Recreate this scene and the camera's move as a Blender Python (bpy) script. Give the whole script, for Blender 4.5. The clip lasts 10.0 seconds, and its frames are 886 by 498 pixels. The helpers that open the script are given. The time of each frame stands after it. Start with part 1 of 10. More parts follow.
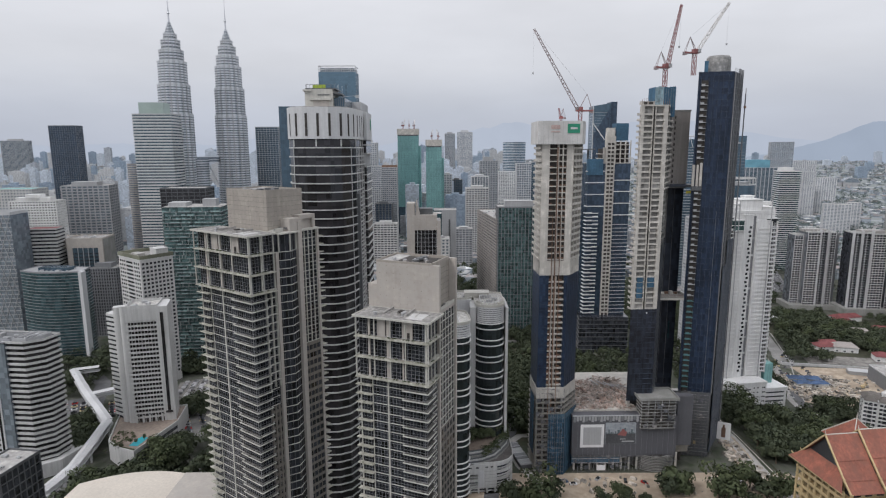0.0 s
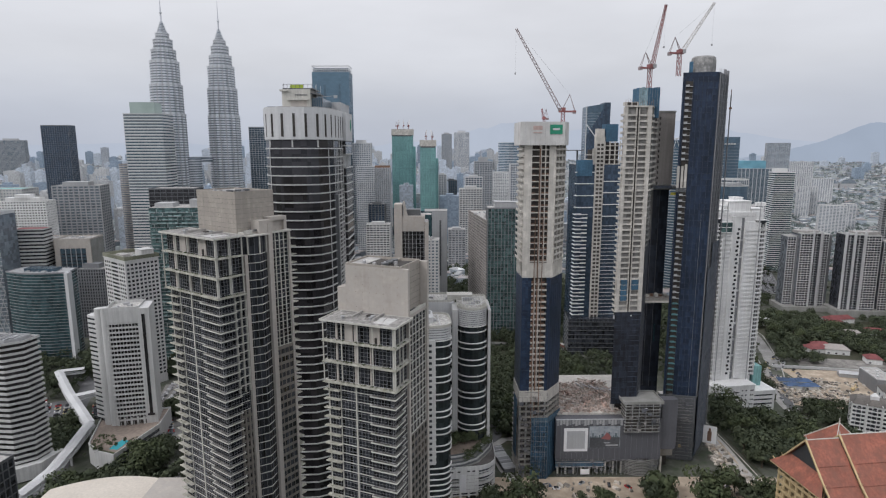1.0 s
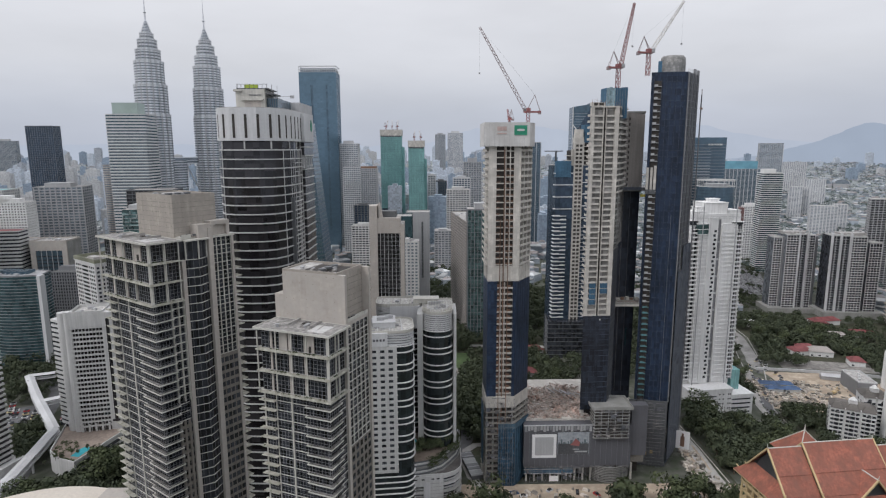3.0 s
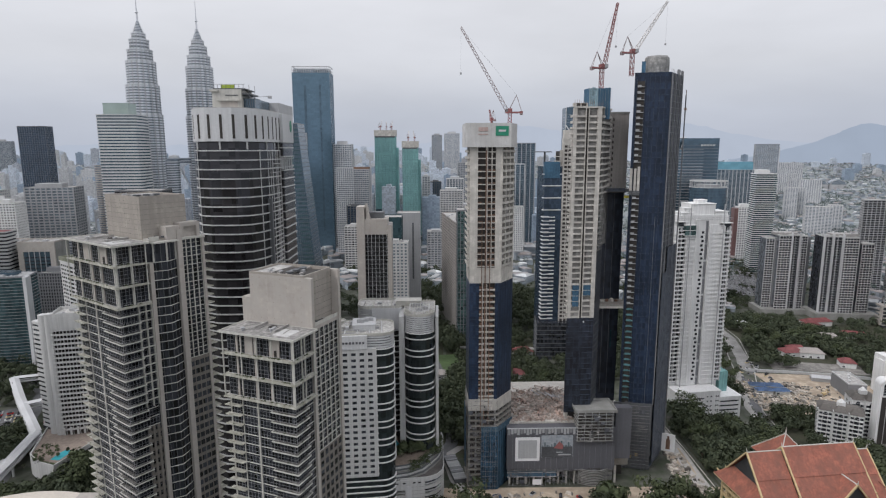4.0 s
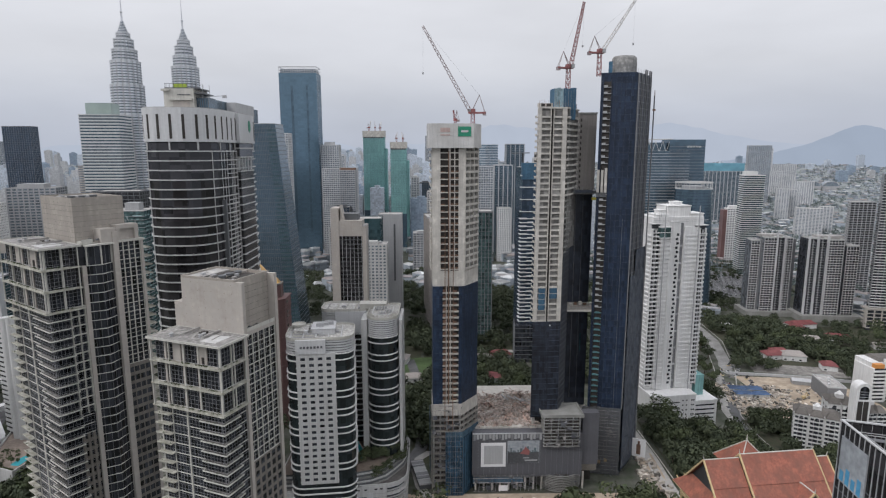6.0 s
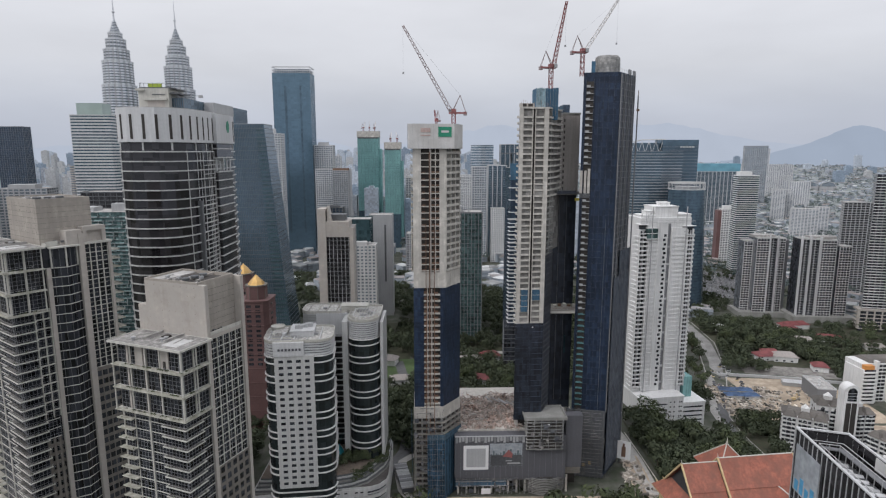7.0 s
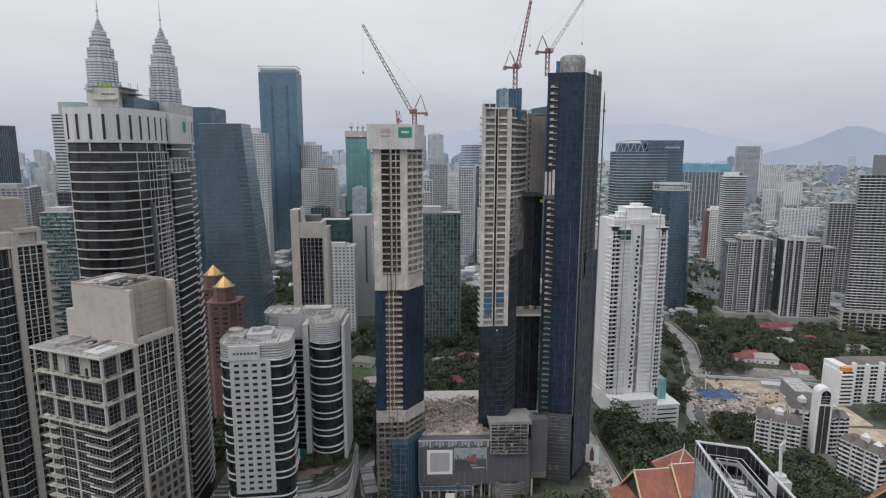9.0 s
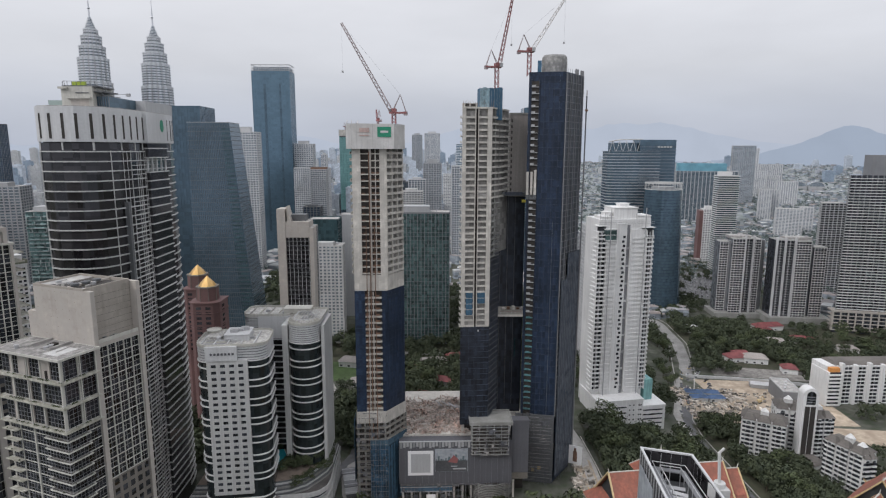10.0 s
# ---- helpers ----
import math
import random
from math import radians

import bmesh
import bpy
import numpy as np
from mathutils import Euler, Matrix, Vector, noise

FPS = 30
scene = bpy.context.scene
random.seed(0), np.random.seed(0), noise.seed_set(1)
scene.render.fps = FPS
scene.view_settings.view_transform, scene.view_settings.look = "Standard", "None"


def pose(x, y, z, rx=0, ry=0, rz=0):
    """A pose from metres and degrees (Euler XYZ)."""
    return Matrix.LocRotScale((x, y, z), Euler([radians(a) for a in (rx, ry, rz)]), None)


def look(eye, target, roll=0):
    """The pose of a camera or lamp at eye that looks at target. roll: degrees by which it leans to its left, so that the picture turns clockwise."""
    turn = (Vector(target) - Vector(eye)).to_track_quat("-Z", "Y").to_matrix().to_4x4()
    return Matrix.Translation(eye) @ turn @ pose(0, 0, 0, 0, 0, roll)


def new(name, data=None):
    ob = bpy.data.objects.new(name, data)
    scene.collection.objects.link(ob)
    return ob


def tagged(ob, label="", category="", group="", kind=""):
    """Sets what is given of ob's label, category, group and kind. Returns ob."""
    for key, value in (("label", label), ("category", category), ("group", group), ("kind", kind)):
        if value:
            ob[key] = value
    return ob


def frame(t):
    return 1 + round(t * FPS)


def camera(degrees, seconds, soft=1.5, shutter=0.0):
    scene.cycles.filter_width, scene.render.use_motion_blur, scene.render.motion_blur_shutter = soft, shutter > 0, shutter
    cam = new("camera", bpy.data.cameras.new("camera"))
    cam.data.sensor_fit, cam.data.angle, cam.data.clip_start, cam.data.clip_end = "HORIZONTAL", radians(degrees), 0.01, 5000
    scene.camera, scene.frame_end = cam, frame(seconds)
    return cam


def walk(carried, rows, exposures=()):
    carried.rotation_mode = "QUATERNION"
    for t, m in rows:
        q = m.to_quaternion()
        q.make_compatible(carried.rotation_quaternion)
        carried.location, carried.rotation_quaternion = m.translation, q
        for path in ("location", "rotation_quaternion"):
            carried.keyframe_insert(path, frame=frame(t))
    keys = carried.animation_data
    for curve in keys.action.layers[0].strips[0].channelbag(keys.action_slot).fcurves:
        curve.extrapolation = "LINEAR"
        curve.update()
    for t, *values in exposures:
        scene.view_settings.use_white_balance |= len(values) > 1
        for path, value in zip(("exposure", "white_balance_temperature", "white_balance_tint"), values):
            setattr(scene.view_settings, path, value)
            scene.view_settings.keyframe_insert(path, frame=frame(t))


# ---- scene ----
cam = camera(74.0, 10.0, soft=1.2)
PATH = [
    (0, (-0.243, -4.768, 185.326), (-0.244, -2.796, 184.99), -0.2),
    (0.5, (4.183, -3.147, 185.394), (4.185, -1.176, 185.059), -0.2),
    (1, (9.026, -1.356, 185.61), (9.029, 0.616, 185.275), -0.1),
    (1.5, (13.233, -0.018, 185.759), (13.239, 1.954, 185.424), -0.1),
    (2, (17.638, 1.566, 185.722), (17.646, 3.538, 185.388), -0.1),
    (2.5, (22.312, 3.29, 185.864), (22.321, 5.262, 185.53), -0.1),
    (4, (35.988, 7.433, 186.137), (36.003, 9.405, 185.805), -0.1),
    (4.5, (40.302, 8.602, 186.003), (40.319, 10.575, 185.672), -0.0),
    (5, (44.862, 9.933, 186.233), (44.88, 11.905, 185.902), -0.0),
    (5.5, (49.385, 11.055, 186.078), (49.406, 13.027, 185.748), -0.0),
    (7, (63.269, 14.828, 186.175), (63.295, 16.801, 185.847), -0.0),
    (7.5, (67.723, 15.806, 186.27), (67.752, 17.779, 185.942), 0.0),
    (8, (72.337, 16.427, 186.319), (72.367, 18.399, 185.991), 0.0),
    (8.5, (76.906, 17.473, 186.532), (76.939, 19.445, 186.204), 0.0),
    (9, (81.403, 18.508, 186.743), (81.438, 20.481, 186.414), 0.1),
    (9.5, (86.064, 19.324, 186.896), (86.101, 21.297, 186.565), 0.1),
    (10, (90.698, 19.947, 187.236), (90.738, 21.919, 186.903), 0.2),
]
walk(cam, [(t, look(eye, target, roll)) for t, eye, target, roll in PATH], exposures=[(0, 0.05, 6250, 13), (10, 0.05, 6250, 13)])

# ---- world, sun ----
world = bpy.data.worlds.new("overcast_sky")
scene.world = world
world.use_nodes = True
wn, wl = world.node_tree.nodes, world.node_tree.links
wn.clear()
w_out = wn.new("ShaderNodeOutputWorld")
w_bg = wn.new("ShaderNodeBackground")
w_sky = wn.new("ShaderNodeTexSky")
w_sky.sky_type = 'NISHITA'
w_sky.sun_disc = False
w_sky.sun_elevation = radians(55)
w_sky.sun_rotation = radians(238)
w_sky.dust_density = 6.0
w_dim = wn.new("ShaderNodeMix")
w_dim.data_type = 'RGBA'
w_dim.inputs[0].default_value = 0.93
w_scl = wn.new("ShaderNodeVectorMath")
w_scl.operation = 'SCALE'
w_scl.inputs[3].default_value = 0.10
w_tc = wn.new("ShaderNodeTexCoord")
w_sep = wn.new("ShaderNodeSeparateXYZ")
w_ramp = wn.new("ShaderNodeValToRGB")
w_noise = wn.new("ShaderNodeTexNoise")
w_noise.inputs["Scale"].default_value = 3.0
w_noise.inputs["Detail"].default_value = 5.0
w_map = wn.new("ShaderNodeMapping")
w_map.inputs["Scale"].default_value = (1.0, 1.0, 3.5)
w_cl = wn.new("ShaderNodeMapRange")
w_cl.inputs[1].default_value, w_cl.inputs[2].default_value = 0.3, 0.7
w_cl.inputs[3].default_value, w_cl.inputs[4].default_value = 0.935, 1.065
w_mul = wn.new("ShaderNodeVectorMath")
w_mul.operation = 'SCALE'
SKY_STOPS = ((0.0, (0.49, 0.525, 0.585)), (0.06, (0.545, 0.575, 0.62)), (0.13, (0.675, 0.688, 0.70)),
             (0.22, (0.765, 0.772, 0.775)), (0.5, (0.985, 0.99, 1.0)), (1.0, (1.15, 1.16, 1.18)))
el = w_ramp.color_ramp.elements
while len(el) < len(SKY_STOPS):
    el.new(0.5)
for e, (p, c) in zip(el, SKY_STOPS):
    e.position, e.color = p, (*c, 1)
wl.new(w_tc.outputs["Generated"], w_sep.inputs[0])
wl.new(w_sep.outputs[2], w_ramp.inputs[0])
wl.new(w_tc.outputs["Generated"], w_map.inputs[0])
wl.new(w_map.outputs[0], w_noise.inputs["Vector"])
wl.new(w_noise.outputs[0], w_cl.inputs[0])
wl.new(w_ramp.outputs[0], w_mul.inputs[0])
wl.new(w_cl.outputs[0], w_mul.inputs[3])
wl.new(w_sky.outputs[0], w_scl.inputs[0])
wl.new(w_scl.outputs[0], w_dim.inputs[6])
wl.new(w_mul.outputs[0], w_dim.inputs[7])
wl.new(w_dim.outputs[2], w_bg.inputs[0])
wl.new(w_bg.outputs[0], w_out.inputs[0])

sun = new("sun", bpy.data.lights.new("sun", 'SUN'))
sun.data.energy = 1.25
sun.data.angle = radians(18)
sun.data.color = (1.0, 0.97, 0.93)
sun.matrix_basis = look((-420, -260, 480), (0, 0, 0))


# ---- materials ----
def mat(name, col, rough=0.8, metal=0.0, var=0.18, big=0.05, fine=1.2, streak=0.0, bump=0.0, cell=None, cell_amt=0.0, col2=None, spec=0.5):
    """Surface with broad stains, fine grain, rain streaks and, for glazing, room-to-room differences."""
    m = bpy.data.materials.new(name)
    m.use_nodes = True
    n, l = m.node_tree.nodes, m.node_tree.links
    b = n["Principled BSDF"]
    b.inputs["Roughness"].default_value = rough
    b.inputs["Metallic"].default_value = metal
    b.inputs["Specular IOR Level"].default_value = spec
    geo = n.new("ShaderNodeNewGeometry")

    def noise_fac(scale_vec, lo, hi, detail=3.0):
        mp = n.new("ShaderNodeMapping")
        mp.inputs["Scale"].default_value = scale_vec
        t = n.new("ShaderNodeTexNoise")
        t.inputs["Scale"].default_value = 1.0
        t.inputs["Detail"].default_value = detail
        r = n.new("ShaderNodeMapRange")
        r.inputs[1].default_value, r.inputs[2].default_value = 0.3, 0.7
        r.inputs[3].default_value, r.inputs[4].default_value = lo, hi
        l.new(geo.outputs["Position"], mp.inputs[0])
        l.new(mp.outputs[0], t.inputs["Vector"])
        l.new(t.outputs[0], r.inputs[0])
        return r.outputs[0]

    def mult(a, c):
        k = n.new("ShaderNodeMath")
        k.operation = 'MULTIPLY'
        l.new(a, k.inputs[0])
        l.new(c, k.inputs[1])
        return k.outputs[0]
    f = mult(noise_fac((big,) * 3, 1 - var, 1 + var), noise_fac((fine,) * 3, 1 - var * 0.6, 1 + var * 0.6))
    if streak:
        f = mult(f, noise_fac((0.9, 0.9, 0.05), 1 - streak, 1 + streak * 0.4, 4.0))
    if cell:
        sn = n.new("ShaderNodeVectorMath")
        sn.operation = 'SNAP'
        sn.inputs[1].default_value = cell
        wnz = n.new("ShaderNodeTexWhiteNoise")
        l.new(geo.outputs["Position"], sn.inputs[0])
        l.new(sn.outputs[0], wnz.inputs["Vector"])
        r = n.new("ShaderNodeMapRange")
        r.inputs[3].default_value, r.inputs[4].default_value = 1 - cell_amt, 1 + cell_amt
        l.new(wnz.outputs[0], r.inputs[0])
        f = mult(f, r.outputs[0])
    oi = n.new("ShaderNodeObjectInfo")
    r = n.new("ShaderNodeMapRange")
    r.inputs[3].default_value, r.inputs[4].default_value = 0.94, 1.06
    l.new(oi.outputs["Random"], r.inputs[0])
    f = mult(f, r.outputs[0])
    base = n.new("ShaderNodeVectorMath")
    base.operation = 'SCALE'
    base.inputs[0].default_value = col
    l.new(f, base.inputs[3])
    out = base.outputs[0]
    if col2:
        mx = n.new("ShaderNodeMix")
        mx.data_type = 'RGBA'
        mx.inputs[7].default_value = (*col2, 1)
        l.new(noise_fac((big * 2.3,) * 3, 0, 1, 5.0), mx.inputs[0])
        l.new(out, mx.inputs[6])
        out = mx.outputs[2]
    l.new(out, b.inputs["Base Color"])
    if bump:
        bp = n.new("ShaderNodeBump")
        bp.inputs["Strength"].default_value = bump
        bp.inputs["Distance"].default_value = 0.2
        l.new(noise_fac((fine * 2,) * 3, 0, 1), bp.inputs["Height"])
        l.new(bp.outputs[0], b.inputs["Normal"])
    return m


BEIGE = mat("beige_render", (0.415, 0.38, 0.34), 0.85, streak=0.10, var=0.13, big=0.12, fine=0.9, cell=(2.4, 2.4, 1.2), cell_amt=0.05, col2=(0.38, 0.355, 0.325))
# Balcony tile colour with the floor's shade painted in.
BALCTILE = mat("shaded_balcony_tile", (0.12, 0.115, 0.105), 0.8, var=0.3, fine=1.0, cell=(1.9, 1.9, 3.05), cell_amt=0.5)
EDGE = mat("white_slab_edge_paint", (0.55, 0.543, 0.505), 0.75, streak=0.2, var=0.16, big=0.2, col2=(0.50, 0.495, 0.45))
FORMLINE = mat("formwork_line_render", (0.20, 0.18, 0.16), 0.9, var=0.3)
BOXWALL = mat("tan_board_marked_concrete", (0.345, 0.315, 0.275), 0.9, streak=0.22, var=0.16, big=0.15, fine=1.0, cell=(50, 50, 1.5), cell_amt=0.07, col2=(0.30, 0.275, 0.245))
BEIGE_DK = mat("dark_streaked_beige_render", (0.175, 0.16, 0.14), 0.85, streak=0.25, var=0.10)
SLAB = mat("weathered_white_slab_paint", (0.52, 0.51, 0.47), 0.8, streak=0.25, var=0.14, col2=(0.44, 0.43, 0.385))
MOSSY = mat("mossy_slab_paint", (0.53, 0.52, 0.465), 0.85, streak=0.2, var=0.2, big=0.3, col2=(0.27, 0.265, 0.21))
ROOF_WORN = mat("worn_roof_membrane", (0.37, 0.36, 0.34), 0.9, var=0.3, big=0.3, fine=1.6, cell=(0.7, 0.7, 9), cell_amt=0.12, col2=(0.15, 0.145, 0.14))
ROOFCON = mat("stained_roof_concrete", (0.42, 0.41, 0.39), 0.9, var=0.3, big=0.2, fine=0.9, col2=(0.28, 0.27, 0.26))
CONC = mat("raw_concrete", (0.555, 0.53, 0.485), 0.9, streak=0.22, var=0.18, big=0.1, cell=(2.6, 2.6, 3.1), cell_amt=0.16, col2=(0.42, 0.40, 0.365))
# Darker copy of raw concrete, with shade put into its colour.
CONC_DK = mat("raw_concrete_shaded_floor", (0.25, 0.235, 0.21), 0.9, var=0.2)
WHITE = mat("white_paint", (0.70, 0.70, 0.69), 0.6, streak=0.14, var=0.08)
WHITE2 = mat("off_white_tile", (0.50, 0.50, 0.49), 0.6, streak=0.16, var=0.07)
GREYC = mat("grey_cladding", (0.36, 0.365, 0.37), 0.6, streak=0.10, var=0.08)
WEATHER = mat("weathered_grey_render", (0.30, 0.30, 0.285), 0.85, streak=0.2, var=0.15, col2=(0.20, 0.20, 0.185))
GREYD = mat("mid_dark_grey_cladding", (0.20, 0.205, 0.215), 0.6, streak=0.08, var=0.08)
GREYL = mat("light_grey_cladding", (0.52, 0.525, 0.53), 0.6, streak=0.10, var=0.08)
DARKC = mat("dark_grey_cladding", (0.10, 0.105, 0.11), 0.5, var=0.15)
BAND = mat("aluminium_band", (0.50, 0.50, 0.49), 0.5, 0.2, streak=0.15, var=0.1)
STEEL = mat("stainless_steel", (0.60, 0.615, 0.64), 0.38, 0.55, var=0.08)
BROWNF = mat("brown_render", (0.30, 0.275, 0.255), 0.8, streak=0.15, var=0.1)
REDST = mat("red_granite_cladding", (0.14, 0.078, 0.074), 0.6, var=0.15)
GOLD = mat("gilded_metal", (0.50, 0.32, 0.12), 0.35, 0.7, var=0.2, fine=2)
GL_DARK = mat("dark_window_glass", (0.035, 0.038, 0.045), 0.12, var=0.2, cell=(1.7, 1.7, 3.05), cell_amt=0.75, spec=0.5)
GL_HOME = mat("dark_apartment_glass", (0.022, 0.024, 0.029), 0.14, var=0.25, cell=(1.15, 1.15, 3.05), cell_amt=0.8, spec=0.38)
GL_DEEP = mat("deep_green_glass", (0.021, 0.027, 0.029), 0.12, var=0.2, cell=(2.4, 2.4, 4.2), cell_amt=0.4)
GL_BLACK = mat("black_tinted_glass", (0.025, 0.024, 0.026), 0.10, var=0.15, cell=(4.1, 4.1, 3.4), cell_amt=0.6, spec=0.5)
GL_TEAL = mat("teal_glass", (0.055, 0.10, 0.112), 0.16, 0.3, var=0.10, cell=(2.7, 2.7, 3.6), cell_amt=0.35)
GL_GREEN = mat("green_glass", (0.085, 0.14, 0.14), 0.14, 0.3, var=0.15, big=0.03, cell=(2.4, 2.4, 3.3), cell_amt=0.55)
GL_BLUE = mat("blue_mirror_glass", (0.14, 0.22, 0.285), 0.16, 0.55, var=0.05, cell=(5.5, 60, 4.2), cell_amt=0.08)
GL_SLATE = mat("slate_blue_glass", (0.09, 0.138, 0.178), 0.16, 0.45, var=0.08, cell=(3.2, 3.2, 3.9), cell_amt=0.16)
GL_MID = mat("grey_window_glass", (0.13, 0.14, 0.155), 0.2, var=0.15, cell=(2.4, 2.4, 3.15), cell_amt=0.5)
# Reflective glass whose base grey is raised to imitate haze over far windows.
GL_FAR = mat("hazed_reflective_glass", (0.25, 0.29, 0.33), 0.25, 0.4, var=0.12, cell=(3.2, 3.2, 3.3), cell_amt=0.3)
NAVY = mat("navy_cladding_panel", (0.020, 0.033, 0.062), 0.4, 0.1, var=0.3, big=0.04, streak=0.15, cell=(1.5, 1.5, 3.3), cell_amt=0.3, spec=0.36)
NAVY_DK = mat("black_blue_cladding_panel", (0.022, 0.027, 0.039), 0.4, 0.1, var=0.25, cell=(1.6, 1.6, 3.3), cell_amt=0.5)
JOINT = mat("dark_panel_joint", (0.038, 0.049, 0.074), 0.6, var=0.3, big=0.3)
# Near-black colour puts the shade of interiors, openings and slots into the surface.
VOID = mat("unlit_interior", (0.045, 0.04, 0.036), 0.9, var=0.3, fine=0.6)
NET_BLUE = mat("blue_safety_net", (0.045, 0.11, 0.175), 0.8, var=0.3, fine=0.8, streak=0.2)
NET_SCAF = mat("dark_blue_scaffold_net", (0.022, 0.062, 0.105), 0.85, var=0.4, big=0.15, fine=1.1, streak=0.55, cell=(1.15, 1.15, 2.0), cell_amt=0.45)
# Net green paled in its base colour as if seen through haze.
NET_GREEN = mat("hazed_green_net", (0.19, 0.37, 0.365), 0.8, var=0.2, fine=0.3, streak=0.25, big=0.02)
RUST = mat("rusty_formwork", (0.19, 0.115, 0.08), 0.9, var=0.4, fine=0.7)
# Crane red greyed in its base colour to stand in for haze.
CRANE_RED = mat("red_crane_paint", (0.25, 0.095, 0.092), 0.5, var=0.15)
CRANE_GREY = mat("grey_crane_steel", (0.27, 0.22, 0.22), 0.5, var=0.2)
CRANE_WHITE = mat("white_crane_paint", (0.62, 0.60, 0.58), 0.5, var=0.12)
TERRA = mat("terracotta_roof_tile", (0.34, 0.115, 0.075), 0.75, var=0.22, big=0.12, fine=1.4, streak=0.3, col2=(0.20, 0.085, 0.06))
CREAM = mat("cream_yellow_render", (0.52, 0.40, 0.22), 0.8, streak=0.12, var=0.1)
ASPHALT = mat("asphalt", (0.115, 0.115, 0.118), 0.9, var=0.25, fine=0.3)
PAVE = mat("pale_paving", (0.34, 0.33, 0.31), 0.9, var=0.2, fine=0.4)
SOIL = mat("bare_sandy_soil", (0.48, 0.40, 0.305), 0.95, var=0.3, big=0.06, fine=0.4, col2=(0.30, 0.24, 0.18))
GRASS = mat("grass", (0.07, 0.11, 0.04), 0.95, var=0.3, fine=0.3)
POOL = mat("pool_water", (0.05, 0.36, 0.42), 0.1, var=0.1)
BARK = mat("bark", (0.09, 0.07, 0.05), 0.9)
LEAF = mat("dark_leaves", (0.045, 0.057, 0.038), 0.8, var=0.42, big=0.08, fine=1.4, spec=0.15, col2=(0.068, 0.08, 0.045))
LEAF2 = mat("fresh_leaves", (0.060, 0.078, 0.044), 0.8, var=0.45, big=0.12, fine=1.5, spec=0.15, col2=(0.085, 0.10, 0.05))
# Far leaf colour is lightened and blued to stand in for haze.
LEAF_FAR = mat("hazed_foliage", (0.115, 0.145, 0.135), 0.9, var=0.3, big=0.06, fine=0.5, spec=0.1)
# Far walls and roofs carry distance haze in their pale bluish base colours.
FARTOWER = mat("hazed_tower_render", (0.47, 0.515, 0.57), 0.85, var=0.10, big=0.004, cell=(3.4, 3.4, 3.2), cell_amt=0.22)
FARCREAM = mat("hazed_cream_render", (0.46, 0.468, 0.475), 0.85, var=0.12, big=0.004, cell=(3.4, 3.4, 3.2), cell_amt=0.2)
FARBLUE = mat("hazed_blue_glass", (0.27, 0.335, 0.41), 0.5, var=0.12, big=0.004, cell=(3.4, 3.4, 3.2), cell_amt=0.2)
FARGREY = mat("hazed_grey_render", (0.36, 0.385, 0.42), 0.85, var=0.12, big=0.004, cell=(3.4, 3.4, 3.2), cell_amt=0.25)
FARWALL = mat("hazed_city_render", (0.275, 0.31, 0.345), 0.85, var=0.2, big=0.02, cell=(13, 13, 3.1), cell_amt=0.35)
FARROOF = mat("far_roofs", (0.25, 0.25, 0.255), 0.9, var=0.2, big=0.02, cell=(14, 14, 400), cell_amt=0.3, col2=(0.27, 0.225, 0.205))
CARS = mat("car_paint", (0.22, 0.22, 0.225), 0.3, 0.0, cell=(2.6, 2.6, 30), cell_amt=0.9)
RED_PAINT = mat("red_roof_sheet", (0.17, 0.05, 0.05), 0.75, var=0.3, big=0.2)
BLUE_SHEET = mat("blue_roof_sheet", (0.055, 0.10, 0.19), 0.7, var=0.3, cell=(4, 4, 50), cell_amt=0.35)
QRW = mat("white_banner", (0.75, 0.75, 0.75), 0.7, var=0.04)
HOARD = mat("grey_hoarding", (0.093, 0.094, 0.105), 0.7, streak=0.1, var=0.1)
PALEROOF = mat("blotched_pale_roof", (0.56, 0.55, 0.52), 0.9, var=0.25, big=0.35, fine=1.7, cell=(0.8, 0.8, 9), cell_amt=0.15, col2=(0.24, 0.235, 0.22))
# Block wall grey is darkened to hold the shade behind slabs and balconies.
BLOCK_SHADE = mat("shaded_blockwork", (0.235, 0.228, 0.215), 0.9, var=0.25, fine=0.8, cell=(2.9, 2.9, 3.08), cell_amt=0.35)
INKBLUE = mat("ink_blue_glass", (0.045, 0.068, 0.10), 0.2, 0.3, var=0.15, cell=(2.1, 2.1, 3.4), cell_amt=0.3)
SIGN_G = mat("green_sign", (0.02, 0.22, 0.13), 0.6)


# ---- mesh helpers ----
def rect(x0, x1, y0, y1):
    return [(x0, y0), (x1, y0), (x1, y1), (x0, y1)]


def circle(cx, cy, r, n, a0=0.0, sy=1.0):
    return [(cx + r * math.cos(a0 + 2 * math.pi * i / n), cy + sy * r * math.sin(a0 + 2 * math.pi * i / n)) for i in range(n)]


def offset(pts, d):
    """Outset of a counter-clockwise outline."""
    out, n = [], len(pts)
    for i in range(n):
        p0, p1, p2 = Vector(pts[i - 1]), Vector(pts[i]), Vector(pts[(i + 1) % n])
        e1, e2 = (p1 - p0).normalized(), (p2 - p1).normalized()
        n1, n2 = Vector((e1.y, -e1.x)), Vector((e2.y, -e2.x))
        k = (n1 + n2)
        q = p1 + k * (d / max(0.25, 1 + n1.dot(n2)))
        out.append((q.x, q.y))
    return out


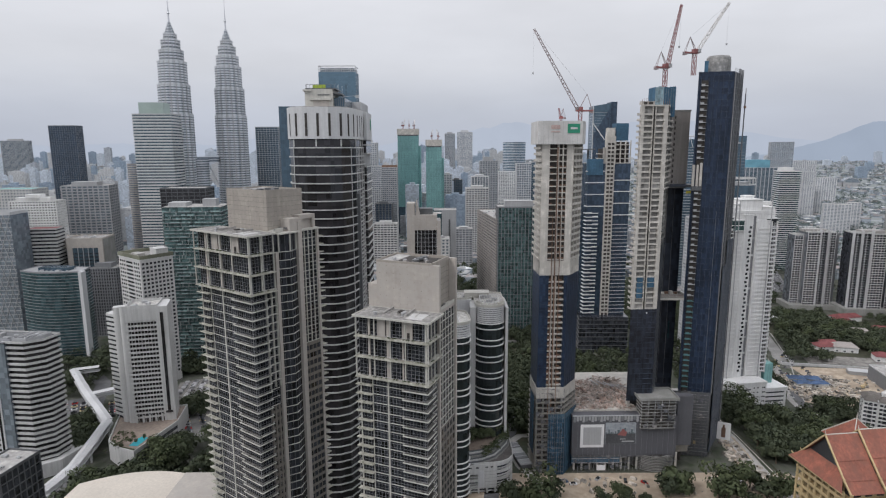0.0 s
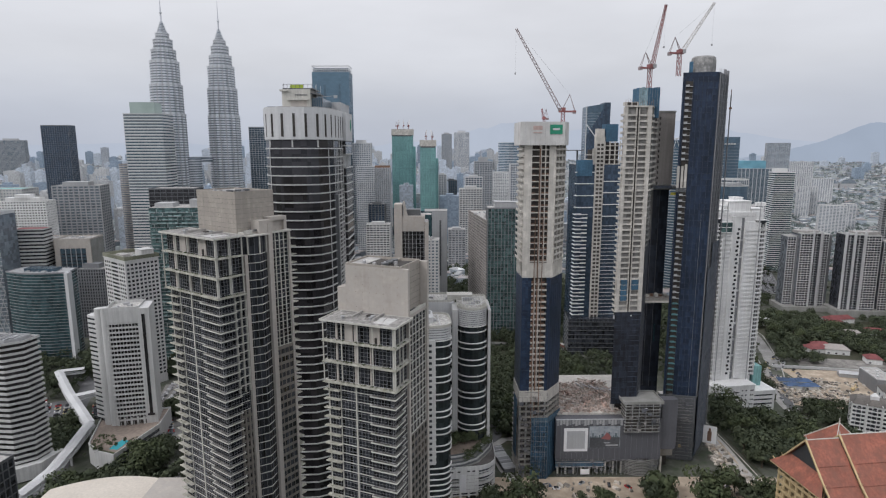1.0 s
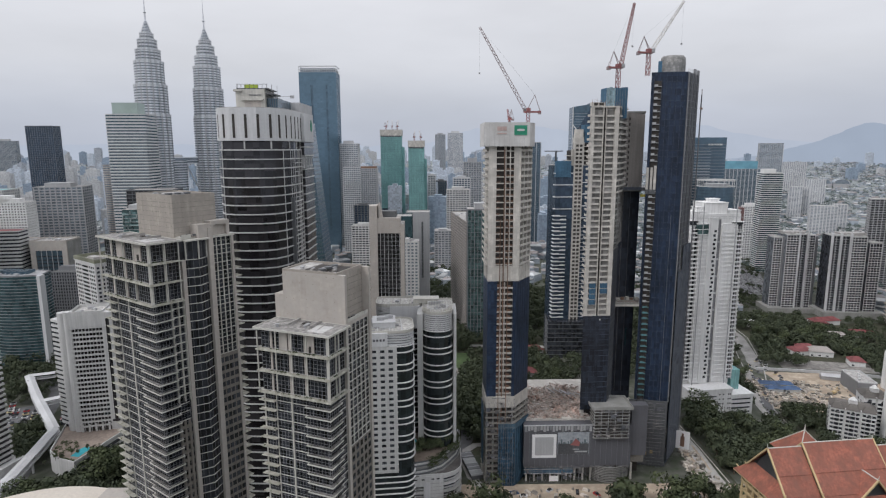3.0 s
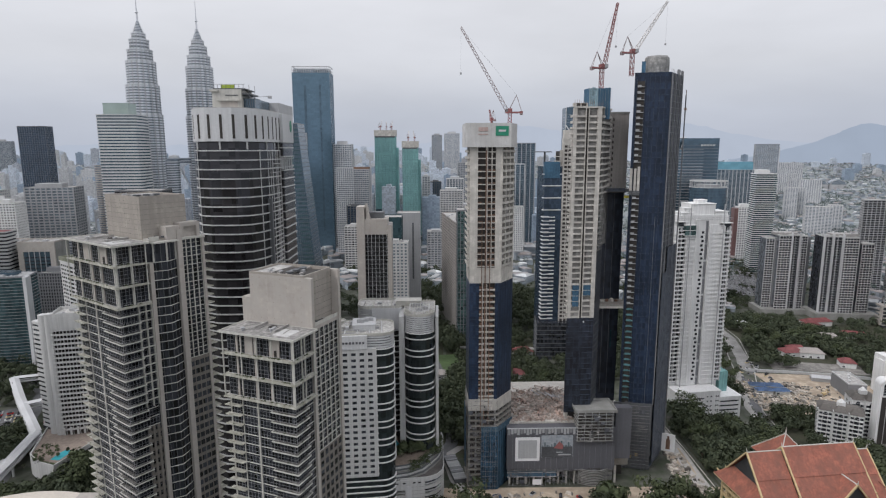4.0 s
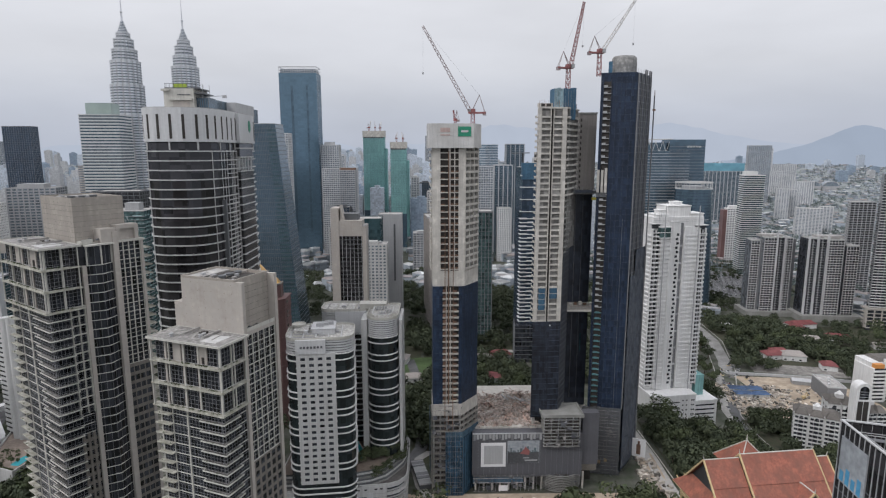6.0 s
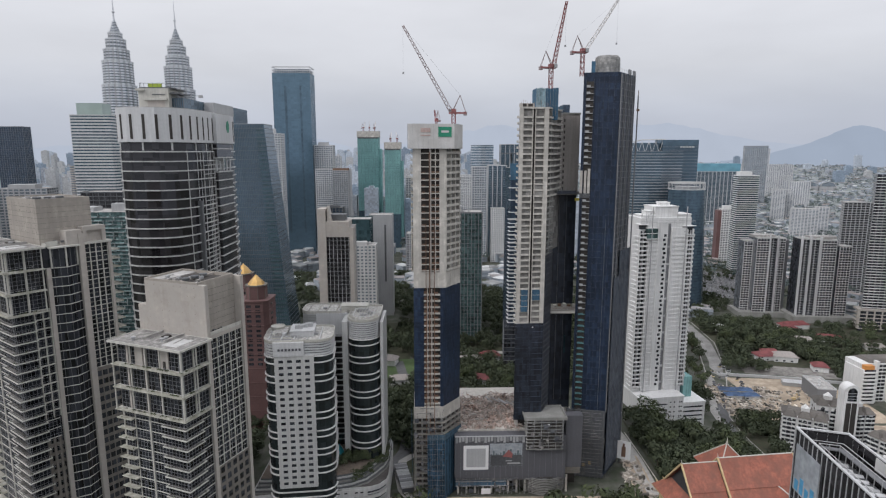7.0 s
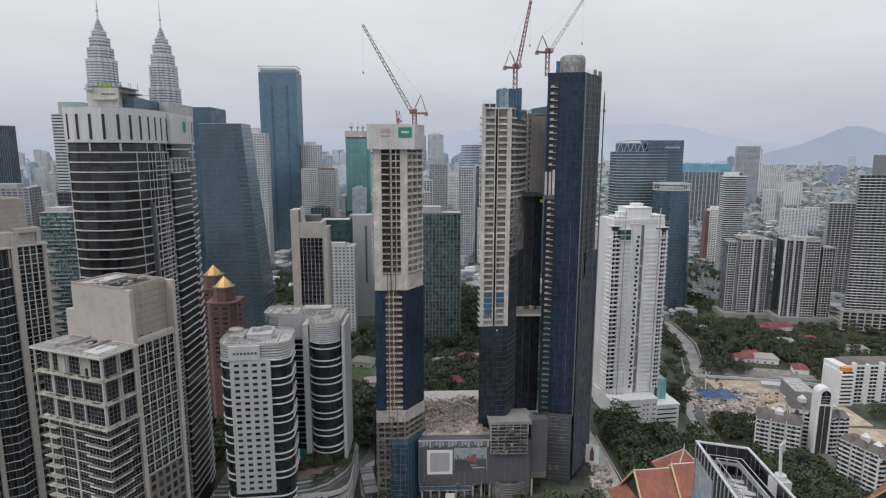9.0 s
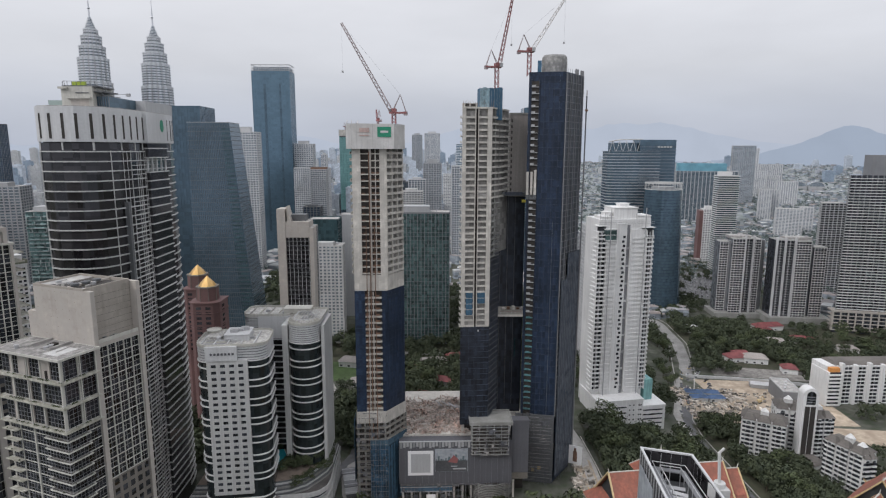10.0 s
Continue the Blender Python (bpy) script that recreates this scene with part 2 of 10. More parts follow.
class MB:
    """Collects faces for one mesh."""

    def __init__(s):
        s.v, s.f = [], []

    def frustum(s, lo, hi, z0, z1):
        n, k = len(lo), len(s.v)
        s.v += [(x, y, z0) for x, y in lo] + [(x, y, z1) for x, y in hi]
        s.f += [(k + i, k + (i + 1) % n, k + n + (i + 1) % n, k + n + i) for i in range(n)]
        s.f += [tuple(k + n - 1 - i for i in range(n)), tuple(k + n + i for i in range(n))]
        return s

    def prism(s, pts, z0, z1):
        return s.frustum(pts, pts, z0, z1)

    def box(s, x0, x1, y0, y1, z0, z1):
        return s.prism(rect(x0, x1, y0, y1), z0, z1)

    def ring(s, pts, t, z0, z1):
        """A wall of thickness t inside the outline."""
        a, b, n, k = pts, offset(pts, -t), len(pts), len(s.v)
        s.v += [(x, y, z) for z in (z0, z1) for p in (a, b) for x, y in p]
        for i in range(n):
            j = (i + 1) % n
            s.f += [(k + i, k + j, k + 2 * n + j, k + 2 * n + i), (k + n + j, k + n + i, k + 3 * n + i, k + 3 * n + j),
                    (k + 2 * n + i, k + 2 * n + j, k + 3 * n + j, k + 3 * n + i), (k + j, k + i, k + n + i, k + n + j)]
        return s

    def beam(s, a, b, r, n=4, r2=None):
        a, b = Vector(a), Vector(b)
        q = (b - a).to_track_quat('Z', 'Y')
        k = len(s.v)
        for p, rr in ((a, r), (b, r if r2 is None else r2)):
            for i in range(n):
                t = 2 * math.pi * (i + 0.5) / n
                s.v.append(tuple(p + q @ Vector((rr * math.cos(t), rr * math.sin(t), 0))))
        s.f += [(k + i, k + (i + 1) % n, k + n + (i + 1) % n, k + n + i) for i in range(n)]
        s.f += [tuple(k + n - 1 - i for i in range(n)), tuple(k + n + i for i in range(n))]
        return s

    def poly(s, pts):
        k = len(s.v)
        s.v += [tuple(p) for p in pts]
        s.f.append(tuple(range(k, k + len(pts))))
        return s

    def mesh(s, name, material):
        me = bpy.data.meshes.new(name)
        me.from_pydata(s.v, [], s.f)
        me.materials.append(material)
        me.update()
        return me


def part(name, data, material, parent, label="", kind="", m=None):
    """One mesh object under a thing or a part; data is an MB or a ready mesh."""
    me = data.mesh(name, material) if isinstance(data, MB) else data
    ob = new(name, me)
    ob.parent = parent
    if m is not None:
        ob.matrix_basis = m
    return tagged(ob, label, kind=kind)


def thing(name, x, y, z, rz, label, category, group="", kind=""):
    ob = new(name)
    ob.matrix_basis = pose(x, y, z, 0, 0, rz)
    return tagged(ob, label, category, group, kind)


def solid(name, data, material, label, category="", group="", kind="", m=None):
    ob = new(name, data.mesh(name, material) if isinstance(data, MB) else data)
    if m is not None:
        ob.matrix_basis = m
    return tagged(ob, label, category, group, kind)


def smooth(a):
    a = min(1.0, max(0.0, a))
    return a * a * (3 - 2 * a)


def gz(x, y):
    """Height of the ground."""
    z = -26 * smooth((x - 185) / 150) - 11 * smooth((-x - 110) / 140)
    return z * (1 - smooth((y - 1200) / 1500)) + 95 * smooth((y - 1500) / 2900)


# ---- ground and distance ----
def ground():
    xs = sorted(set([-4900, -4000, -3000, -2200, -1600] + list(range(-1200, -400, 100)) + list(range(-400, 700, 20)) + list(range(700, 1601, 100)) + [2200, 3000, 4000, 4900]))
    ys = [-900, -500, -200] + list(range(0, 800, 40)) + list(range(800, 4850, 150)) + [4850]
    b = MB()
    b.v = [(x, y, gz(x, y)) for y in ys for x in xs]
    n = len(xs)
    b.f = [(j * n + i, j * n + i + 1, (j + 1) * n + i + 1, (j + 1) * n + i) for j in range(len(ys) - 1) for i in range(n - 1)]
    m = mat("town_ground", (0.10, 0.098, 0.085), 0.95, var=0.4, big=0.05, fine=0.3, col2=(0.035, 0.048, 0.024))
    solid("ground", b, m, "town ground of grass, earth and paving", kind="structure")
    # Second sheet over the far ground, with haze put into its pale colour.
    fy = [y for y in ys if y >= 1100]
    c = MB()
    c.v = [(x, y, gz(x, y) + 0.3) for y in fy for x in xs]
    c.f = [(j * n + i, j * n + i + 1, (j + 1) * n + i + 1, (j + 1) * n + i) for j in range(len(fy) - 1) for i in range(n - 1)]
    solid("pavement_far", c, mat("hazed_far_ground", (0.29, 0.31, 0.32), 0.95, var=0.2, big=0.012, fine=0.06, col2=(0.16, 0.185, 0.175)), "distant ground sheet with haze painted in", kind="structure")


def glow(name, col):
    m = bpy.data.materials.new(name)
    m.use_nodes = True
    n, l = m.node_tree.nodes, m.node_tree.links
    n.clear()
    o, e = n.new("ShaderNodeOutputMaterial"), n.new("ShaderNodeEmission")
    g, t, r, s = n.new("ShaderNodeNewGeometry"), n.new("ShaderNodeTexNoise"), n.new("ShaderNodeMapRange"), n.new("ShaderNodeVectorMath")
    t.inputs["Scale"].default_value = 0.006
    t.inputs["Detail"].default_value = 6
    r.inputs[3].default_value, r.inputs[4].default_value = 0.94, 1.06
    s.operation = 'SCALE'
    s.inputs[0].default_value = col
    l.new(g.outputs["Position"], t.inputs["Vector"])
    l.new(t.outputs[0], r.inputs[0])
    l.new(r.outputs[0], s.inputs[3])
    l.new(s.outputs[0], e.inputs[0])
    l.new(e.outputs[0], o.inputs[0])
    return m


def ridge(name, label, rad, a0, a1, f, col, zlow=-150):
    """A glowing far hill line on an arc, haze in its colour; f gives its height by the angle in degrees from straight
    ahead.
    """
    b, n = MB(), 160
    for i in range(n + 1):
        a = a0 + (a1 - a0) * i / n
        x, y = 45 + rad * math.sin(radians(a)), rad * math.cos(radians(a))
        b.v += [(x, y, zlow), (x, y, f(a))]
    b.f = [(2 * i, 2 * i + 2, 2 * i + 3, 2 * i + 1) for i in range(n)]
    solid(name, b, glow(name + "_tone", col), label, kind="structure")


def bumpf(a, c, w, h):
    return h * math.exp(-((a - c) / w) ** 2)


def wob(a, k, s):
    return s * (noise.noise((a * 0.35, k, 0.3)) + 0.5 * noise.noise((a * 1.1, k, 1.7)) + 0.25 * noise.noise((a * 3.1, k, 2.7)))


ground()
# Glowing backdrop sheets; haze is painted into them and they hide the ground's edge.
ridge("backdrop_plain", "glowing sheet painted as a hazy plain", 4780, -52, 52, lambda a: 205 + wob(a, 7, 14), (0.45, 0.485, 0.55))
ridge("backdrop_hills_far", "faint far blue hills with painted haze", 4740, -52, 52, lambda a: 215 + bumpf(a, 6, 6, 150) + bumpf(a, -14, 5, 90) + bumpf(a, 20, 8, 175) + wob(a, 3, 35), (0.445, 0.492, 0.56))
ridge("backdrop_hill", "blue-grey wooded hill with painted haze", 4690, 20, 52, lambda a: 110 + bumpf(a, 35.9, 2.5, 160) + bumpf(a, 32.5, 4.0, 105) + bumpf(a, 42, 5, 160) + wob(a, 5, 18), (0.345, 0.40, 0.475))


def leaf_blob(b, rnd, c, r, n, s):
    """Many small leaf clumps over an uneven shell."""
    for _ in range(n):
        d = Vector((rnd.gauss(0, 1), rnd.gauss(0, 1), rnd.gauss(0, 0.8))).normalized()
        if d.z < -0.35:
            d.z *= -0.5
        p = Vector(c) + d * r * rnd.uniform(0.6, 1.08)
        u = Vector((rnd.gauss(0, 1), rnd.gauss(0, 1), rnd.gauss(0, 1))).normalized()
        v = (d + u * 0.8).cross(u).normalized() * s * rnd.uniform(0.6, 1.3)
        w = v.cross(d + u * 0.3).normalized() * s * rnd.uniform(0.6, 1.3)
        k = len(b.v)
        b.v += [tuple(p - v), tuple(p + w * 0.8), tuple(p + v), tuple(p - w * 0.8)]
        b.f.append((k, k + 1, k + 2, k + 3))


# ---- general tower ----
def tower(name, label, x, y, outline, z0, z1, wall, glass, fh=3.4, band=1.0, bay=3.5, pier=0.8, out=0.3, rz=0.0, fine=True,
          roof=None, parapet=1.2, rooms=(), group="", category="tower", pier_mat=None, ground_h=0.0, pier_to=None, back=False):
    """Glazed core, projecting floor bands and piers, roof deck with parapet and plant rooms. Outline is local, counter-clockwise, z0 world."""
    t = thing(name, x, y, z0, rz, label, category, group)
    h = z1 - z0
    part("glazing", MB().prism(outline, 0, h), glass, t, "window glazing")
    me = MB().prism(offset(outline, out), 0, band).mesh("floor_band", wall)
    n = max(1, int((h - ground_h) / fh))
    fh = (h - ground_h) / n
    if fine:
        for i in range(n):
            part("floor_band", me, wall, t, m=pose(0, 0, ground_h + i * fh))
    else:
        b = MB()
        for i in range(n):
            b.prism(offset(outline, out), ground_h + i * fh, ground_h + i * fh + band)
        part("floor_banding", b, wall, t, "stacked floor bands", kind="stuff")
    if pier and bay:
        ph = (pier_to or h)
        pm = MB().box(-pier / 2, pier / 2, -out - 0.06, 0.4, 0, ph).mesh("pier", pier_mat or wall)
        joined = MB()
        k = len(outline)
        for i in range(k):
            a, c = Vector(outline[i]), Vector(outline[(i + 1) % k])
            e = c - a
            nrm = Vector((e.y, -e.x)).normalized()
            if not back and nrm.y > 0.5:
                continue
            m = max(1, round(e.length / bay))
            ang = math.degrees(math.atan2(e.y, e.x))
            for j in range(m + (1 if k < 6 else 0)):
                p = a + e * (j / m)
                if fine:
                    part("pier", pm, wall, t, m=pose(p.x, p.y, 0, 0, 0, ang))
                else:
                    q = e.normalized() * (pier / 2)
                    o = nrm * (out + 0.06)
                    joined.prism([tuple(p - q + o), tuple(p + q + o), tuple(p + q), tuple(p - q)], 0, ph)
        if not fine and joined.v:
            part("pier_grid", joined, pier_mat or wall, t, "upright facade piers", kind="stuff")
    part("roof_deck", MB().prism(offset(outline, out), h, h + 0.35), roof or ROOFCON, t, "stained flat roof deck")
    if parapet:
        part("parapet", MB().ring(offset(outline, out + 0.05), 0.35, h - 0.2, h + parapet), wall, t)
    for r in rooms:
        x0, x1, y0, y1, rh = r[:5]
        part("plant_room", MB().box(x0, x1, y0, y1, h + 0.35, h + rh).box(x0 - 0.2, x1 + 0.2, y0 - 0.2, y1 + 0.2, h + rh, h + rh + 0.3), r[5] if len(r) > 5 else wall, t, "rooftop plant room")
    if fine:
        clutter(t, outline, h + 0.35)
    return t


def clutter(t, outline, z):
    """Small rooftop boxes, tanks and pipes."""
    rnd = random.Random(int(abs(outline[0][0] * 31 + outline[0][1] * 17 + z * 7)) + 5)
    xs, ys = [p[0] for p in outline], [p[1] for p in outline]
    cx, cy, w, d = (min(xs) + max(xs)) / 2, (min(ys) + max(ys)) / 2, max(xs) - min(xs), max(ys) - min(ys)
    for _ in range(5):
        px, py = cx + rnd.uniform(-0.32, 0.32) * w, cy + rnd.uniform(-0.32, 0.32) * d
        s = rnd.uniform(0.8, 2.0)
        if rnd.random() < 0.35:
            part("water_tank", MB().prism(circle(px, py, s * 0.7, 10), z, z + s * 1.2).frustum(circle(px, py, s * 0.72, 10), circle(px, py, 0.2, 10), z + s * 1.2, z + s * 1.4), GREYL, t)
        else:
            part("cooling_unit", MB().box(px - s, px + s, py - s * 0.6, py + s * 0.6, z, z + s * 0.9).prism(circle(px, py, s * 0.45, 8), z + s * 0.9, z + s), GREYC, t)


# ---- lattice luffing crane ----
def crane(name, x, y, z, mast_h, yaw, jib, elev, label, boom_mat=CRANE_RED):
    t = thing(name, x, y, z, yaw, label, "crane", "tower cranes")

    def lattice(b, a, c, s0, s1, n, r):
        a, c = Vector(a), Vector(c)
        q = (c - a).to_track_quat('Z', 'Y')
        prev = None
        for i in range(n + 1):
            f = i / n
            s = s0 + (s1 - s0) * f
            ring_ = [a + (c - a) * f + q @ Vector((s * u, s * v, 0)) for u, v in ((-1, -1), (1, -1), (1, 1), (-1, 1))]
            if prev:
                for j in range(4):
                    b.beam(prev[j], ring_[j], r, 4)
                    b.beam(prev[j], ring_[(j + 1) % 4], r * 0.75, 3)
            prev = ring_
    b = MB()
    lattice(b, (0, 0, 0), (0, 0, mast_h), 0.9, 0.9, max(3, int(mast_h / 2.5)), 0.19)
    part("mast", b, CRANE_RED, t, "red lattice mast")
    deck = part("slewing_deck", MB().box(-6.5, 2.2, -1.3, 1.3, mast_h, mast_h + 0.8).box(-1.2, 0.9, -1.5, 1.5, mast_h + 0.8, mast_h + 2.4), CRANE_RED, t)
    part("counterweight", MB().box(-6.6, -5.0, -1.2, 1.2, mast_h - 0.8, mast_h + 1.0), CRANE_GREY, deck, "grey counterweight blocks")
    part("cab", MB().box(1.0, 2.6, -2.3, -0.9, mast_h + 0.3, mast_h + 2.3), GREYC, deck)
    tip = (1.2 + jib * math.cos(radians(elev)), 0, mast_h + 1 + jib * math.sin(radians(elev)))
    b = MB()
    lattice(b, (1.2, 0, mast_h + 1), tip, 0.85, 0.45, max(6, int(jib / 2.4)), 0.17)
    boom = part("jib", b, boom_mat, t, "raised lattice jib")
    apex = (-3.2, 0, mast_h + 9)
    b = MB()
    for sy in (-1, 1):
        b.beam((0.8, sy, mast_h + 0.8), apex, 0.2).beam((-6, sy, mast_h + 0.8), apex, 0.16)
    part("a_frame", b, CRANE_GREY, t)
    part("pendant_cable", MB().beam(apex, tip, 0.035, 3).beam(apex, (apex[0] + (tip[0] - apex[0]) * 0.7, 0.3, apex[2] + (tip[2] - apex[2]) * 0.7), 0.05, 3), GREYC, t, "steel pendant cables")
    part("hoist_rope", MB().beam(tip, (tip[0], 0, tip[2] - 22), 0.035, 3).box(tip[0] - 0.4, tip[0] + 0.4, -0.3, 0.3, tip[2] - 23, tip[2] - 22), GREYC, boom, "hoist rope with hook block")
    return t


# ---- twin beige residences ----
def window_grid(b, axis, a0, a1, at, z0, z1, step, sills, r=0.04):
    """Thin upright bars every step and cross bars at the sill heights, along x or y."""
    n = max(1, round((a1 - a0) / step))
    put = (lambda u0, u1, za, zb: b.box(u0, u1, at - 0.07, at + 0.07, za, zb)) if axis == "x" else (lambda u0, u1, za, zb: b.box(at - 0.07, at + 0.07, u0, u1, za, zb))
    for i in range(n + 1):
        u = a0 + (a1 - a0) * i / n
        put(u - r, u + r, z0, z1)
    for z in sills:
        put(a0, a1, z - r, z + r)
    return b


def residence(label, x, y, rz, roof_z, lx, ly, box, wing, core_top):
    """Corner at the local origin; the x side carries the window grid, the y side the balconies."""
    t = thing("residence_tower", x, y, 0, rz, label, "apartment tower", "twin residences")
    o = 0.55
    H = roof_z
    zp = [H - 6.75 * i for i in range(4)]
    fh = 3.05
    # cores
    part("glazing", MB().box(o, lx, o, ly, 0, H - 0.5), GL_HOME, t, "dark apartment windows")
    # overhanging roof slab with worn membrane, beams and pipes
    part("roof_slab", MB().box(-1.9, 10.2, -1.9, ly + 1.2, H - 0.4, H), SLAB, t, "stained white overhanging roof slab")
    part("roof_membrane", MB().box(-1.5, 9.8, -1.5, ly + 0.8, H, H + 0.06), ROOF_WORN, t, "worn blotched roof membrane")
    part("roof_lip", MB().ring(rect(-1.9, 10.1, -1.9, ly + 1.2), 0.25, H, H + 0.25), SLAB, t)
    rr = random.Random(int(H))
    part("roof_beam", MB().box(2.5, 9.8, ly * 0.34, ly * 0.34 + 0.5, H, H + 0.7), ROOFCON, t)
    part("roof_beam", MB().box(2.5, 9.8, ly * 0.67, ly * 0.67 + 0.5, H, H + 0.7), ROOFCON, t)
    part("roof_patch", MB().box(0.5, 6.8, ly * 0.08, ly * 0.30, H + 0.06, H + 0.14), WHITE2, t, "fresh white roof patch")
    part("roof_hatch", MB().box(5.5, 7.6, ly * 0.45, ly * 0.52, H, H + 0.6), VOID, t)
    for i in range(5):
        yy = ly * (0.2 + 0.14 * i)
        part("roof_pipe", MB().beam((1.0 + rr.uniform(0, 3), yy, H + 0.25), (6 + rr.uniform(0, 3), yy + rr.uniform(-1.5, 1.5), H + 0.25), 0.12, 5), ROOFCON, t)
    for i in range(3):
        cx, cy = rr.uniform(1, 8), ly * rr.uniform(0.3, 0.9)
        part("roof_vent", MB().prism(circle(cx, cy, 0.5, 8), H, H + 0.9).prism(circle(cx, cy, 0.7, 8), H + 0.9, H + 1.1), GREYC, t)
    shrubs = MB()
    for k in range(3):
        za = zp[k + 1]
        top = zp[k] - 0.4
        part("penthouse_slab", MB().box(-1.5, 9.9, -1.5, ly + 0.9, za - 0.3, za + 0.02), MOSSY, t, "white terrace slab with mossy edge")
        part("planter_edge", MB().box(-1.5, -1.2, -1.5, ly * 0.92, za + 0.02, za + 0.45).box(-1.2, 6.5, -1.5, -1.2, za + 0.02, za + 0.45), MOSSY, t)
        part("balustrade", MB().box(-1.4, -1.34, -1.4, ly * 0.92, za + 1.0, za + 1.06).box(-1.4, 6.5, -1.4, -1.34, za + 1.0, za + 1.06), GREYL, t)
        for cx, cy in ((-1.2, -1.2), (-0.9, ly * 0.28), (-0.9, ly * 0.5), (-0.9, ly * 0.74), (-1.2, ly + 0.3), (4.6, -0.9), (9.2, -0.9)):
            part("column", MB().box(cx - 0.16, cx + 0.16, cy - 0.16, cy + 0.16, za, top), SLAB, t)
        for ya, yb_ in ((0.33, 0.35), (0.54, 0.58), (0.83, 0.86)):
            part("wall_pier", MB().box(0.2, 0.9, ly * ya, ly * yb_, za, top), BEIGE, t)
        if k == 0:
            part("terrace_wall", MB().box(0.2, 0.8, ly * 0.20, ly * 0.34, za, top), BEIGE, t, "plain beige terrace wall")
            part("terrace_wall", MB().box(0.2, 0.8, ly * 0.60, ly * 0.72, za, top), BEIGE, t, "plain beige terrace wall")
            part("terrace_door", MB().box(-0.05, 0.3, ly * 0.24, ly * 0.27, za, za + 2.4), VOID, t)
        fr = window_grid(MB(), "y", 0, ly, o - 0.05, za, top, 1.3, (za + 1.25, za + 2.5, za + 3.75, za + 5.0))
        window_grid(fr, "x", 0, 9.8, o - 0.05, za, top, 1.3, (za + 1.25, za + 2.5, za + 3.75, za + 5.0))
        part("window_frame", fr, GREYD, t, "thin grey window bars")
        part("corner_post", MB().box(-0.25, 0.25, -0.25, 0.25, za, top), SLAB, t)
        part("side_post", MB().box(4.6, 5.1, 0.2, 0.9, za, top), SLAB, t)
        for i in range(16):
            yy = rr.uniform(-1, ly * 0.9)
            leaf_blob(shrubs, rr, (-1.3, yy, za + 0.6), rr.uniform(0.25, 0.55), 16, 0.16)
        for i in range(4):
            leaf_blob(shrubs, rr, (rr.uniform(0, 6), -1.3, za + 0.6), rr.uniform(0.25, 0.5), 16, 0.16)
    # typical floors
    z_t = zp[3]
    n = int(z_t / fh)
    yb, yc = ly * 0.34, ly * 0.80
    bal = MB().box(-0.95, -0.75, -0.95, yb, 0, 0.34).box(-0.75, 6.0, -0.95, -0.75, 0, 0.34).box(o - 0.2, o + 0.1, yb, yc, 0, 0.2)
    bal.box(6.0, 9.9, o - 0.22, o + 0.1, 0, 0.2).box(-0.75, 0.3, yb - 0.2, yb, 0, 0.34).box(5.8, 6.0, -0.75, 0.4, 0, 0.34)
    bal = bal.mesh("floor_edge", EDGE)
    tiles = MB().box(-0.75, o + 0.1, -0.75, yb - 0.2, 0.02, 0.2).box(o + 0.1, 5.8, -0.75, o + 0.1, 0.02, 0.2).mesh("balcony_floor", BALCTILE)
    bal2 = MB().box(-1.15, -1.0, yc, ly + 0.95, 0, 0.42).box(-1.0, o, yc, ly + 0.95, 0, 0.18).mesh("balcony_slab", MOSSY)
    rail = MB().box(-0.88, -0.84, -0.88, yb, 0.98, 1.03).box(-0.84, 6.0, -0.88, -0.84, 0.98, 1.03)
    for i in range(8):
        rail.box(-0.88, -0.84, -0.88 + i * yb / 7.5, -0.85 + i * yb / 7.5, 0.4, 1.0).box(0.3 + i * 0.8, 0.33 + i * 0.8, -0.88, -0.84, 0.4, 1.0)
    rail = rail.mesh("balcony_rail", GREYC)
    fr = window_grid(MB(), "y", 0.1, ly, o - 0.02, 0.2, fh, 1.15, (1.05, 2.35), 0.03)
    window_grid(fr, "x", 0.1, 9.9, o - 0.02, 0.2, fh, 1.15, (1.05, 2.35), 0.03)
    fr = fr.mesh("window_frame", GREYD)
    side = MB().box(6.2, 10.0, 0.0, o + 0.2, 0.2, 1.25).mesh("spandrel", BEIGE_DK)
    for i in range(n):
        z = z_t - (i + 1) * fh
        if z < 12:
            break
        slab = part("floor_edge", bal, EDGE, t, m=pose(0, 0, z))
        part("balcony_slab", bal2, SLAB, t, m=pose(0, 0, z))
        part("balcony_rail", rail, GREYC, slab, "thin steel balustrade")
        part("window_frame", fr, GREYC, t, m=pose(0, 0, z))
        part("balcony_floor", tiles, BALCTILE, slab, "balcony floor tiles darkened for shade")
        if i > 13:
            part("side_spandrel", side, SLAB, t, m=pose(0, 0, z))
        if rr.random() < 0.6:
            leaf_blob(shrubs, rr, (-0.8, rr.uniform(-0.8, yb), z + 0.45), rr.uniform(0.2, 0.4), 12, 0.15)
        if rr.random() < 0.6:
            leaf_blob(shrubs, rr, (rr.uniform(-0.8, 5), -0.8, z + 0.45), rr.uniform(0.2, 0.4), 12, 0.15)
        if rr.random() < 0.7:
            leaf_blob(shrubs, rr, (-1.0, rr.uniform(yc, ly + 0.8), z + 0.5), rr.uniform(0.2, 0.45), 12, 0.15)
    part("balcony_planting", shrubs, LEAF2, t, "potted plants along the balconies", kind="stuff")
    for yy, w in ((ly * 0.56, 0.5), (yc, 0.3), (ly - 0.4, 0.4)):
        part("facade_fin", MB().box(o - 0.28, o + 0.3, yy, yy + w, 8, z_t), SLAB, t)
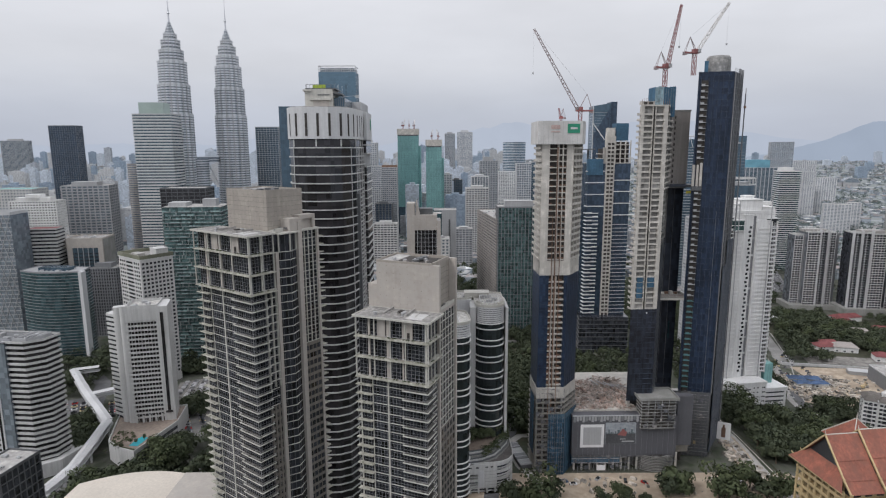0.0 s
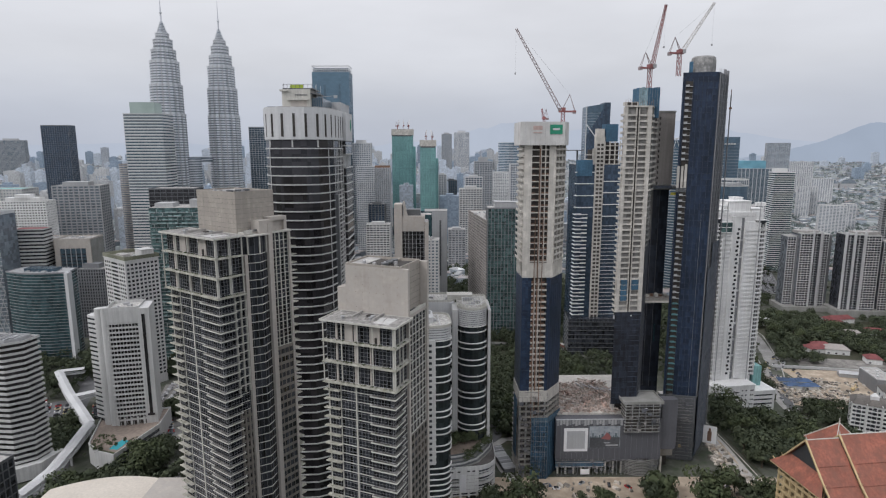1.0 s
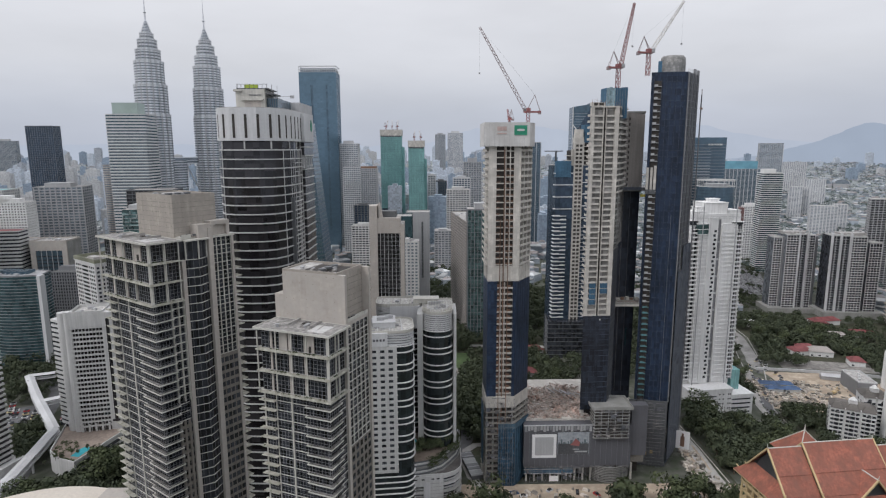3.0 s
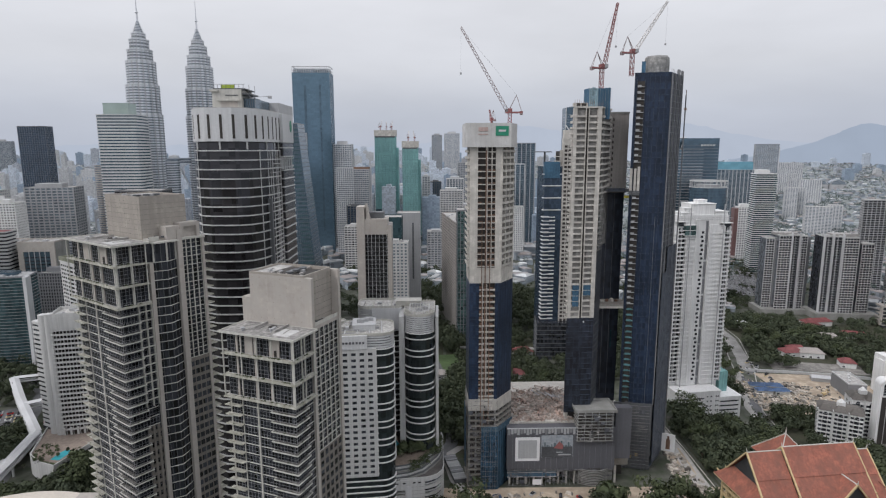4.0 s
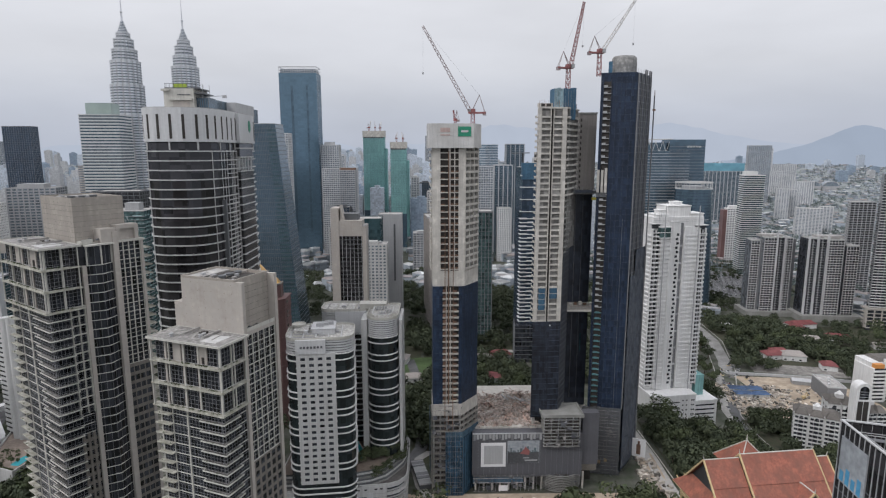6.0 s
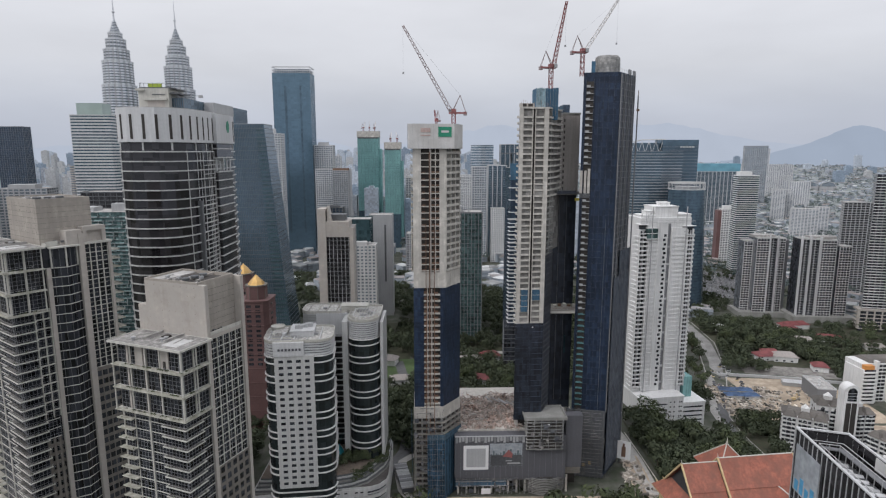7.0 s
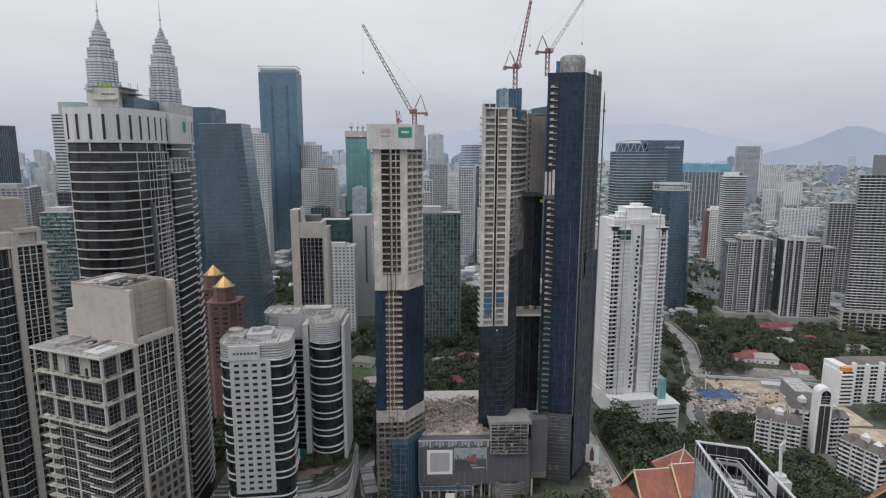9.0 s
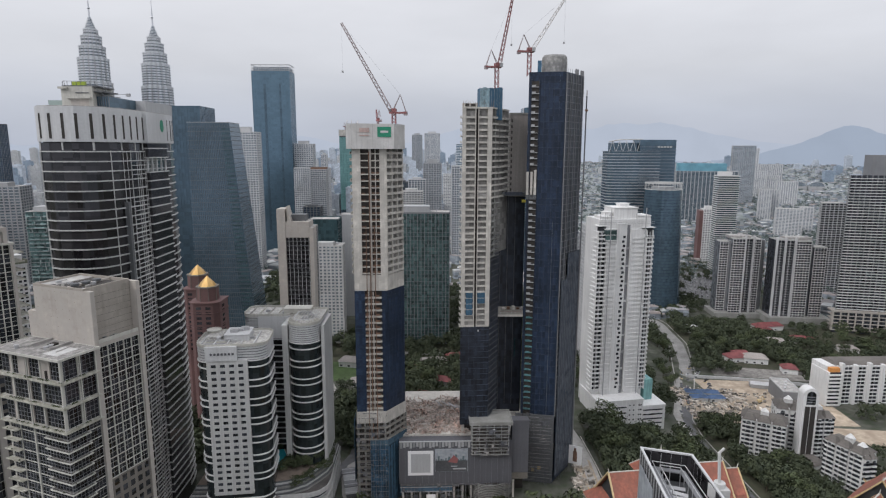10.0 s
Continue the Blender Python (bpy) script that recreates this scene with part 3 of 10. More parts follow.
    for xx in (5.6, 7.2, 8.8):
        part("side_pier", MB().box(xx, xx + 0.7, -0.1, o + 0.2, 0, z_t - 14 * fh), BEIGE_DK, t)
    # plant box
    bx0, bx1, by0, by1, bz = box
    part("plant_box", MB().box(bx0, bx1, by0, by1, H - 0.3, bz), BOXWALL, t, "tan board-marked plant-room block")
    ties = MB()
    for k in range(6):
        for q in range(8):
            yy, zz = by0 + (by1 - by0) * (q + 0.5) / 8, H + 1.6 + (bz - H - 2.4) * k / 5
            ties.box(bx0 - 0.05, bx0 + 0.1, yy - 0.12, yy + 0.12, zz, zz + 0.24)
    part("tie_marks", ties, FORMLINE, t, "small dark tie-hole marks", kind="stuff")
    part("plant_box_lip", MB().ring(rect(bx0, bx1, by0, by1), 0.4, bz, bz + 1.0), BOXWALL, t)
    if not wing:
        part("plant_box_step", MB().box(bx0, bx0 + 9, by1, by1 + 3.2, H, H + 7.8), BEIGE, t)
    # Flat near-black sheet imitates the shade of an open plant well.
    part("fan_bank", MB().box(bx0 + 1.5, bx1 - 1.5, by0 + 2, by1 - 6, bz, bz + 0.3), VOID, t, "near-black sheet painted as an open well")
    part("well_beam", MB().box(bx0 + 0.5, bx1 - 0.5, by0 + 7, by0 + 7.6, bz, bz + 0.8), BEIGE, t)
    part("roof_tray", MB().box(bx0 + 0.6, bx1 - 0.6, by1 - 6, by1 - 0.6, bz, bz + 0.5), ROOFCON, t)
    for i in range(3):
        part("exhaust_fan", MB().prism(circle(bx0 + 3 + (i % 3) * 3.4, by0 + 7 + (i // 3) * 6, 1.2, 12), bz + 0.7, bz + 1.3), DARKC, t)
    # grooves round the block
    for k in range(1, 8):
        z = H + (bz - H) * k / 8
        part("groove_line", MB().ring(rect(bx0 - 0.04, bx1 + 0.04, by0 - 0.04, by1 + 0.04), 0.12, z, z + 0.09), FORMLINE, t)
    for k in range(10):
        yy = by0 + 1.5 + k * (by1 - by0 - 3) / 10
        part("roof_debris", MB().box(bx0 + 0.8 + (k * 3) % 7, bx0 + 2.0 + (k * 3) % 7, yy, yy + 0.9, bz + 0.3, bz + 0.7 + 0.2 * (k % 3)), ROOF_WORN if k % 2 else GREYC, t)
    for k in range(6):
        part("ledge_clutter", MB().box(11.6 + k * 1.1, 12.3 + k * 1.1, 0.5, 1.4, H + 0.5, H + 0.9 + 0.25 * (k % 3)), ROOF_WORN if k % 2 else DARKC, t)
    # stair-core wall flush with the block
    part("core_wall", MB().box(10.4, 11.7, -0.6, by1, 0, H - 7) if wing else MB().box(9.9, 11.2, -0.35, by1, 0, core_top), BEIGE, t, "beige stair-core wall")
    if wing:
        gq = MB().box(5.8, 10.4, -0.25, o + 0.1, 0, 0.2).mesh("grid_transom", SLAB)
        for i in range(12):
            part("grid_transom", gq, SLAB, t, m=pose(0, 0, H - 20 - i * fh))
        for xx in (5.8, 8.1, 10.1):
            part("grid_mullion", MB().box(xx, xx + 0.2, -0.3, o + 0.1, H - 56, H - 20), SLAB, t)
    # window-grid field
    gx0, gx1 = (11.9, lx + 4.0) if wing else (11.6, lx - 1.3)
    if not wing:
        part("end_pilaster", MB().box(lx - 1.3, lx, -0.3, by1, 0, core_top), BEIGE, t, "tall beige end wall")
    part("planter_ledge", MB().box(11.3, lx - 1.4, 0.2, by0, H - 0.2, H + 0.5).box(11.3, lx - 1.4, 0.1, 0.3, H + 0.5, H + 1.3), SLAB, t)
    part("field_cap", MB().box(gx0 - 0.3, gx1 + 0.2, -2.2, 8, H - 0.8, H - 0.3) if wing else MB().box(gx0, gx1, 0.1, 8, H - 0.8, H + 0.2), SLAB if wing else BEIGE, t)
    zg = H - 0.8 - 13 * fh
    for i in range(0 if wing else 14):
        z = H - 0.8 - i * fh
        part("grid_transom", MB().box(gx0, gx1, o - 0.3, o + 0.1, z - 0.2, z).box(gx0, gx1, o - 0.06, o + 0.1, z - 1.6, z - 1.53), SLAB, t)
    m = max(3, int((gx1 - gx0) / 2.4))
    if wing:
        cm = (gx0 + gx1) / 2
        v0 = [(gx0 - 0.2, 0.3), (cm, -1.5), (gx1 + 0.2, 0.3)]
        part("chevron_core", MB().prism(v0, 12, H - 0.8), GL_HOME, t, "dark chevron bay glazing")
        ch = MB().prism([(gx0 - 0.25, 0.3), (cm, -1.78), (gx1 + 0.25, 0.3)], 0, 0.24).mesh("chevron_slab", EDGE)
        for i in range(int((H - 22) / fh)):
            part("chevron_slab", ch, SLAB, t, m=pose(0, 0, H - 7.3 - i * fh))
        for k in range(5):
            f = (k + 0.5) / 5
            xx = gx0 + (gx1 - gx0) * f
            yy = 0.3 - 1.8 * (1 - abs(2 * f - 1))
            part("chevron_mullion", MB().box(xx - 0.06, xx + 0.06, yy - 0.1, yy + 0.1, 12, H - 0.9), DARKC, t)
        for xx, yy in ((gx0 + 0.2, -0.2), (cm, -1.7), (gx1 - 0.2, -0.2)):
            part("penthouse_post", MB().box(xx - 0.2, xx + 0.2, yy - 0.2, yy + 0.2, H - 7.1, H - 0.8), SLAB, t)
    for i in range(0 if wing else m + 1):
        xx = gx0 + (gx1 - gx0) * i / m
        part("grid_mullion", MB().box(xx - 0.13, xx + 0.13, o - 0.32, o + 0.1, zg, H - 0.8), SLAB, t)
        if i < m:
            part("grid_bar", MB().box(xx + 1.1, xx + 1.17, o - 0.06, o + 0.1, zg, H - 0.8), GREYC, t)
    # punched windows below
    if not wing:
        part("lower_wall", MB().box(gx0, gx1, 0.0, o + 0.05, 0, zg - 0.35), BEIGE_DK, t, "dark streaked beige wall with punched windows")
    win = MB().box(-0.75, 0.75, -0.06, 0.05, 0, 1.8).mesh("window", GL_DARK)
    i = 0
    z = zg - fh
    while z > 25 and not wing:
        for j in range(m):
            xx = gx0 + (gx1 - gx0) * (j + 0.5) / m
            part("window", win, GL_DARK, t, m=pose(xx, 0, z + 0.6))
        z -= fh
    if wing:
        # bay column and rear wing
        wx0, wx1, wy = wing
        part("bay_core", MB().box(lx, lx + 4.2, 0.32, 8, 0, H - 1.5), GL_HOME, t, "dark bay windows")
        part("bay_pilaster", MB().box(lx + 4.2, lx + 6.0, -1.2, 8, 0, H + 3.0), BEIGE, t)
        part("wing_core", MB().box(lx + 6, wx1, 0.2, wy, 0, H - 0.8), GL_HOME, t)
        for i in range(1, 15):
            part("wing_transom", MB().box(lx + 6, wx1, 0.0, 0.4, H - 0.8 - i * fh, H - 0.58 - i * fh).box(lx + 6, wx1, 0.12, 0.4, H + 0.8 - i * fh, H + 0.88 - i * fh), SLAB, t)
        for i in range(5):
            xx = lx + 6 + (wx1 - lx - 6) * i / 4
            part("wing_mullion", MB().box(xx - 0.15, xx + 0.15, -0.1, 0.4, H - 0.8 - 14 * fh, H - 0.8), SLAB, t)
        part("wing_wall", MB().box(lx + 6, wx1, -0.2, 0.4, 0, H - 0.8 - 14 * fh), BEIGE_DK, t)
        zz = H - 0.8 - 15 * fh
        while zz > 25:
            for i in range(4):
                xx = lx + 6 + (wx1 - lx - 6) * (i + 0.5) / 4
                part("window", win, GL_DARK, t, m=pose(xx, -0.22, zz))
            zz -= fh
        part("wing_cap", MB().box(lx + 5.5, wx1 + 1.2, -0.8, wy, H - 0.8, H - 0.1), SLAB, t)
        part("wing_pilaster", MB().box(wx1, wx1 + 0.9, -0.5, 3, 0, H - 0.5), BEIGE, t)
        part("roof_block", MB().box(lx + 0.8, lx + 5.6, -0.8, 4.5, H - 0.3, H + 4.2), BEIGE, t, "plain beige roof block")
        part("roof_frame", MB().box(lx + 6.2, lx + 7.4, 0, 4, H - 0.1, H + 5.0).box(wx1 - 1.4, wx1 - 0.2, 0, 4, H - 0.1, H + 5.0).box(lx + 7.4, wx1 - 1.4, 0, 4, H + 3.6, H + 5.0).box(lx + 7.4, wx1 - 1.4, 1.2, 4, H - 0.1, H + 3.6), BEIGE, t, "beige roof frame with opening")
        sl = MB().box(wx1 + 0.9, wx1 + 4.0, 0.3, wy, 0, 0.16).box(wx1 + 3.9, wx1 + 4.1, 0.3, wy, 0.16, 0.34).mesh("balcony_slab", MOSSY)
        for i in range(int((H - 14) / fh)):
            part("balcony_slab", sl, SLAB, t, m=pose(0, 0, H - 4.0 - i * fh))
    return t


residence("tall beige residential tower with stacked white balconies", -65.4, 189.4, 54, 156.8, 16.0, 30.5, (11.0, 27.0, 3.9, 27, 170.2), (22, 29.6, 14), 159.5)
residence("shorter beige residential tower with plain plant block", -5.6, 167.4, 68, 133.6, 26.0, 23.6, (9.95, 24.6, 2.2, 22, 148.6), None, 148.9)


# ---- dark banded round-front tower ----
def banded_tower():
    t = thing("office_tower", -57, 301, 0, 0, "dark glass office tower with curved white-banded front", "office tower")
    # plan: bowed outline, long side turned to the east
    ang = radians(90.3)
    pts = []
    for i in range(44):
        a = 2 * math.pi * i / 44
        c, s = math.cos(a), math.sin(a)
        r = 1.0 / ((abs(c) / 39.2) ** 3.4 + (abs(s) / 16.4) ** 3.4) ** (1 / 3.4)
        u, v = r * c, r * s
        pts.append((u * math.cos(ang) - v * math.sin(ang), u * math.sin(ang) + v * math.cos(ang)))
    H = 186.5
    part("glazing", MB().prism(pts, 0, H + 3), GL_BLACK, t, "near-black window glazing")
    me = MB().prism(offset(pts, 0.55), 0, 0.5).mesh("floor_band", BAND)
    n = 46
    for i in range(n):
        part("floor_band", me, BAND, t, m=pose(0, 0, H - 0.75 - i * 4.0))
    part("recessed_gallery", MB().prism(offset(pts, -1.0), H, H + 4), VOID, t)
    for i in range(0, 44, 2):
        p = pts[i]
        part("gallery_post", MB().box(p[0] - 0.3, p[0] + 0.3, p[1] - 0.3, p[1] + 0.3, H, H + 3.6), BAND, t)
    part("crown", MB().prism(offset(pts, 0.7), H + 3.4, H + 17.3), GREYL, t, "pale stone-clad crown")
    k = len(pts)
    big = offset(pts, 0.74)
    run, due = 0.0, 2.0
    for i in range(k):
        a, b = Vector(big[i]), Vector(big[(i + 1) % k])
        e = b - a
        while due < run + e.length:
            p = a + e * ((due - run) / e.length)
            due += 5.2
            if p.y < 34:
                part("crown_slot", MB().box(-0.55, 0.55, -0.05, 0.3, H + 4.6, H + 14.6), VOID, t, m=pose(p.x, p.y, 0, 0, 0, math.degrees(math.atan2(e.y, e.x))))
        run += e.length
    part("roof_deck", MB().prism(offset(pts, 0.2), H + 17.3, H + 17.6), ROOFCON, t)
    part("upper_block", MB().box(-7.5, 5.5, -24, -8, H + 17.3, H + 26.4), SLAB, t, "stained cream upper block")
    part("upper_louvre", MB().box(-3.6, 3.8, -24.15, -23.9, H + 17.6, H + 21.2), BEIGE, t, "beige roller shutter")
    part("gantry_truss", MB().beam((5.5, -23, H + 26.6), (9.4, -23, H + 23.0), 0.14, 4).beam((5.5, -16, H + 26.6), (9.4, -16, H + 23.0), 0.14, 4).beam((9.4, -23, H + 23.0), (9.4, -9, H + 23.0), 0.16, 4), DARKC, t, "dark steel roof truss")
    part("window_cradle", MB().beam((9, -18, H + 23.4), (15.5, -14, H + 24.2), 0.14, 4).box(14.6, 16.2, -14.6, -13.4, H + 23.2, H + 24.4), GREYC, t, "window-cleaning cradle arm")
    part("upper_ledge", MB().box(-5.0, 5.0, -25.2, -24, H + 21.4, H + 22.2).box(-8.2, -4.5, -25, -20, H + 25.4, H + 26.2), SLAB, t)
    part("upper_stain", MB().box(-1.5, 4.0, -24.2, -24, H + 23.6, H + 24.0), DARKC, t)
    part("upper_gantry", MB().box(-7.2, 7.0, -23.4, -9, H + 26.4, H + 26.9).box(5.5, 9.0, -23, -10, H + 24.2, H + 24.8), DARKC, t, "dark steel roof gantry")
    for k in range(8):
        part("gantry_post", MB().beam((-7 + k * 1.9, -23.2, H + 26.9), (-7 + k * 1.9, -23.2, H + 28.6), 0.1, 4), DARKC, t)
    part("gantry_rail", MB().beam((-7, -23.2, H + 28.6), (7, -23.2, H + 28.6), 0.1, 4), DARKC, t)
    part("glass_lantern", MB().box(5.5, 10.5, -21, 4, H + 17.3, H + 22.6), GL_SLATE, t)
    for k in range(6):
        part("lantern_frame", MB().box(5.4 + k, 5.6 + k, -21.3, -20.8, H + 17.3, H + 23), DARKC, t)
    part("rear_block", MB().box(6, 15, 2, 30, H + 17.3, H + 22.5), GREYC, t)
    part("lime_screen", MB().box(-4.2, 1.8, -21.6, -21.2, H + 27.0, H + 28.6), mat("lime_panel", (0.40, 0.52, 0.06), 0.6), t, "lime-green rooftop screen")
    for p in ((6, -14), (8, -12), (7.2, -18), (-7, -22)):
        part("antenna", MB().beam((p[0], p[1], H + 17.3), (p[0], p[1], H + 29), 0.12, 4), GREYC, t)
    for i in (20, 25, 27, 29, 31):
        p = offset(pts, 0.3)[i % 44]
        part("facade_mullion", MB().box(p[0] - 0.15, p[0] + 0.15, p[1] - 0.15, p[1] + 0.15, 0, H), BAND, t)
    # dark vertical slot and narrower rear wing on the east side
    q = Vector(offset(pts, 0.6)[26])
    part("service_slot", MB().box(q.x - 0.9, q.x + 0.9, q.y - 0.9, q.y + 0.9, 0, H - 22), DARKC, t, "dark vertical service slot")
    east = range(27, 37)
    outer, inner = offset(pts, 0.42), offset(pts, -0.4)
    strip = [outer[i] for i in east] + [inner[i] for i in reversed(east)]
    sub_band = MB().prism(strip, 0, 0.3).mesh("sub_band", BAND)
    for i in range(42):
        part("sub_band", sub_band, BAND, t, m=pose(0, 0, H - 24.7 - i * 4.0 + 2.0) if i < 40 else pose(0, 0, H - 10.7 + (i - 40) * 4.0))
    for i in (26, 28, 30, 31, 32, 33, 34):
        a, b = Vector(outer[i]), Vector(outer[i + 1])
        for f in (0.0, 0.5):
            p = a.lerp(b, f)
            part("facade_mullion", MB().box(p.x - 0.1, p.x + 0.1, p.y - 0.1, p.y + 0.1, 0, H - 0.5), BAND, t)
    # projecting rear wing with its own bands and a plain crown block
    wing = rect(12.0, 18.2, -6.0, 13.5)
    part("wing_glazing", MB().prism(wing, 0, H - 9.5).prism(wing, H - 3.2, H + 3.4), GL_BLACK, t, "near-black wing glazing")
    wb = MB().prism(offset(wing, 0.4), 0, 0.55).mesh("wing_band", BAND)
    for i in range(44):
        part("wing_band", wb, BAND, t, m=pose(0, 0, H - 10.2 - i * 4.0 if i < 42 else H - 3.6 + (i - 42) * 4.2))
    part("wing_gallery", MB().box(12.5, 16.6, -5, 12.5, H - 9.5, H - 3.2), GL_TEAL, t, "pale glazed gallery gap")
    for y in (-5.6, -1.2, 3.4, 8.0, 12.6):
        part("gallery_post", MB().box(17.2, 17.8, y - 0.3, y + 0.3, H - 9.5, H - 3.2), GREYL, t)
    part("wing_crown", MB().prism(offset(wing, 0.5), H + 3.4, H + 17.0), GREYL, t, "plain pale crown block")
    part("wing_soffit", MB().prism(offset(wing, 0.2), H + 2.9, H + 3.4), DARKC, t)
    part("sign_disc", MB().prism(circle(0, 0, 1.7, 18, 0, 1.7), 0, 0.2), SIGN_G, t, "green oval sign", m=pose(18.7, 8.6, H + 11.4, 90, 0, 90))


banded_tower()


# ---- round-cornered hotel pair ----
def rounded(x0, x1, y0, y1, rf, rb, n=6):
    """Rectangle with rounded front (rf) and back (rb) corners."""
    pts = []
    for cx, cy, a0, r in ((x1 - rf, y0 + rf, -90, rf), (x1 - rb, y1 - rb, 0, rb), (x0 + rb, y1 - rb, 90, rb), (x0 + rf, y0 + rf, 180, rf)):
        for i in range(n + 1):
            a = radians(a0 + 90 * i / n)
            pts.append((cx + r * math.cos(a), cy + r * math.sin(a)))
    return pts


def glazed_drum(t, pts, h, crown, skip):
    part("glazing", MB().prism(pts, 0, h - crown), GL_DEEP, t, "dark green curved glazing")
    me = MB().prism(offset(pts, 0.6), 0, 0.5).mesh("ring_band", WHITE)
    i, z = 0, h - crown - 0.8
    while z > 1:
        if i % 3 not in skip:
            part("ring_band", me, WHITE, t, m=pose(0, 0, z))
        z -= 3.15
        i += 1
    part("crown_core", MB().prism(offset(pts, -0.3), h - crown, h), DARKC, t)
    n = int(crown / 1.1)
    for i in range(n):
        part("crown_louvre", MB().prism(offset(pts, 0.25), h - crown + i * crown / n, h - crown + (i + 0.62) * crown / n), GREYL, t)
    part("roof_deck", MB().prism(offset(pts, 0.2), h, h + 0.3), PALEROOF, t, "blotched pale roof deck")
    part("parapet", MB().ring(offset(pts, 0.4), 0.35, h - 0.2, h + 1.2), SLAB, t)


def front_hotel():
    t = thing("hotel_tower", -1.8, 281, 24, 6, "white-fronted hotel tower with rounded glass corners", "hotel", "round-cornered hotel pair")
    h = 73.5
    foot = rounded(-16, 16, 0.4, 24, 6.5, 5)
    part("lower_glazing", MB().prism(foot, -24, 0), GL_DEEP, t, "dark lower glazing")
    for k in range(7):
        part("ring_band", MB().prism(offset(foot, 0.6), -22 + k * 3.15, -21.5 + k * 3.15), WHITE, t)
    glazed_drum(t, rounded(-16, 16, 0.4, 24, 6.5, 5), h, 6.5, (2,))
    a, b = -10.8, 7.4
    part("white_front", MB().box(a, b, -0.9, 3, 0, h - 6.4), WHITE2, t, "white-tiled punched-window front")
    win = MB().box(-1.1, 1.1, -0.06, 0.1, 0, 1.35).mesh("window", GL_DARK)
    me = MB().box(a - 0.25, b + 0.25, -1.02, 0.6, 0, 0.2).mesh("tile_course", WHITE2)
    z = h - 9.6
    while z > 0.5:
        for j in range(4):
            part("window", win, GL_DARK, t, m=pose(a + (b - a) * (j + 0.75) / 4.5, -0.9, z))
        part("tile_course", me, GREYL, t, m=pose(0, 0, z - 0.8))
        z -= 3.1
    part("sign_panel", MB().box(a - 0.3, b - 4.4, -1.3, 2, h - 6.3, h + 0.4), GREYL, t, "pale sign panel above the front")
    for i in range(7):
        part("sign_mark", MB().box(-8.9 + i * 1.6, -7.9 + i * 1.6, -1.42, -1.3, h - 3.6, h - 2.5), HOARD, t, "dark rounded sign mark")
    part("roof_block", MB().box(-4, 7, 7, 19, h, h + 3.2).box(-4.3, 7.3, 6.7, 19.3, h + 3.2, h + 3.5), GREYL, t, "pale rooftop block")
    part("roof_block", MB().box(-13, -6, 10, 20, h, h + 1.8), PALEROOF, t)
    part("roof_drum", MB().prism(circle(-11.5, 19, 3.2, 16), h, h + 2.6).ring(circle(-11.5, 19, 3.5, 16), 0.4, h + 2.6, h + 3.0), SLAB, t, "round pale roof drum")
    for k in range(6):
        part("roof_duct", MB().box(-12.5, -3, 3.2 + k * 2.3, 3.5 + k * 2.3, h + 0.3, h + 0.9), SLAB if k % 2 else GREYC, t)
    for i in range(5):
        part("roof_beam", MB().box(-14 + i * 6, -13.6 + i * 6, 2, 22, h + 0.3, h + 1.0), GREYL, t)
    clutter(t, rect(-12, 12, 3, 21), h + 0.3)
    clutter(t, rect(-13, 13, 2, 22), h + 0.3)
    clutter(t, rect(-3, 6, 8, 18), h + 3.5)


def rear_hotel():
    t = thing("hotel_tower", 14, 306, 24, 0, "dark-glazed hotel tower with white ring bands", "hotel", "round-cornered hotel pair")
    h = 76
    glazed_drum(t, rounded(3.5, 19.5, 0, 30, 7.9, 2), h, 9, (2,))
    part("end_slab", MB().box(20.2, 21.8, 5, 28, 0, h - 1.5), WHITE2, t, "white end slab")
    part("white_pier", MB().box(0.6, 3.6, 3.5, 20, 0, h - 1), WHITE2, t, "white tiled pier")
    w = rounded(-23, 2, 17, 34, 5, 4)
    part("wing_glazing", MB().prism(w, 0, h - 7), GL_BLACK, t)
    me = MB().prism(offset(w, 0.5), 0, 0.6).mesh("wing_balcony", GREYL)
    z = h - 13
    while z > 1:
        part("wing_balcony", me, GREYL, t, m=pose(0, 0, z))
        z -= 3.15
    part("blank_wall", MB().box(-15, 1.5, 16.3, 19, h - 12, h), GREYL, t, "pale blank upper wall")
    for i in range(7):
        part("wing_louvre", MB().prism(offset(w, 0.3), h - 7 + i, h - 6.4 + i), GREYL, t)
    part("wing_roof", MB().prism(offset(w, 0.2), h, h + 0.3), PALEROOF, t)
    part("wing_parapet", MB().ring(offset(w, 0.5), 0.35, h - 0.4, h + 1.3), SLAB, t)
    for k in range(7):
        part("roof_upstand", MB().box(-20 + k * 5, -19.7 + k * 5, 19, 31, h + 0.3, h + 1.1), SLAB if k % 2 else ROOFCON, t)
    part("roof_room", MB().box(-2, 12, 20, 27, h + 0.3, h + 3.0).box(-2.3, 12.3, 19.7, 27.3, h + 3.0, h + 3.3), SLAB, t)
    for k in range(8):
        part("roof_trellis", MB().beam((6 + k * 1.5, 4, h + 2.4), (6 + k * 1.5, 27, h + 2.4), 0.12, 4), SLAB, t)
    for i in range(9):
        a = radians(-170 + i * 20)
        part("roof_frame", MB().box(-0.12, 0.12, -1.4, 0.2, h, h + 2.0), SLAB, t, m=pose(11.5 + 6.4 * math.cos(a), 8 + 6.4 * math.sin(a), 0, 0, 0, math.degrees(a) + 90))
    part("roof_walk", MB().ring(rounded(6, 17, 3, 20, 5, 2), 0.5, h + 1.8, h + 2.1), GREYL, t)
    clutter(t, rect(-18, 14, 18, 30), h + 0.3)
    clutter(t, rect(6, 17, 4, 26), h + 0.3)


front_hotel()
rear_hotel()


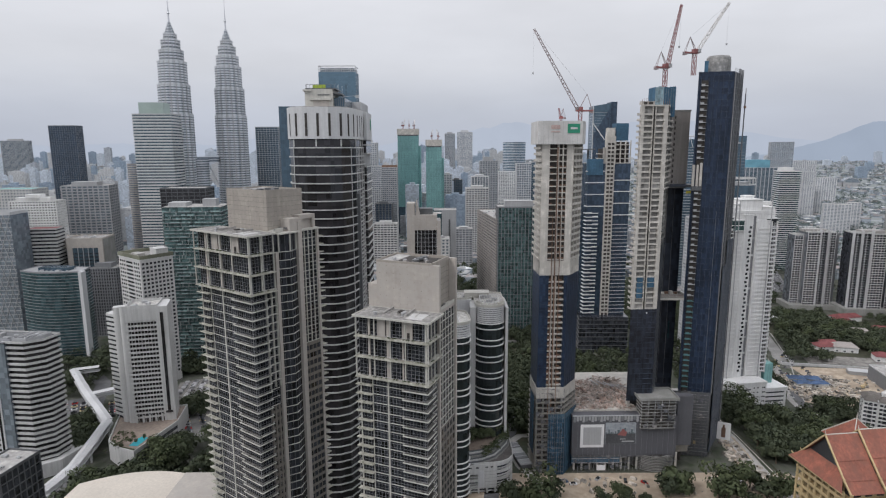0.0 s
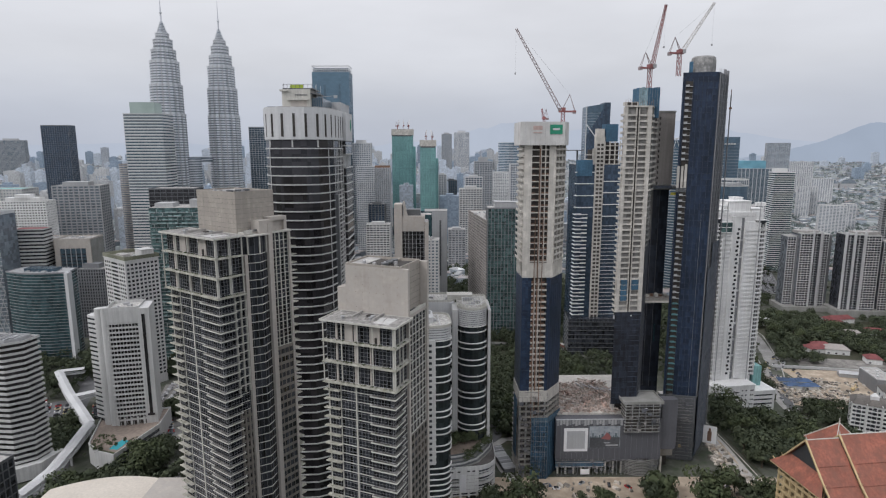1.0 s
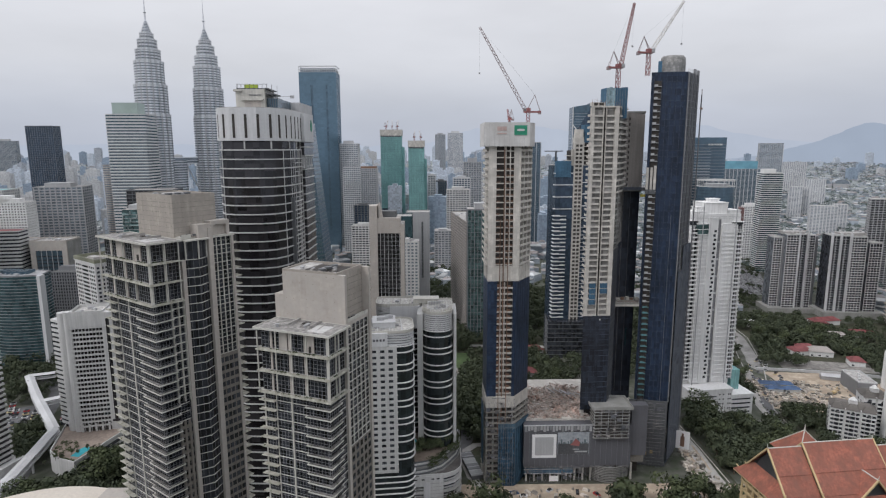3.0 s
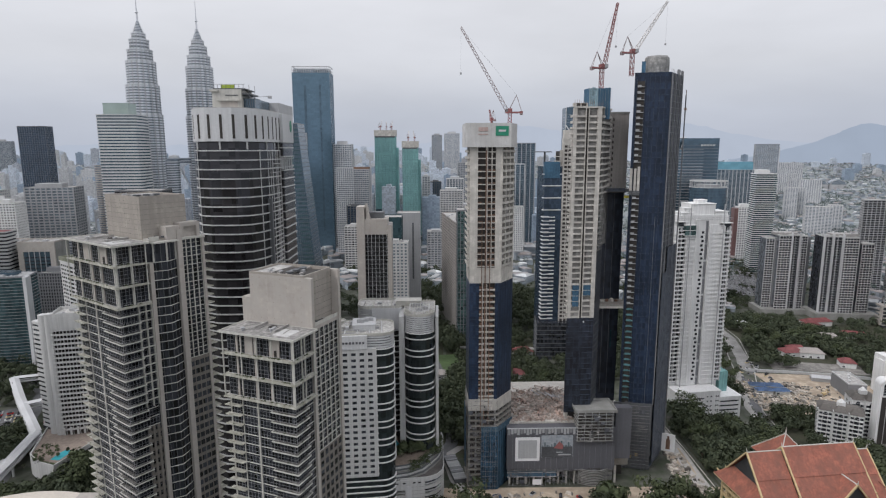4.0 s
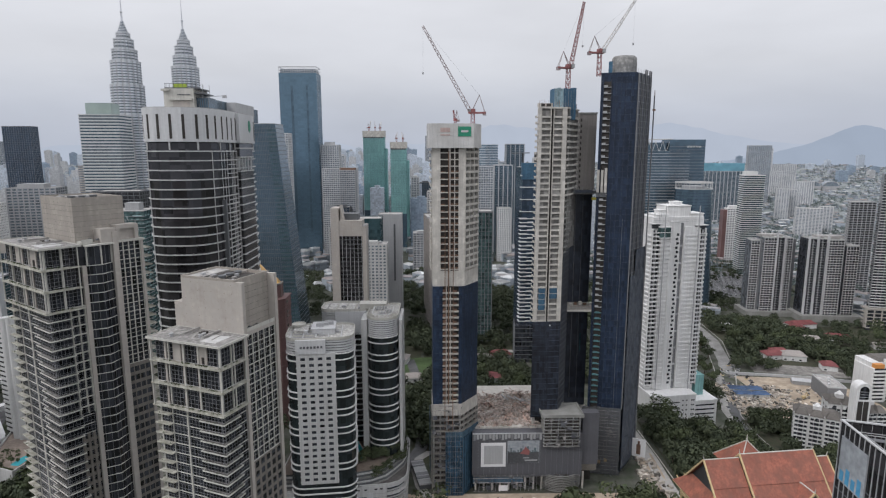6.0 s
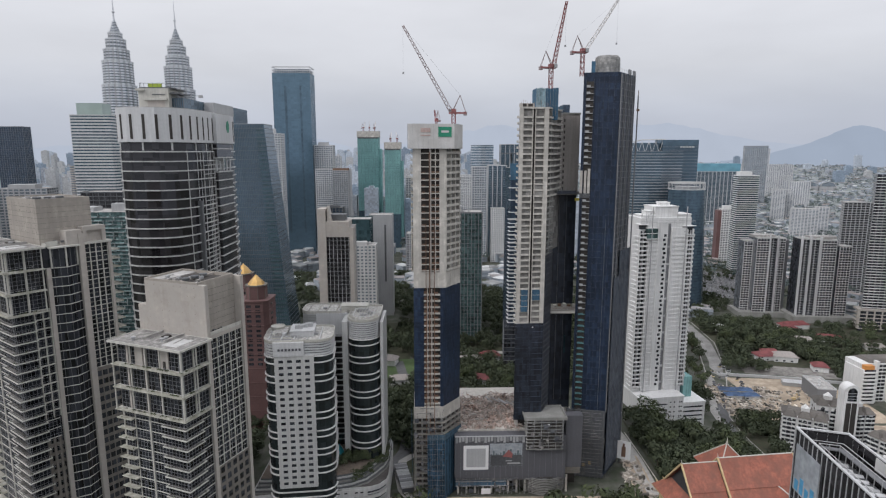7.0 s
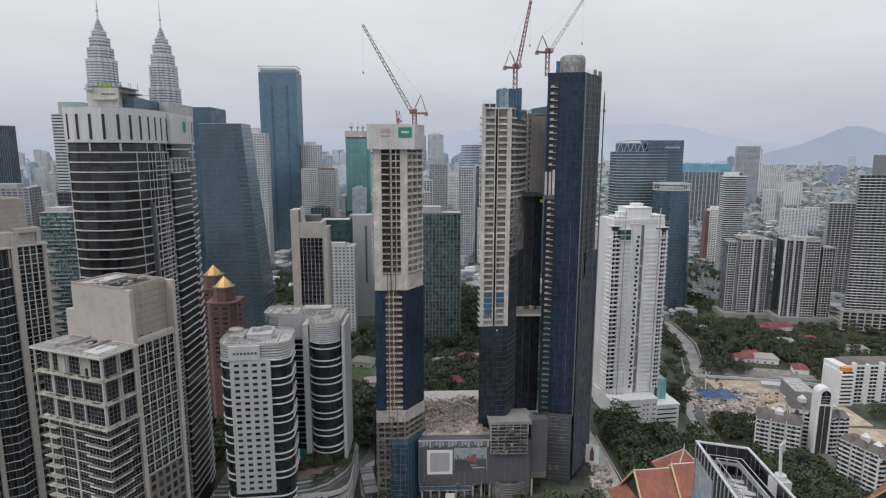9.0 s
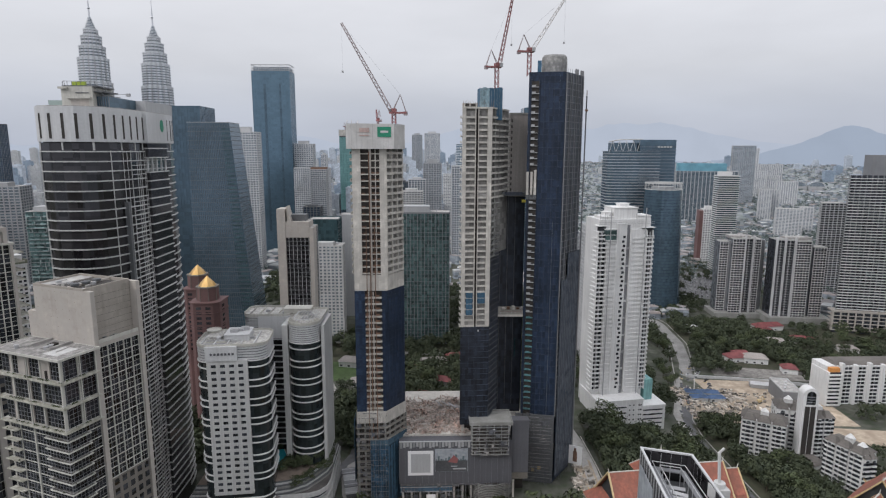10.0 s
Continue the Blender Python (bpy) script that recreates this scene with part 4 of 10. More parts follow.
def hotel_podium():
    t = thing("hotel_podium", 0, 0, 0, 0, "terraced white hotel podium with planted pool deck", "podium")
    low = [(-28, 282.6), (30, 290.6), (34.5, 293), (37.6, 297.5), (38.3, 303), (38, 318), (38, 337), (22, 353), (-28, 353)]
    up = [(-26, 287), (10, 288.5), (20, 291.5), (27, 296), (31, 302), (35, 309), (36.6, 316), (36.6, 336), (26, 350), (-26, 350)]
    for i in range(4):
        z = i * 4.25
        part("storey", MB().prism(offset(low, -0.8), z, z + 3.0), GL_DARK, t)
        part("ledge", MB().prism(offset(low, 0.2), z + 2.7, z + 4.25), WHITE2, t, "white curved ledge")
    for z in (0.9, 5.2, 9.4, 13.6):
        part("corner_rail", MB().prism(offset(low, 0.1), z, z + 0.35), WHITE2, t)
    face = pose(-28, 282.6, 0, 0, 0, math.degrees(math.atan2(8, 58)))
    part("front_wall", MB().box(0, 36, -0.5, 0.6, 12, 17).box(46.5, 57, -0.5, 0.6, 3.6, 17).box(36, 46.5, -0.5, 0.6, 11.8, 17), WHITE2, t, "white panelled front wall", m=face)
    part("front_bay", MB().box(46.8, 49.8, -0.62, -0.5, 3.6, 13.6), GREYL, t, m=face)
    for k in range(5):
        part("front_joint", MB().box(50, 57, -0.56, -0.5, 4.8 + k * 2.0, 4.92 + k * 2.0), WEATHER, t, m=face)
    for x in (38.6, 41.6, 45.4, 50.6, 53.4):
        part("front_slot", MB().box(x, x + 1.5, -0.6, -0.3, 15.0, 15.7), GL_BLACK, t, "small dark wall slot", m=face)
    for k in range(5):
        part("louvre", MB().box(36.2, 46.4, -0.4, 0.4, 3.4 + k * 1.7, 3.75 + k * 1.7), WEATHER, t, "pale curved louvre", m=face)
    for k in range(13):
        part("front_column", MB().box(0.6 + k * 4.6, 1.5 + k * 4.6, -0.4, 0.6, 0, 3.6), WHITE2, t, m=face)
    part("low_parapet", MB().ring(offset(low, 0.3), 0.4, 16.6, 18.0), WHITE2, t, "white front parapet")
    part("low_roof", MB().prism(offset(low, -0.2), 17, 17.1), mat("dark_gravel_roof", (0.10, 0.092, 0.088), 0.95, var=0.3, big=0.2, fine=1.2), t, "dark gravelled lower roof")
    for i in range(4):
        part("terrace_wall", MB().prism(offset(up, 1.8 - i * 0.9), 17.1 + i * 1.7, 17.9 + i * 1.7), WHITE2 if i % 2 else WEATHER, t, "curved pale terrace")
        part("terrace_gap", MB().prism(offset(up, 1.4 - i * 0.9), 17.9 + i * 1.7, 18.8 + i * 1.7), DARKC, t)
    rnd, b = random.Random(5), MB()
    for i in range(120):
        k = 3 + i % 5
        a, c = Vector(up[k - 1]), Vector(up[k])
        q = a.lerp(c, rnd.random())
        f = rnd.uniform(-2.4, 1.4)
        q = q + Vector((c.y - a.y, a.x - c.x)).normalized() * f
        leaf_blob(b, rnd, (q.x, q.y, 24.0 - max(f, 0) * 2.2), rnd.uniform(0.7, 1.8), 26, 0.35)
    part("shrubs", b, LEAF2, t, "trailing green shrubs", kind="stuff")
    part("deck", MB().prism(offset(up, -1.4), 23.4, 24.05), mat("brown_deck_paving", (0.20, 0.16, 0.13), 0.85, var=0.3, fine=0.9), t, "brown paved pool deck")
    basin = [(9.5, 302), (14.5, 303), (13.5, 314), (9, 324), (4, 322), (8, 313)]
    part("pool", MB().prism(basin, 24.05, 24.2), POOL, t, "turquoise swimming pool")
    part("pool_rim", MB().ring(offset(basin, 0.4), 0.4, 24.05, 24.3), SLAB, t)


hotel_podium()


# ---- unfinished twin towers over a podium ----
def scaffold_mess(t, x0, x1, y, z0, z1, n, seed, material):
    """Loose poles, boards and sheets hung along a building's foot."""
    rnd, b = random.Random(seed), MB()
    for _ in range(n):
        x, z = rnd.uniform(x0, x1), rnd.uniform(z0, z1)
        yy = y - rnd.uniform(0, 1.2)
        k = rnd.random()
        if k < 0.45:
            b.beam((x, yy, z), (x + rnd.uniform(-0.4, 0.4), yy, min(z1, z + rnd.uniform(3, 9))), 0.07, 4)
        elif k < 0.85:
            b.beam((x, yy, z), (min(x1, x + rnd.uniform(2, 7)), yy, z + rnd.uniform(-0.3, 0.3)), rnd.uniform(0.06, 0.16), 4)
        else:
            l, h = rnd.uniform(0.8, 2.4), rnd.uniform(0.8, 2.6)
            b.box(x, min(x1, x + l), yy, yy + 0.08, z, min(z1, z + h))
    part("scaffolding", b, material, t, "loose scaffold poles, boards and sheets", kind="stuff")


SCAF = mat("scaffold_mix", (0.20, 0.19, 0.18), 0.8, var=0.4, cell=(2.1, 2.1, 2.1), cell_amt=0.8, col2=(0.10, 0.11, 0.13))

def concrete_tower():
    """Slim unfinished tower: bare concrete above, navy panels, then a bare frame."""
    t = thing("unfinished_tower", 62.3, 309.5, 0, 2, "slim unfinished concrete tower with navy lower cladding", "tower")
    w, d, fh = 20.4, 19.0, 3.3
    x0, x1 = -w / 2, w / 2
    # Solid near-black core stands in for the shade of the open floors.
    part("core", MB().prism([(x0 + 1, 1.3), (5.4, 1.3), (13.2, 12.6), (13.2, d), (x0 + 1, d)], 0, 190), VOID, t, "near-black fill painted as shaded open floors")
    # crown
    part("crown", MB().prism([(x0 - 2.4, -1.6), (10.4, -1.6), (15.4, 10.6), (15.4, d + 1.5), (x0 - 2.4, d + 1.5)], 187.5, 199.5), mat("pale_formwork_sheet", (0.66, 0.655, 0.64), 0.8, streak=0.12, var=0.12, col2=(0.44, 0.43, 0.41)), t, "pale formwork screen crown")
    for i in range(9):
        part("crown_joint", MB().box(x0 - 2.4 + i * 23 / 9 - 0.04, x0 - 2.4 + i * 23 / 9 + 0.04, -1.68, -1.5, 187.6, 199.4), GREYC, t)
    part("crown_sign", MB().box(2.5, 9.0, -1.85, -1.6, 193.2, 198.0), SIGN_G, t, "green contractor sign")
    part("crown_sign_bar", MB().box(4.0, 7.6, -1.95, -1.85, 195.2, 196.2), GREYL, t)
    part("crown_mark", MB().box(-6.2, -1.4, -1.75, -1.6, 193.6, 194.2).box(-6.2, -1.4, -1.75, -1.6, 195.3, 197.4), mat("faded_print", (0.45, 0.34, 0.31), 0.8, var=0.2), t, "faded reddish printed marks")
    # upper concrete shafts
    zu = 117
    for a, b, nm in ((x0, x0 + 4.1, "shear_wall"), (x0 + 8.2, x0 + 9.2, "shear_wall"), (0.9, 1.3, "shear_wall")):
        part(nm, MB().box(a, b, 0, d - 1, zu, 188), CONC, t)
    part("shear_wall", MB().box(3.1, x1 - 4.0, 0.1, d - 1, zu, 188), CONC, t)
    part("transfer_wall", MB().prism([(x0, -0.1), (6.2, -0.1), (14.4, 12), (14.4, d), (x0, d)], zu, zu + 8), CONC, t)
    sl = MB().box(x0 + 4, 6.0, 0.3, d - 1, 0, 0.55).mesh("floor_slab", CONC)
    bal = MB().box(-0.2, 14.2, -0.6, 3, 0, 0.45).box(-0.2, 14.2, -0.6, -0.35, 0.45, 1.2).mesh("balcony_slab", CONC)
    fl = math.degrees(math.atan2(12.0, 8.2))
    part("flank_wall", MB().box(0, 14.2, 0.9, 1.3, zu, 188), BLOCK_SHADE, t, "flank block walls with shade in their grey", m=pose(6.2, 0.2, 0, 0, 0, fl))
    for k in range(4):
        part("flank_pier", MB().box(k * 4.5, k * 4.5 + 0.7, -0.3, 1.2, zu, 188), CONC, t, m=pose(6.2, 0.2, 0, 0, 0, fl))
    ball = MB().box(x0 - 1.1, x0 + 0.3, 0.6, d - 1, 0, 0.45).box(x0 - 1.1, x0 - 0.8, 0.6, d - 1, 0.45, 1.3).mesh("balcony_slab", CONC)
    rust = MB().box(x0 + 4.3, x0 + 6.2, 0.6, 1.4, 0, 0.5).mesh("formwork_edge", RUST)
    rust2 = MB().box(x0 + 9.3, 2.9, 0.6, 1.4, 0, 0.8).mesh("formwork_edge", RUST)
    for i in range(21):
        z = zu + 8.5 + i * fh
        part("floor_slab", sl, CONC, t, m=pose(0, 0, z))
        part("balcony_slab", bal, CONC, t, m=pose(6.2, 0.2, z, 0, 0, fl))
        part("balcony_slab", ball, CONC, t, m=pose(0, 0, z))
        if i < 16:
            part("formwork_edge", rust, RUST, t, m=pose(0, 0, z + 0.55))
            part("formwork_edge", rust2, RUST, t, m=pose(0, 0, z + 0.55))
    part("hoist_mast", MB().box(x0 + 8.0, x0 + 8.5, -0.6, -0.1, 10, 186), RUST, t, "rusty builders' hoist mast")
    # navy clad part
    zn = 52.5
    for plan in ([(x0, -0.5), (x0 + 5.1, -0.5), (x0 + 5.1, d), (x0, d)], [(3.4, -0.5), (5.0, -0.5), (14.6, 12), (14.6, d), (3.4, d)]):
        part("navy_cladding", MB().prism(plan, zn, zu), NAVY, t, "navy glass cladding")
        me = MB().ring(offset(plan, 0.05), 0.3, 0, 0.12).mesh("panel_joint", JOINT)
        for i in range(19):
            part("panel_joint", me, DARKC, t, m=pose(0, 0, zn + 2 + i * fh))
    for k in range(1, 6):
        part("panel_mullion", MB().box(k * 2.6, k * 2.6 + 0.12, -0.12, 0.2, zn, zu), JOINT, t, m=pose(5.0, -0.5, 0, 0, 0, math.degrees(math.atan2(12.5, 9.6))))
    # Near-black strip painted as shade between the clad sides.
    part("bare_concrete_strip", MB().box(x0 + 5.1, 3.4, 1.2, 3, zn, zu), VOID, t, "near-black fill painted as shaded open floors")
    sl2 = MB().box(x0 + 5.0, 3.5, -0.3, 3, 0, 0.75).box(x0 + 9.0, x0 + 9.5, -0.1, 1.3, 0.75, fh).mesh("floor_slab", CONC)
    op = MB().box(x0 + 5.3, x0 + 6.8, 0.5, 0.8, 0.75, 2.2).mesh("stored_board", RUST)
    op2 = MB().box(x0 + 10.6, x0 + 12.6, 0.5, 0.8, 0.75, 1.7).mesh("stored_board", RUST)
    part("strip_pier", MB().box(x0 + 6.9, x0 + 7.3, -0.2, 1.2, zn, zu), CONC, t)
    for hx in (6.2, 10.4):
        part("hoist_rail", MB().box(x0 + hx, x0 + hx + 0.35, -0.9, -0.6, 30, 150), RUST, t, "rusty hoist rail")
    for i in range(19):
        part("floor_slab", sl2, CONC, t, m=pose(0, 0, zn + 1 + i * fh))
        part("stored_board", op, RUST, t, m=pose(0, 0, zn + 1 + i * fh))
        part("stored_board", op2, RUST, t, m=pose(0, 0, zn + 1 + i * fh))
    # bare frame below
    foot = [(x0, -0.5), (5.0, -0.5), (14.6, 12), (14.6, d), (x0, d)]
    part("transfer_band", MB().prism(offset(foot, 0.3), 46, zn), CONC, t, "bare concrete transfer beam")
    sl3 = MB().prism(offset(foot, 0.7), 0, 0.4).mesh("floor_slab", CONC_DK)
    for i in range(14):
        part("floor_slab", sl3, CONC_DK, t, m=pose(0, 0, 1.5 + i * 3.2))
    for i in range(5):
        part("frame_column", MB().box(x0 + i * 3.5, x0 + 0.9 + i * 3.5, -0.4, 0.5, 0, 46), WEATHER, t)
    for i in range(4):
        part("frame_column", MB().box(6.2 + i * 2.7, 7.1 + i * 2.7, 2.4 + i * 3.4, 3.3 + i * 3.4, 0, 46), WEATHER, t)
    netp = [(-3.6, -2.3), (5.8, -2.3), (15.4, 10.2), (15.1, 10.5), (5.6, -1.9), (-3.6, -1.9)]
    part("blue_net", MB().prism(netp, 0, 34), NET_SCAF, t, "blue safety net on scaffolding")
    part("net_top", MB().prism(offset(netp, 0.02), 34, 37), mat("faded_blue_net", (0.045, 0.085, 0.12), 0.85, var=0.4, fine=0.9, streak=0.3), t, "faded upper net")
    for i in range(8):
        part("scaffold_pole", MB().beam((-3.4 + i * 1.3, -2.4, 0), (-3.4 + i * 1.3, -2.4, 36.5 + i % 3), 0.09, 4), DARKC if i % 2 else GREYD, t)
    drape = MB()
    for k in range(7):
        f = k / 7
        drape.prism([(5.9 + 9.6 * f, -2.35 + 12.5 * f), (6.55 + 9.6 * f, -1.5 + 12.5 * f), (6.5 + 9.6 * f, -1.35 + 12.5 * f), (5.85 + 9.6 * f, -2.2 + 12.5 * f)], 1 + (k * 5) % 4, 33.5)
    part("net_drape", drape, NET_BLUE, t, "brighter blue net strips", kind="stuff")
    for i in range(12):
        part("scaffold_ledger", MB().beam((-3.5, -2.45, 2 + i * 3), (5.7, -2.45, 2 + i * 3), 0.06, 4), GREYD, t)
    part("flank_net", MB().box(x0 - 1.7, x0 - 1.5, -0.6, 9, 13, 48), NET_SCAF, t, "dark blue net on the tower's flank")
    scaffold_mess(t, x0 - 1.2, 5.4, -1.2, 0, 52, 190, 4, SCAF)
    # Near-black sheet gives the bare frame its inner shade by colour.
    part("base_gloom", MB().prism([(x0 + 0.6, 0.9), (4.6, 0.9), (13.6, 12.4), (13.2, 12.8), (4.2, 1.4), (x0 + 0.6, 1.4)], 0, 46), VOID, t, "near-black sheet painted as an unlit interior")


concrete_tower()
crane("tower_crane", 72.5, 314, 199.5, 5, 172, 48, 60, "red luffing tower crane with raised grey jib", CRANE_GREY)
small = crane("tower_crane", 64.0, 322, 199.5, 3, 118, 9, 70, "small red luffing crane on a tower crown")
small.scale = (0.5, 0.5, 0.6)


def mid_tower():
    """Bare concrete tower joined to the navy tower by two sky bridges; its flanks run back at a slant."""
    t = thing("unfinished_tower", 106.4, 318.6, 0, 4, "unfinished concrete tower with open floors and blue netting", "tower", "linked towers")
    t.scale = (0.8, 1, 1)
    fh, w, sx, sy = 3.08, 18.6, 17.3, 22.5
    sk = lambda a, b, i0=0.0, i1=1.0: [(a + sx * i0, sy * i0), (b + sx * i0, sy * i0), (b + sx * i1, sy * i1), (a + sx * i1, sy * i1)]
    ang = math.degrees(math.atan2(sy, sx))
    zc, zt = 95.0, 207.5
    n = int((zt - zc) / fh)
    inner = [(1.2, 1.6), (w - 1.6, 1.6), (w - 1.6 + sx * 0.9, 1.6 + sy * 0.85), (1.2 + sx * 0.9, 1.6 + sy * 0.85)]
    zb = 162.0
    # Two near-black cores imitate the shade inside the open storeys.
    part("core", MB().prism(inner, zb, zt), VOID, t, "near-black fill painted as shaded open floors")
    part("lower_core", MB().prism(sk(1.2, w - 1.6, 0.1, 0.46), 0, zb), VOID, t, "near-black fill painted as shaded lower floors")
    rib = ((0, 2.2), (8.0, 8.5), (9.9, 10.3), (15.8, 18.6))
    for a, b in rib:
        part("shear_wall", MB().box(a, b, 0, 2.2, zc, zt), CONC, t)
    part("slot_back", MB().box(8.4, 9.9, 1.2, 1.7, zc, zt), VOID, t)
    part("inner_wall", MB().box(2.2, 8.0, 1.25, 1.75, zc, zt).box(10.3, 15.8, 1.25, 1.75, zc, zt), BLOCK_SHADE, t, "set-back block walls with shade in their grey")
    bay = MB()
    bay.box(0.3, 8.3, 0.1, 1.9, 0, 0.5).box(10.1, 18.7, 0.1, 1.9, 0, 0.5)
    for a, b in ((2.2, 8.0), (10.3, 15.8)):
        bay.box(a, b, 0.1, 0.35, 0.5, 0.95)
    floor = bay.mesh("floor_slab", CONC)
    side = MB().box(-0.3, 20.0, -0.7, 2.2, 0, 0.35).box(-0.3, 8.6, -0.7, -0.5, 0.35, 1.0).box(10.2, 18.4, -0.65, -0.5, 0.35, 0.95).box(20.0, 28.0, -0.2, 0.5, 0, 1.3).mesh("side_balcony", CONC)
    short = MB().box(-0.3, 13.4, -0.5, 2.0, 0, 0.3).box(-0.3, 6.6, -0.5, -0.35, 0.3, 1.0).mesh("side_balcony", WEATHER)
    left = MB().box(-1.0, 0.05, 0.2, 4, 0, 0.4).box(-1.0, -0.8, 0.2, 4, 0.4, 1.2).mesh("side_balcony", CONC)
    wall = MB().box(2.2, 8.0, 0.6, 1.0, 0.9, fh).box(10.3, 15.8, 0.6, 1.0, 0.9, fh).mesh("infill_wall", BLOCK_SHADE)
    blind = MB().box(10.5, 15.6, 0.0, 0.3, 0.3, fh).mesh("net_sheet", NET_BLUE)
    blind2 = MB().box(3.0, 7.4, 0.0, 0.3, 0.3, fh).mesh("net_sheet", NET_BLUE)
    for i in range(n):
        z = zc + i * fh
        part("floor_slab", floor, CONC, t, m=pose(0, 0, z))
        if i > 21:
            part("side_balcony", side, CONC, t, m=pose(w, 0.3, z, 0, 0, ang))
        elif i > 11:
            part("side_balcony", short, WEATHER, t, m=pose(w, 0.3, z, 0, 0, ang))
        part("side_balcony", left, CONC, t, m=pose(0, 0, z))
        if i in (22, 23, 0, 1):
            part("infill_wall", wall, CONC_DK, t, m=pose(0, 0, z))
        if i in (4, 5):
            part("net_sheet", blind, NET_BLUE, t, "blue sheet over an opening", m=pose(0, 0, z))
        if i in (2, 3, 4, 5):
            part("net_sheet", blind2, NET_BLUE, t, "blue sheet over an opening", m=pose(0, 0, z))
    rear = pose(w + sx, sy, 0, 0, 0, -4)
    part("shaft_wall", MB().box(-0.4, 11.5, -0.3, 9, zb, 206), BROWNF, t, "weathered brown-grey lift shaft block", m=rear)
    slot = MB().box(0.5, 1.4, -0.4, 0.2, 0, 1.6).mesh("shaft_window", VOID)
    for i in range(13):
        part("shaft_window", slot, VOID, t, m=rear @ pose(0, 0, zb + 3 + i * fh))
    part("flank_wall", MB().box(1.6, 27.6, 0.9, 1.3, 133, zt), BLOCK_SHADE, t, "flank block wall with shade in its grey", m=pose(w, 0.3, 0, 0, 0, ang))
    part("flank_cladding", MB().box(0.1, 13.4, -0.4, 1.0, zc, 133), NAVY_DK, t, "near-black flank panels", m=pose(w, 0.3, 0, 0, 0, ang))
    part("shaft_cap", MB().box(-0.6, 11.8, -0.6, 9.2, 206, 207), WEATHER, t, m=rear)
    part("side_pier", MB().box(3.6, 4.4, -0.6, 1, 133, zt), WEATHER, t, m=pose(w, 0.3, 0, 0, 0, ang))
    part("top_frame", MB().prism(sk(-0.4, w + 0.3, 0, 0.9), zt, zt + 0.8).box(0, 9, 0.4, 3.4, zt + 0.8, zt + 2.6), CONC, t)
    part("top_opening", MB().box(1.5, 4, 0.3, 0.5, zt + 1, zt + 2.4).box(5, 8, 0.3, 0.5, zt + 1, zt + 2.4), VOID, t)
    bars = random.Random(5)
    for i in range(14):
        x = 0.4 + i * 1.45
        part("starter_bar", MB().beam((x, 0.4, zt), (x + bars.uniform(-0.2, 0.2), 0.4, zt + bars.uniform(2.8, 4.4)), 0.09, 4), RUST, t)
    net, pale = MB(), MB()
    for k in range(7):
        a, b = 11.5 + k * 2.05, 13.55 + k * 2.05
        z1 = 218.0 + bars.uniform(-0.25, 0.35)
        yy = 5.0 + 0.12 * bars.uniform(-1, 1)
        (net if k > 2 else pale).box(a, b, yy, yy + 0.15, 204.6 - (2.5 if k > 3 else 0), z1)
    net.box(25.7, 25.9, 5, 15, 203, 217.5).box(11.5, 11.7, 5, 14, 205, 218)
    part("blue_net", net, NET_BLUE, t, "blue netting round the top lift core")
    part("pale_net", pale, mat("faded_netting", (0.22, 0.32, 0.36), 0.85, var=0.35, big=0.3, fine=1.2, streak=0.3), t, "faded pale teal netting")
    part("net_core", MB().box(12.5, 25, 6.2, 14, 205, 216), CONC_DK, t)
    for i in range(9):
        x = 11.6 + i * 1.8
        part("scaffold_pole", MB().beam((x, 4.7, 204), (x, 4.7, 217.6 + bars.uniform(0, 0.9)), 0.05, 4), GREYC, t)
    # clad lower part
    part("dark_cladding", MB().prism(sk(-0.4, w, 0, 0.5), 40, zc), NAVY_DK, t, "near-black cladding panels")
    jl = MB().box(-0.5, w + 0.05, -0.1, 0.1, 0, 0.10).box(11.4, w + 0.2, -0.5, -0.1, 0, 0.22).mesh("panel_joint", JOINT)
    js = MB().box(0.2, 13.6, -0.4, 0.1, 0, 0.3).mesh("side_ledge", DARKC)
    for i in range(18):
        part("panel_joint", jl, JOINT, t, m=pose(0, 0, 41 + i * fh))
    for i in range(34):
        part("side_ledge", js, DARKC, t, m=pose(w, 0, 41 + i * fh, 0, 0, ang))
    for a in (5.0, 8.6, 9.6, 15.2):
        part("panel_mullion", MB().box(a, a + 0.12, -0.12, 0.1, 40, zc), JOINT, t)
    part("podium_leg", MB().box(1, 3, 1, 4, 0, 40).box(w - 5, w - 3, 1, 4, 0, 40), CONC, t)
    part("site_lamp", MB().box(11.0, 11.7, -0.4, -0.1, 92.5, 93.2), QRW, t, "small white site lamp")


mid_tower()


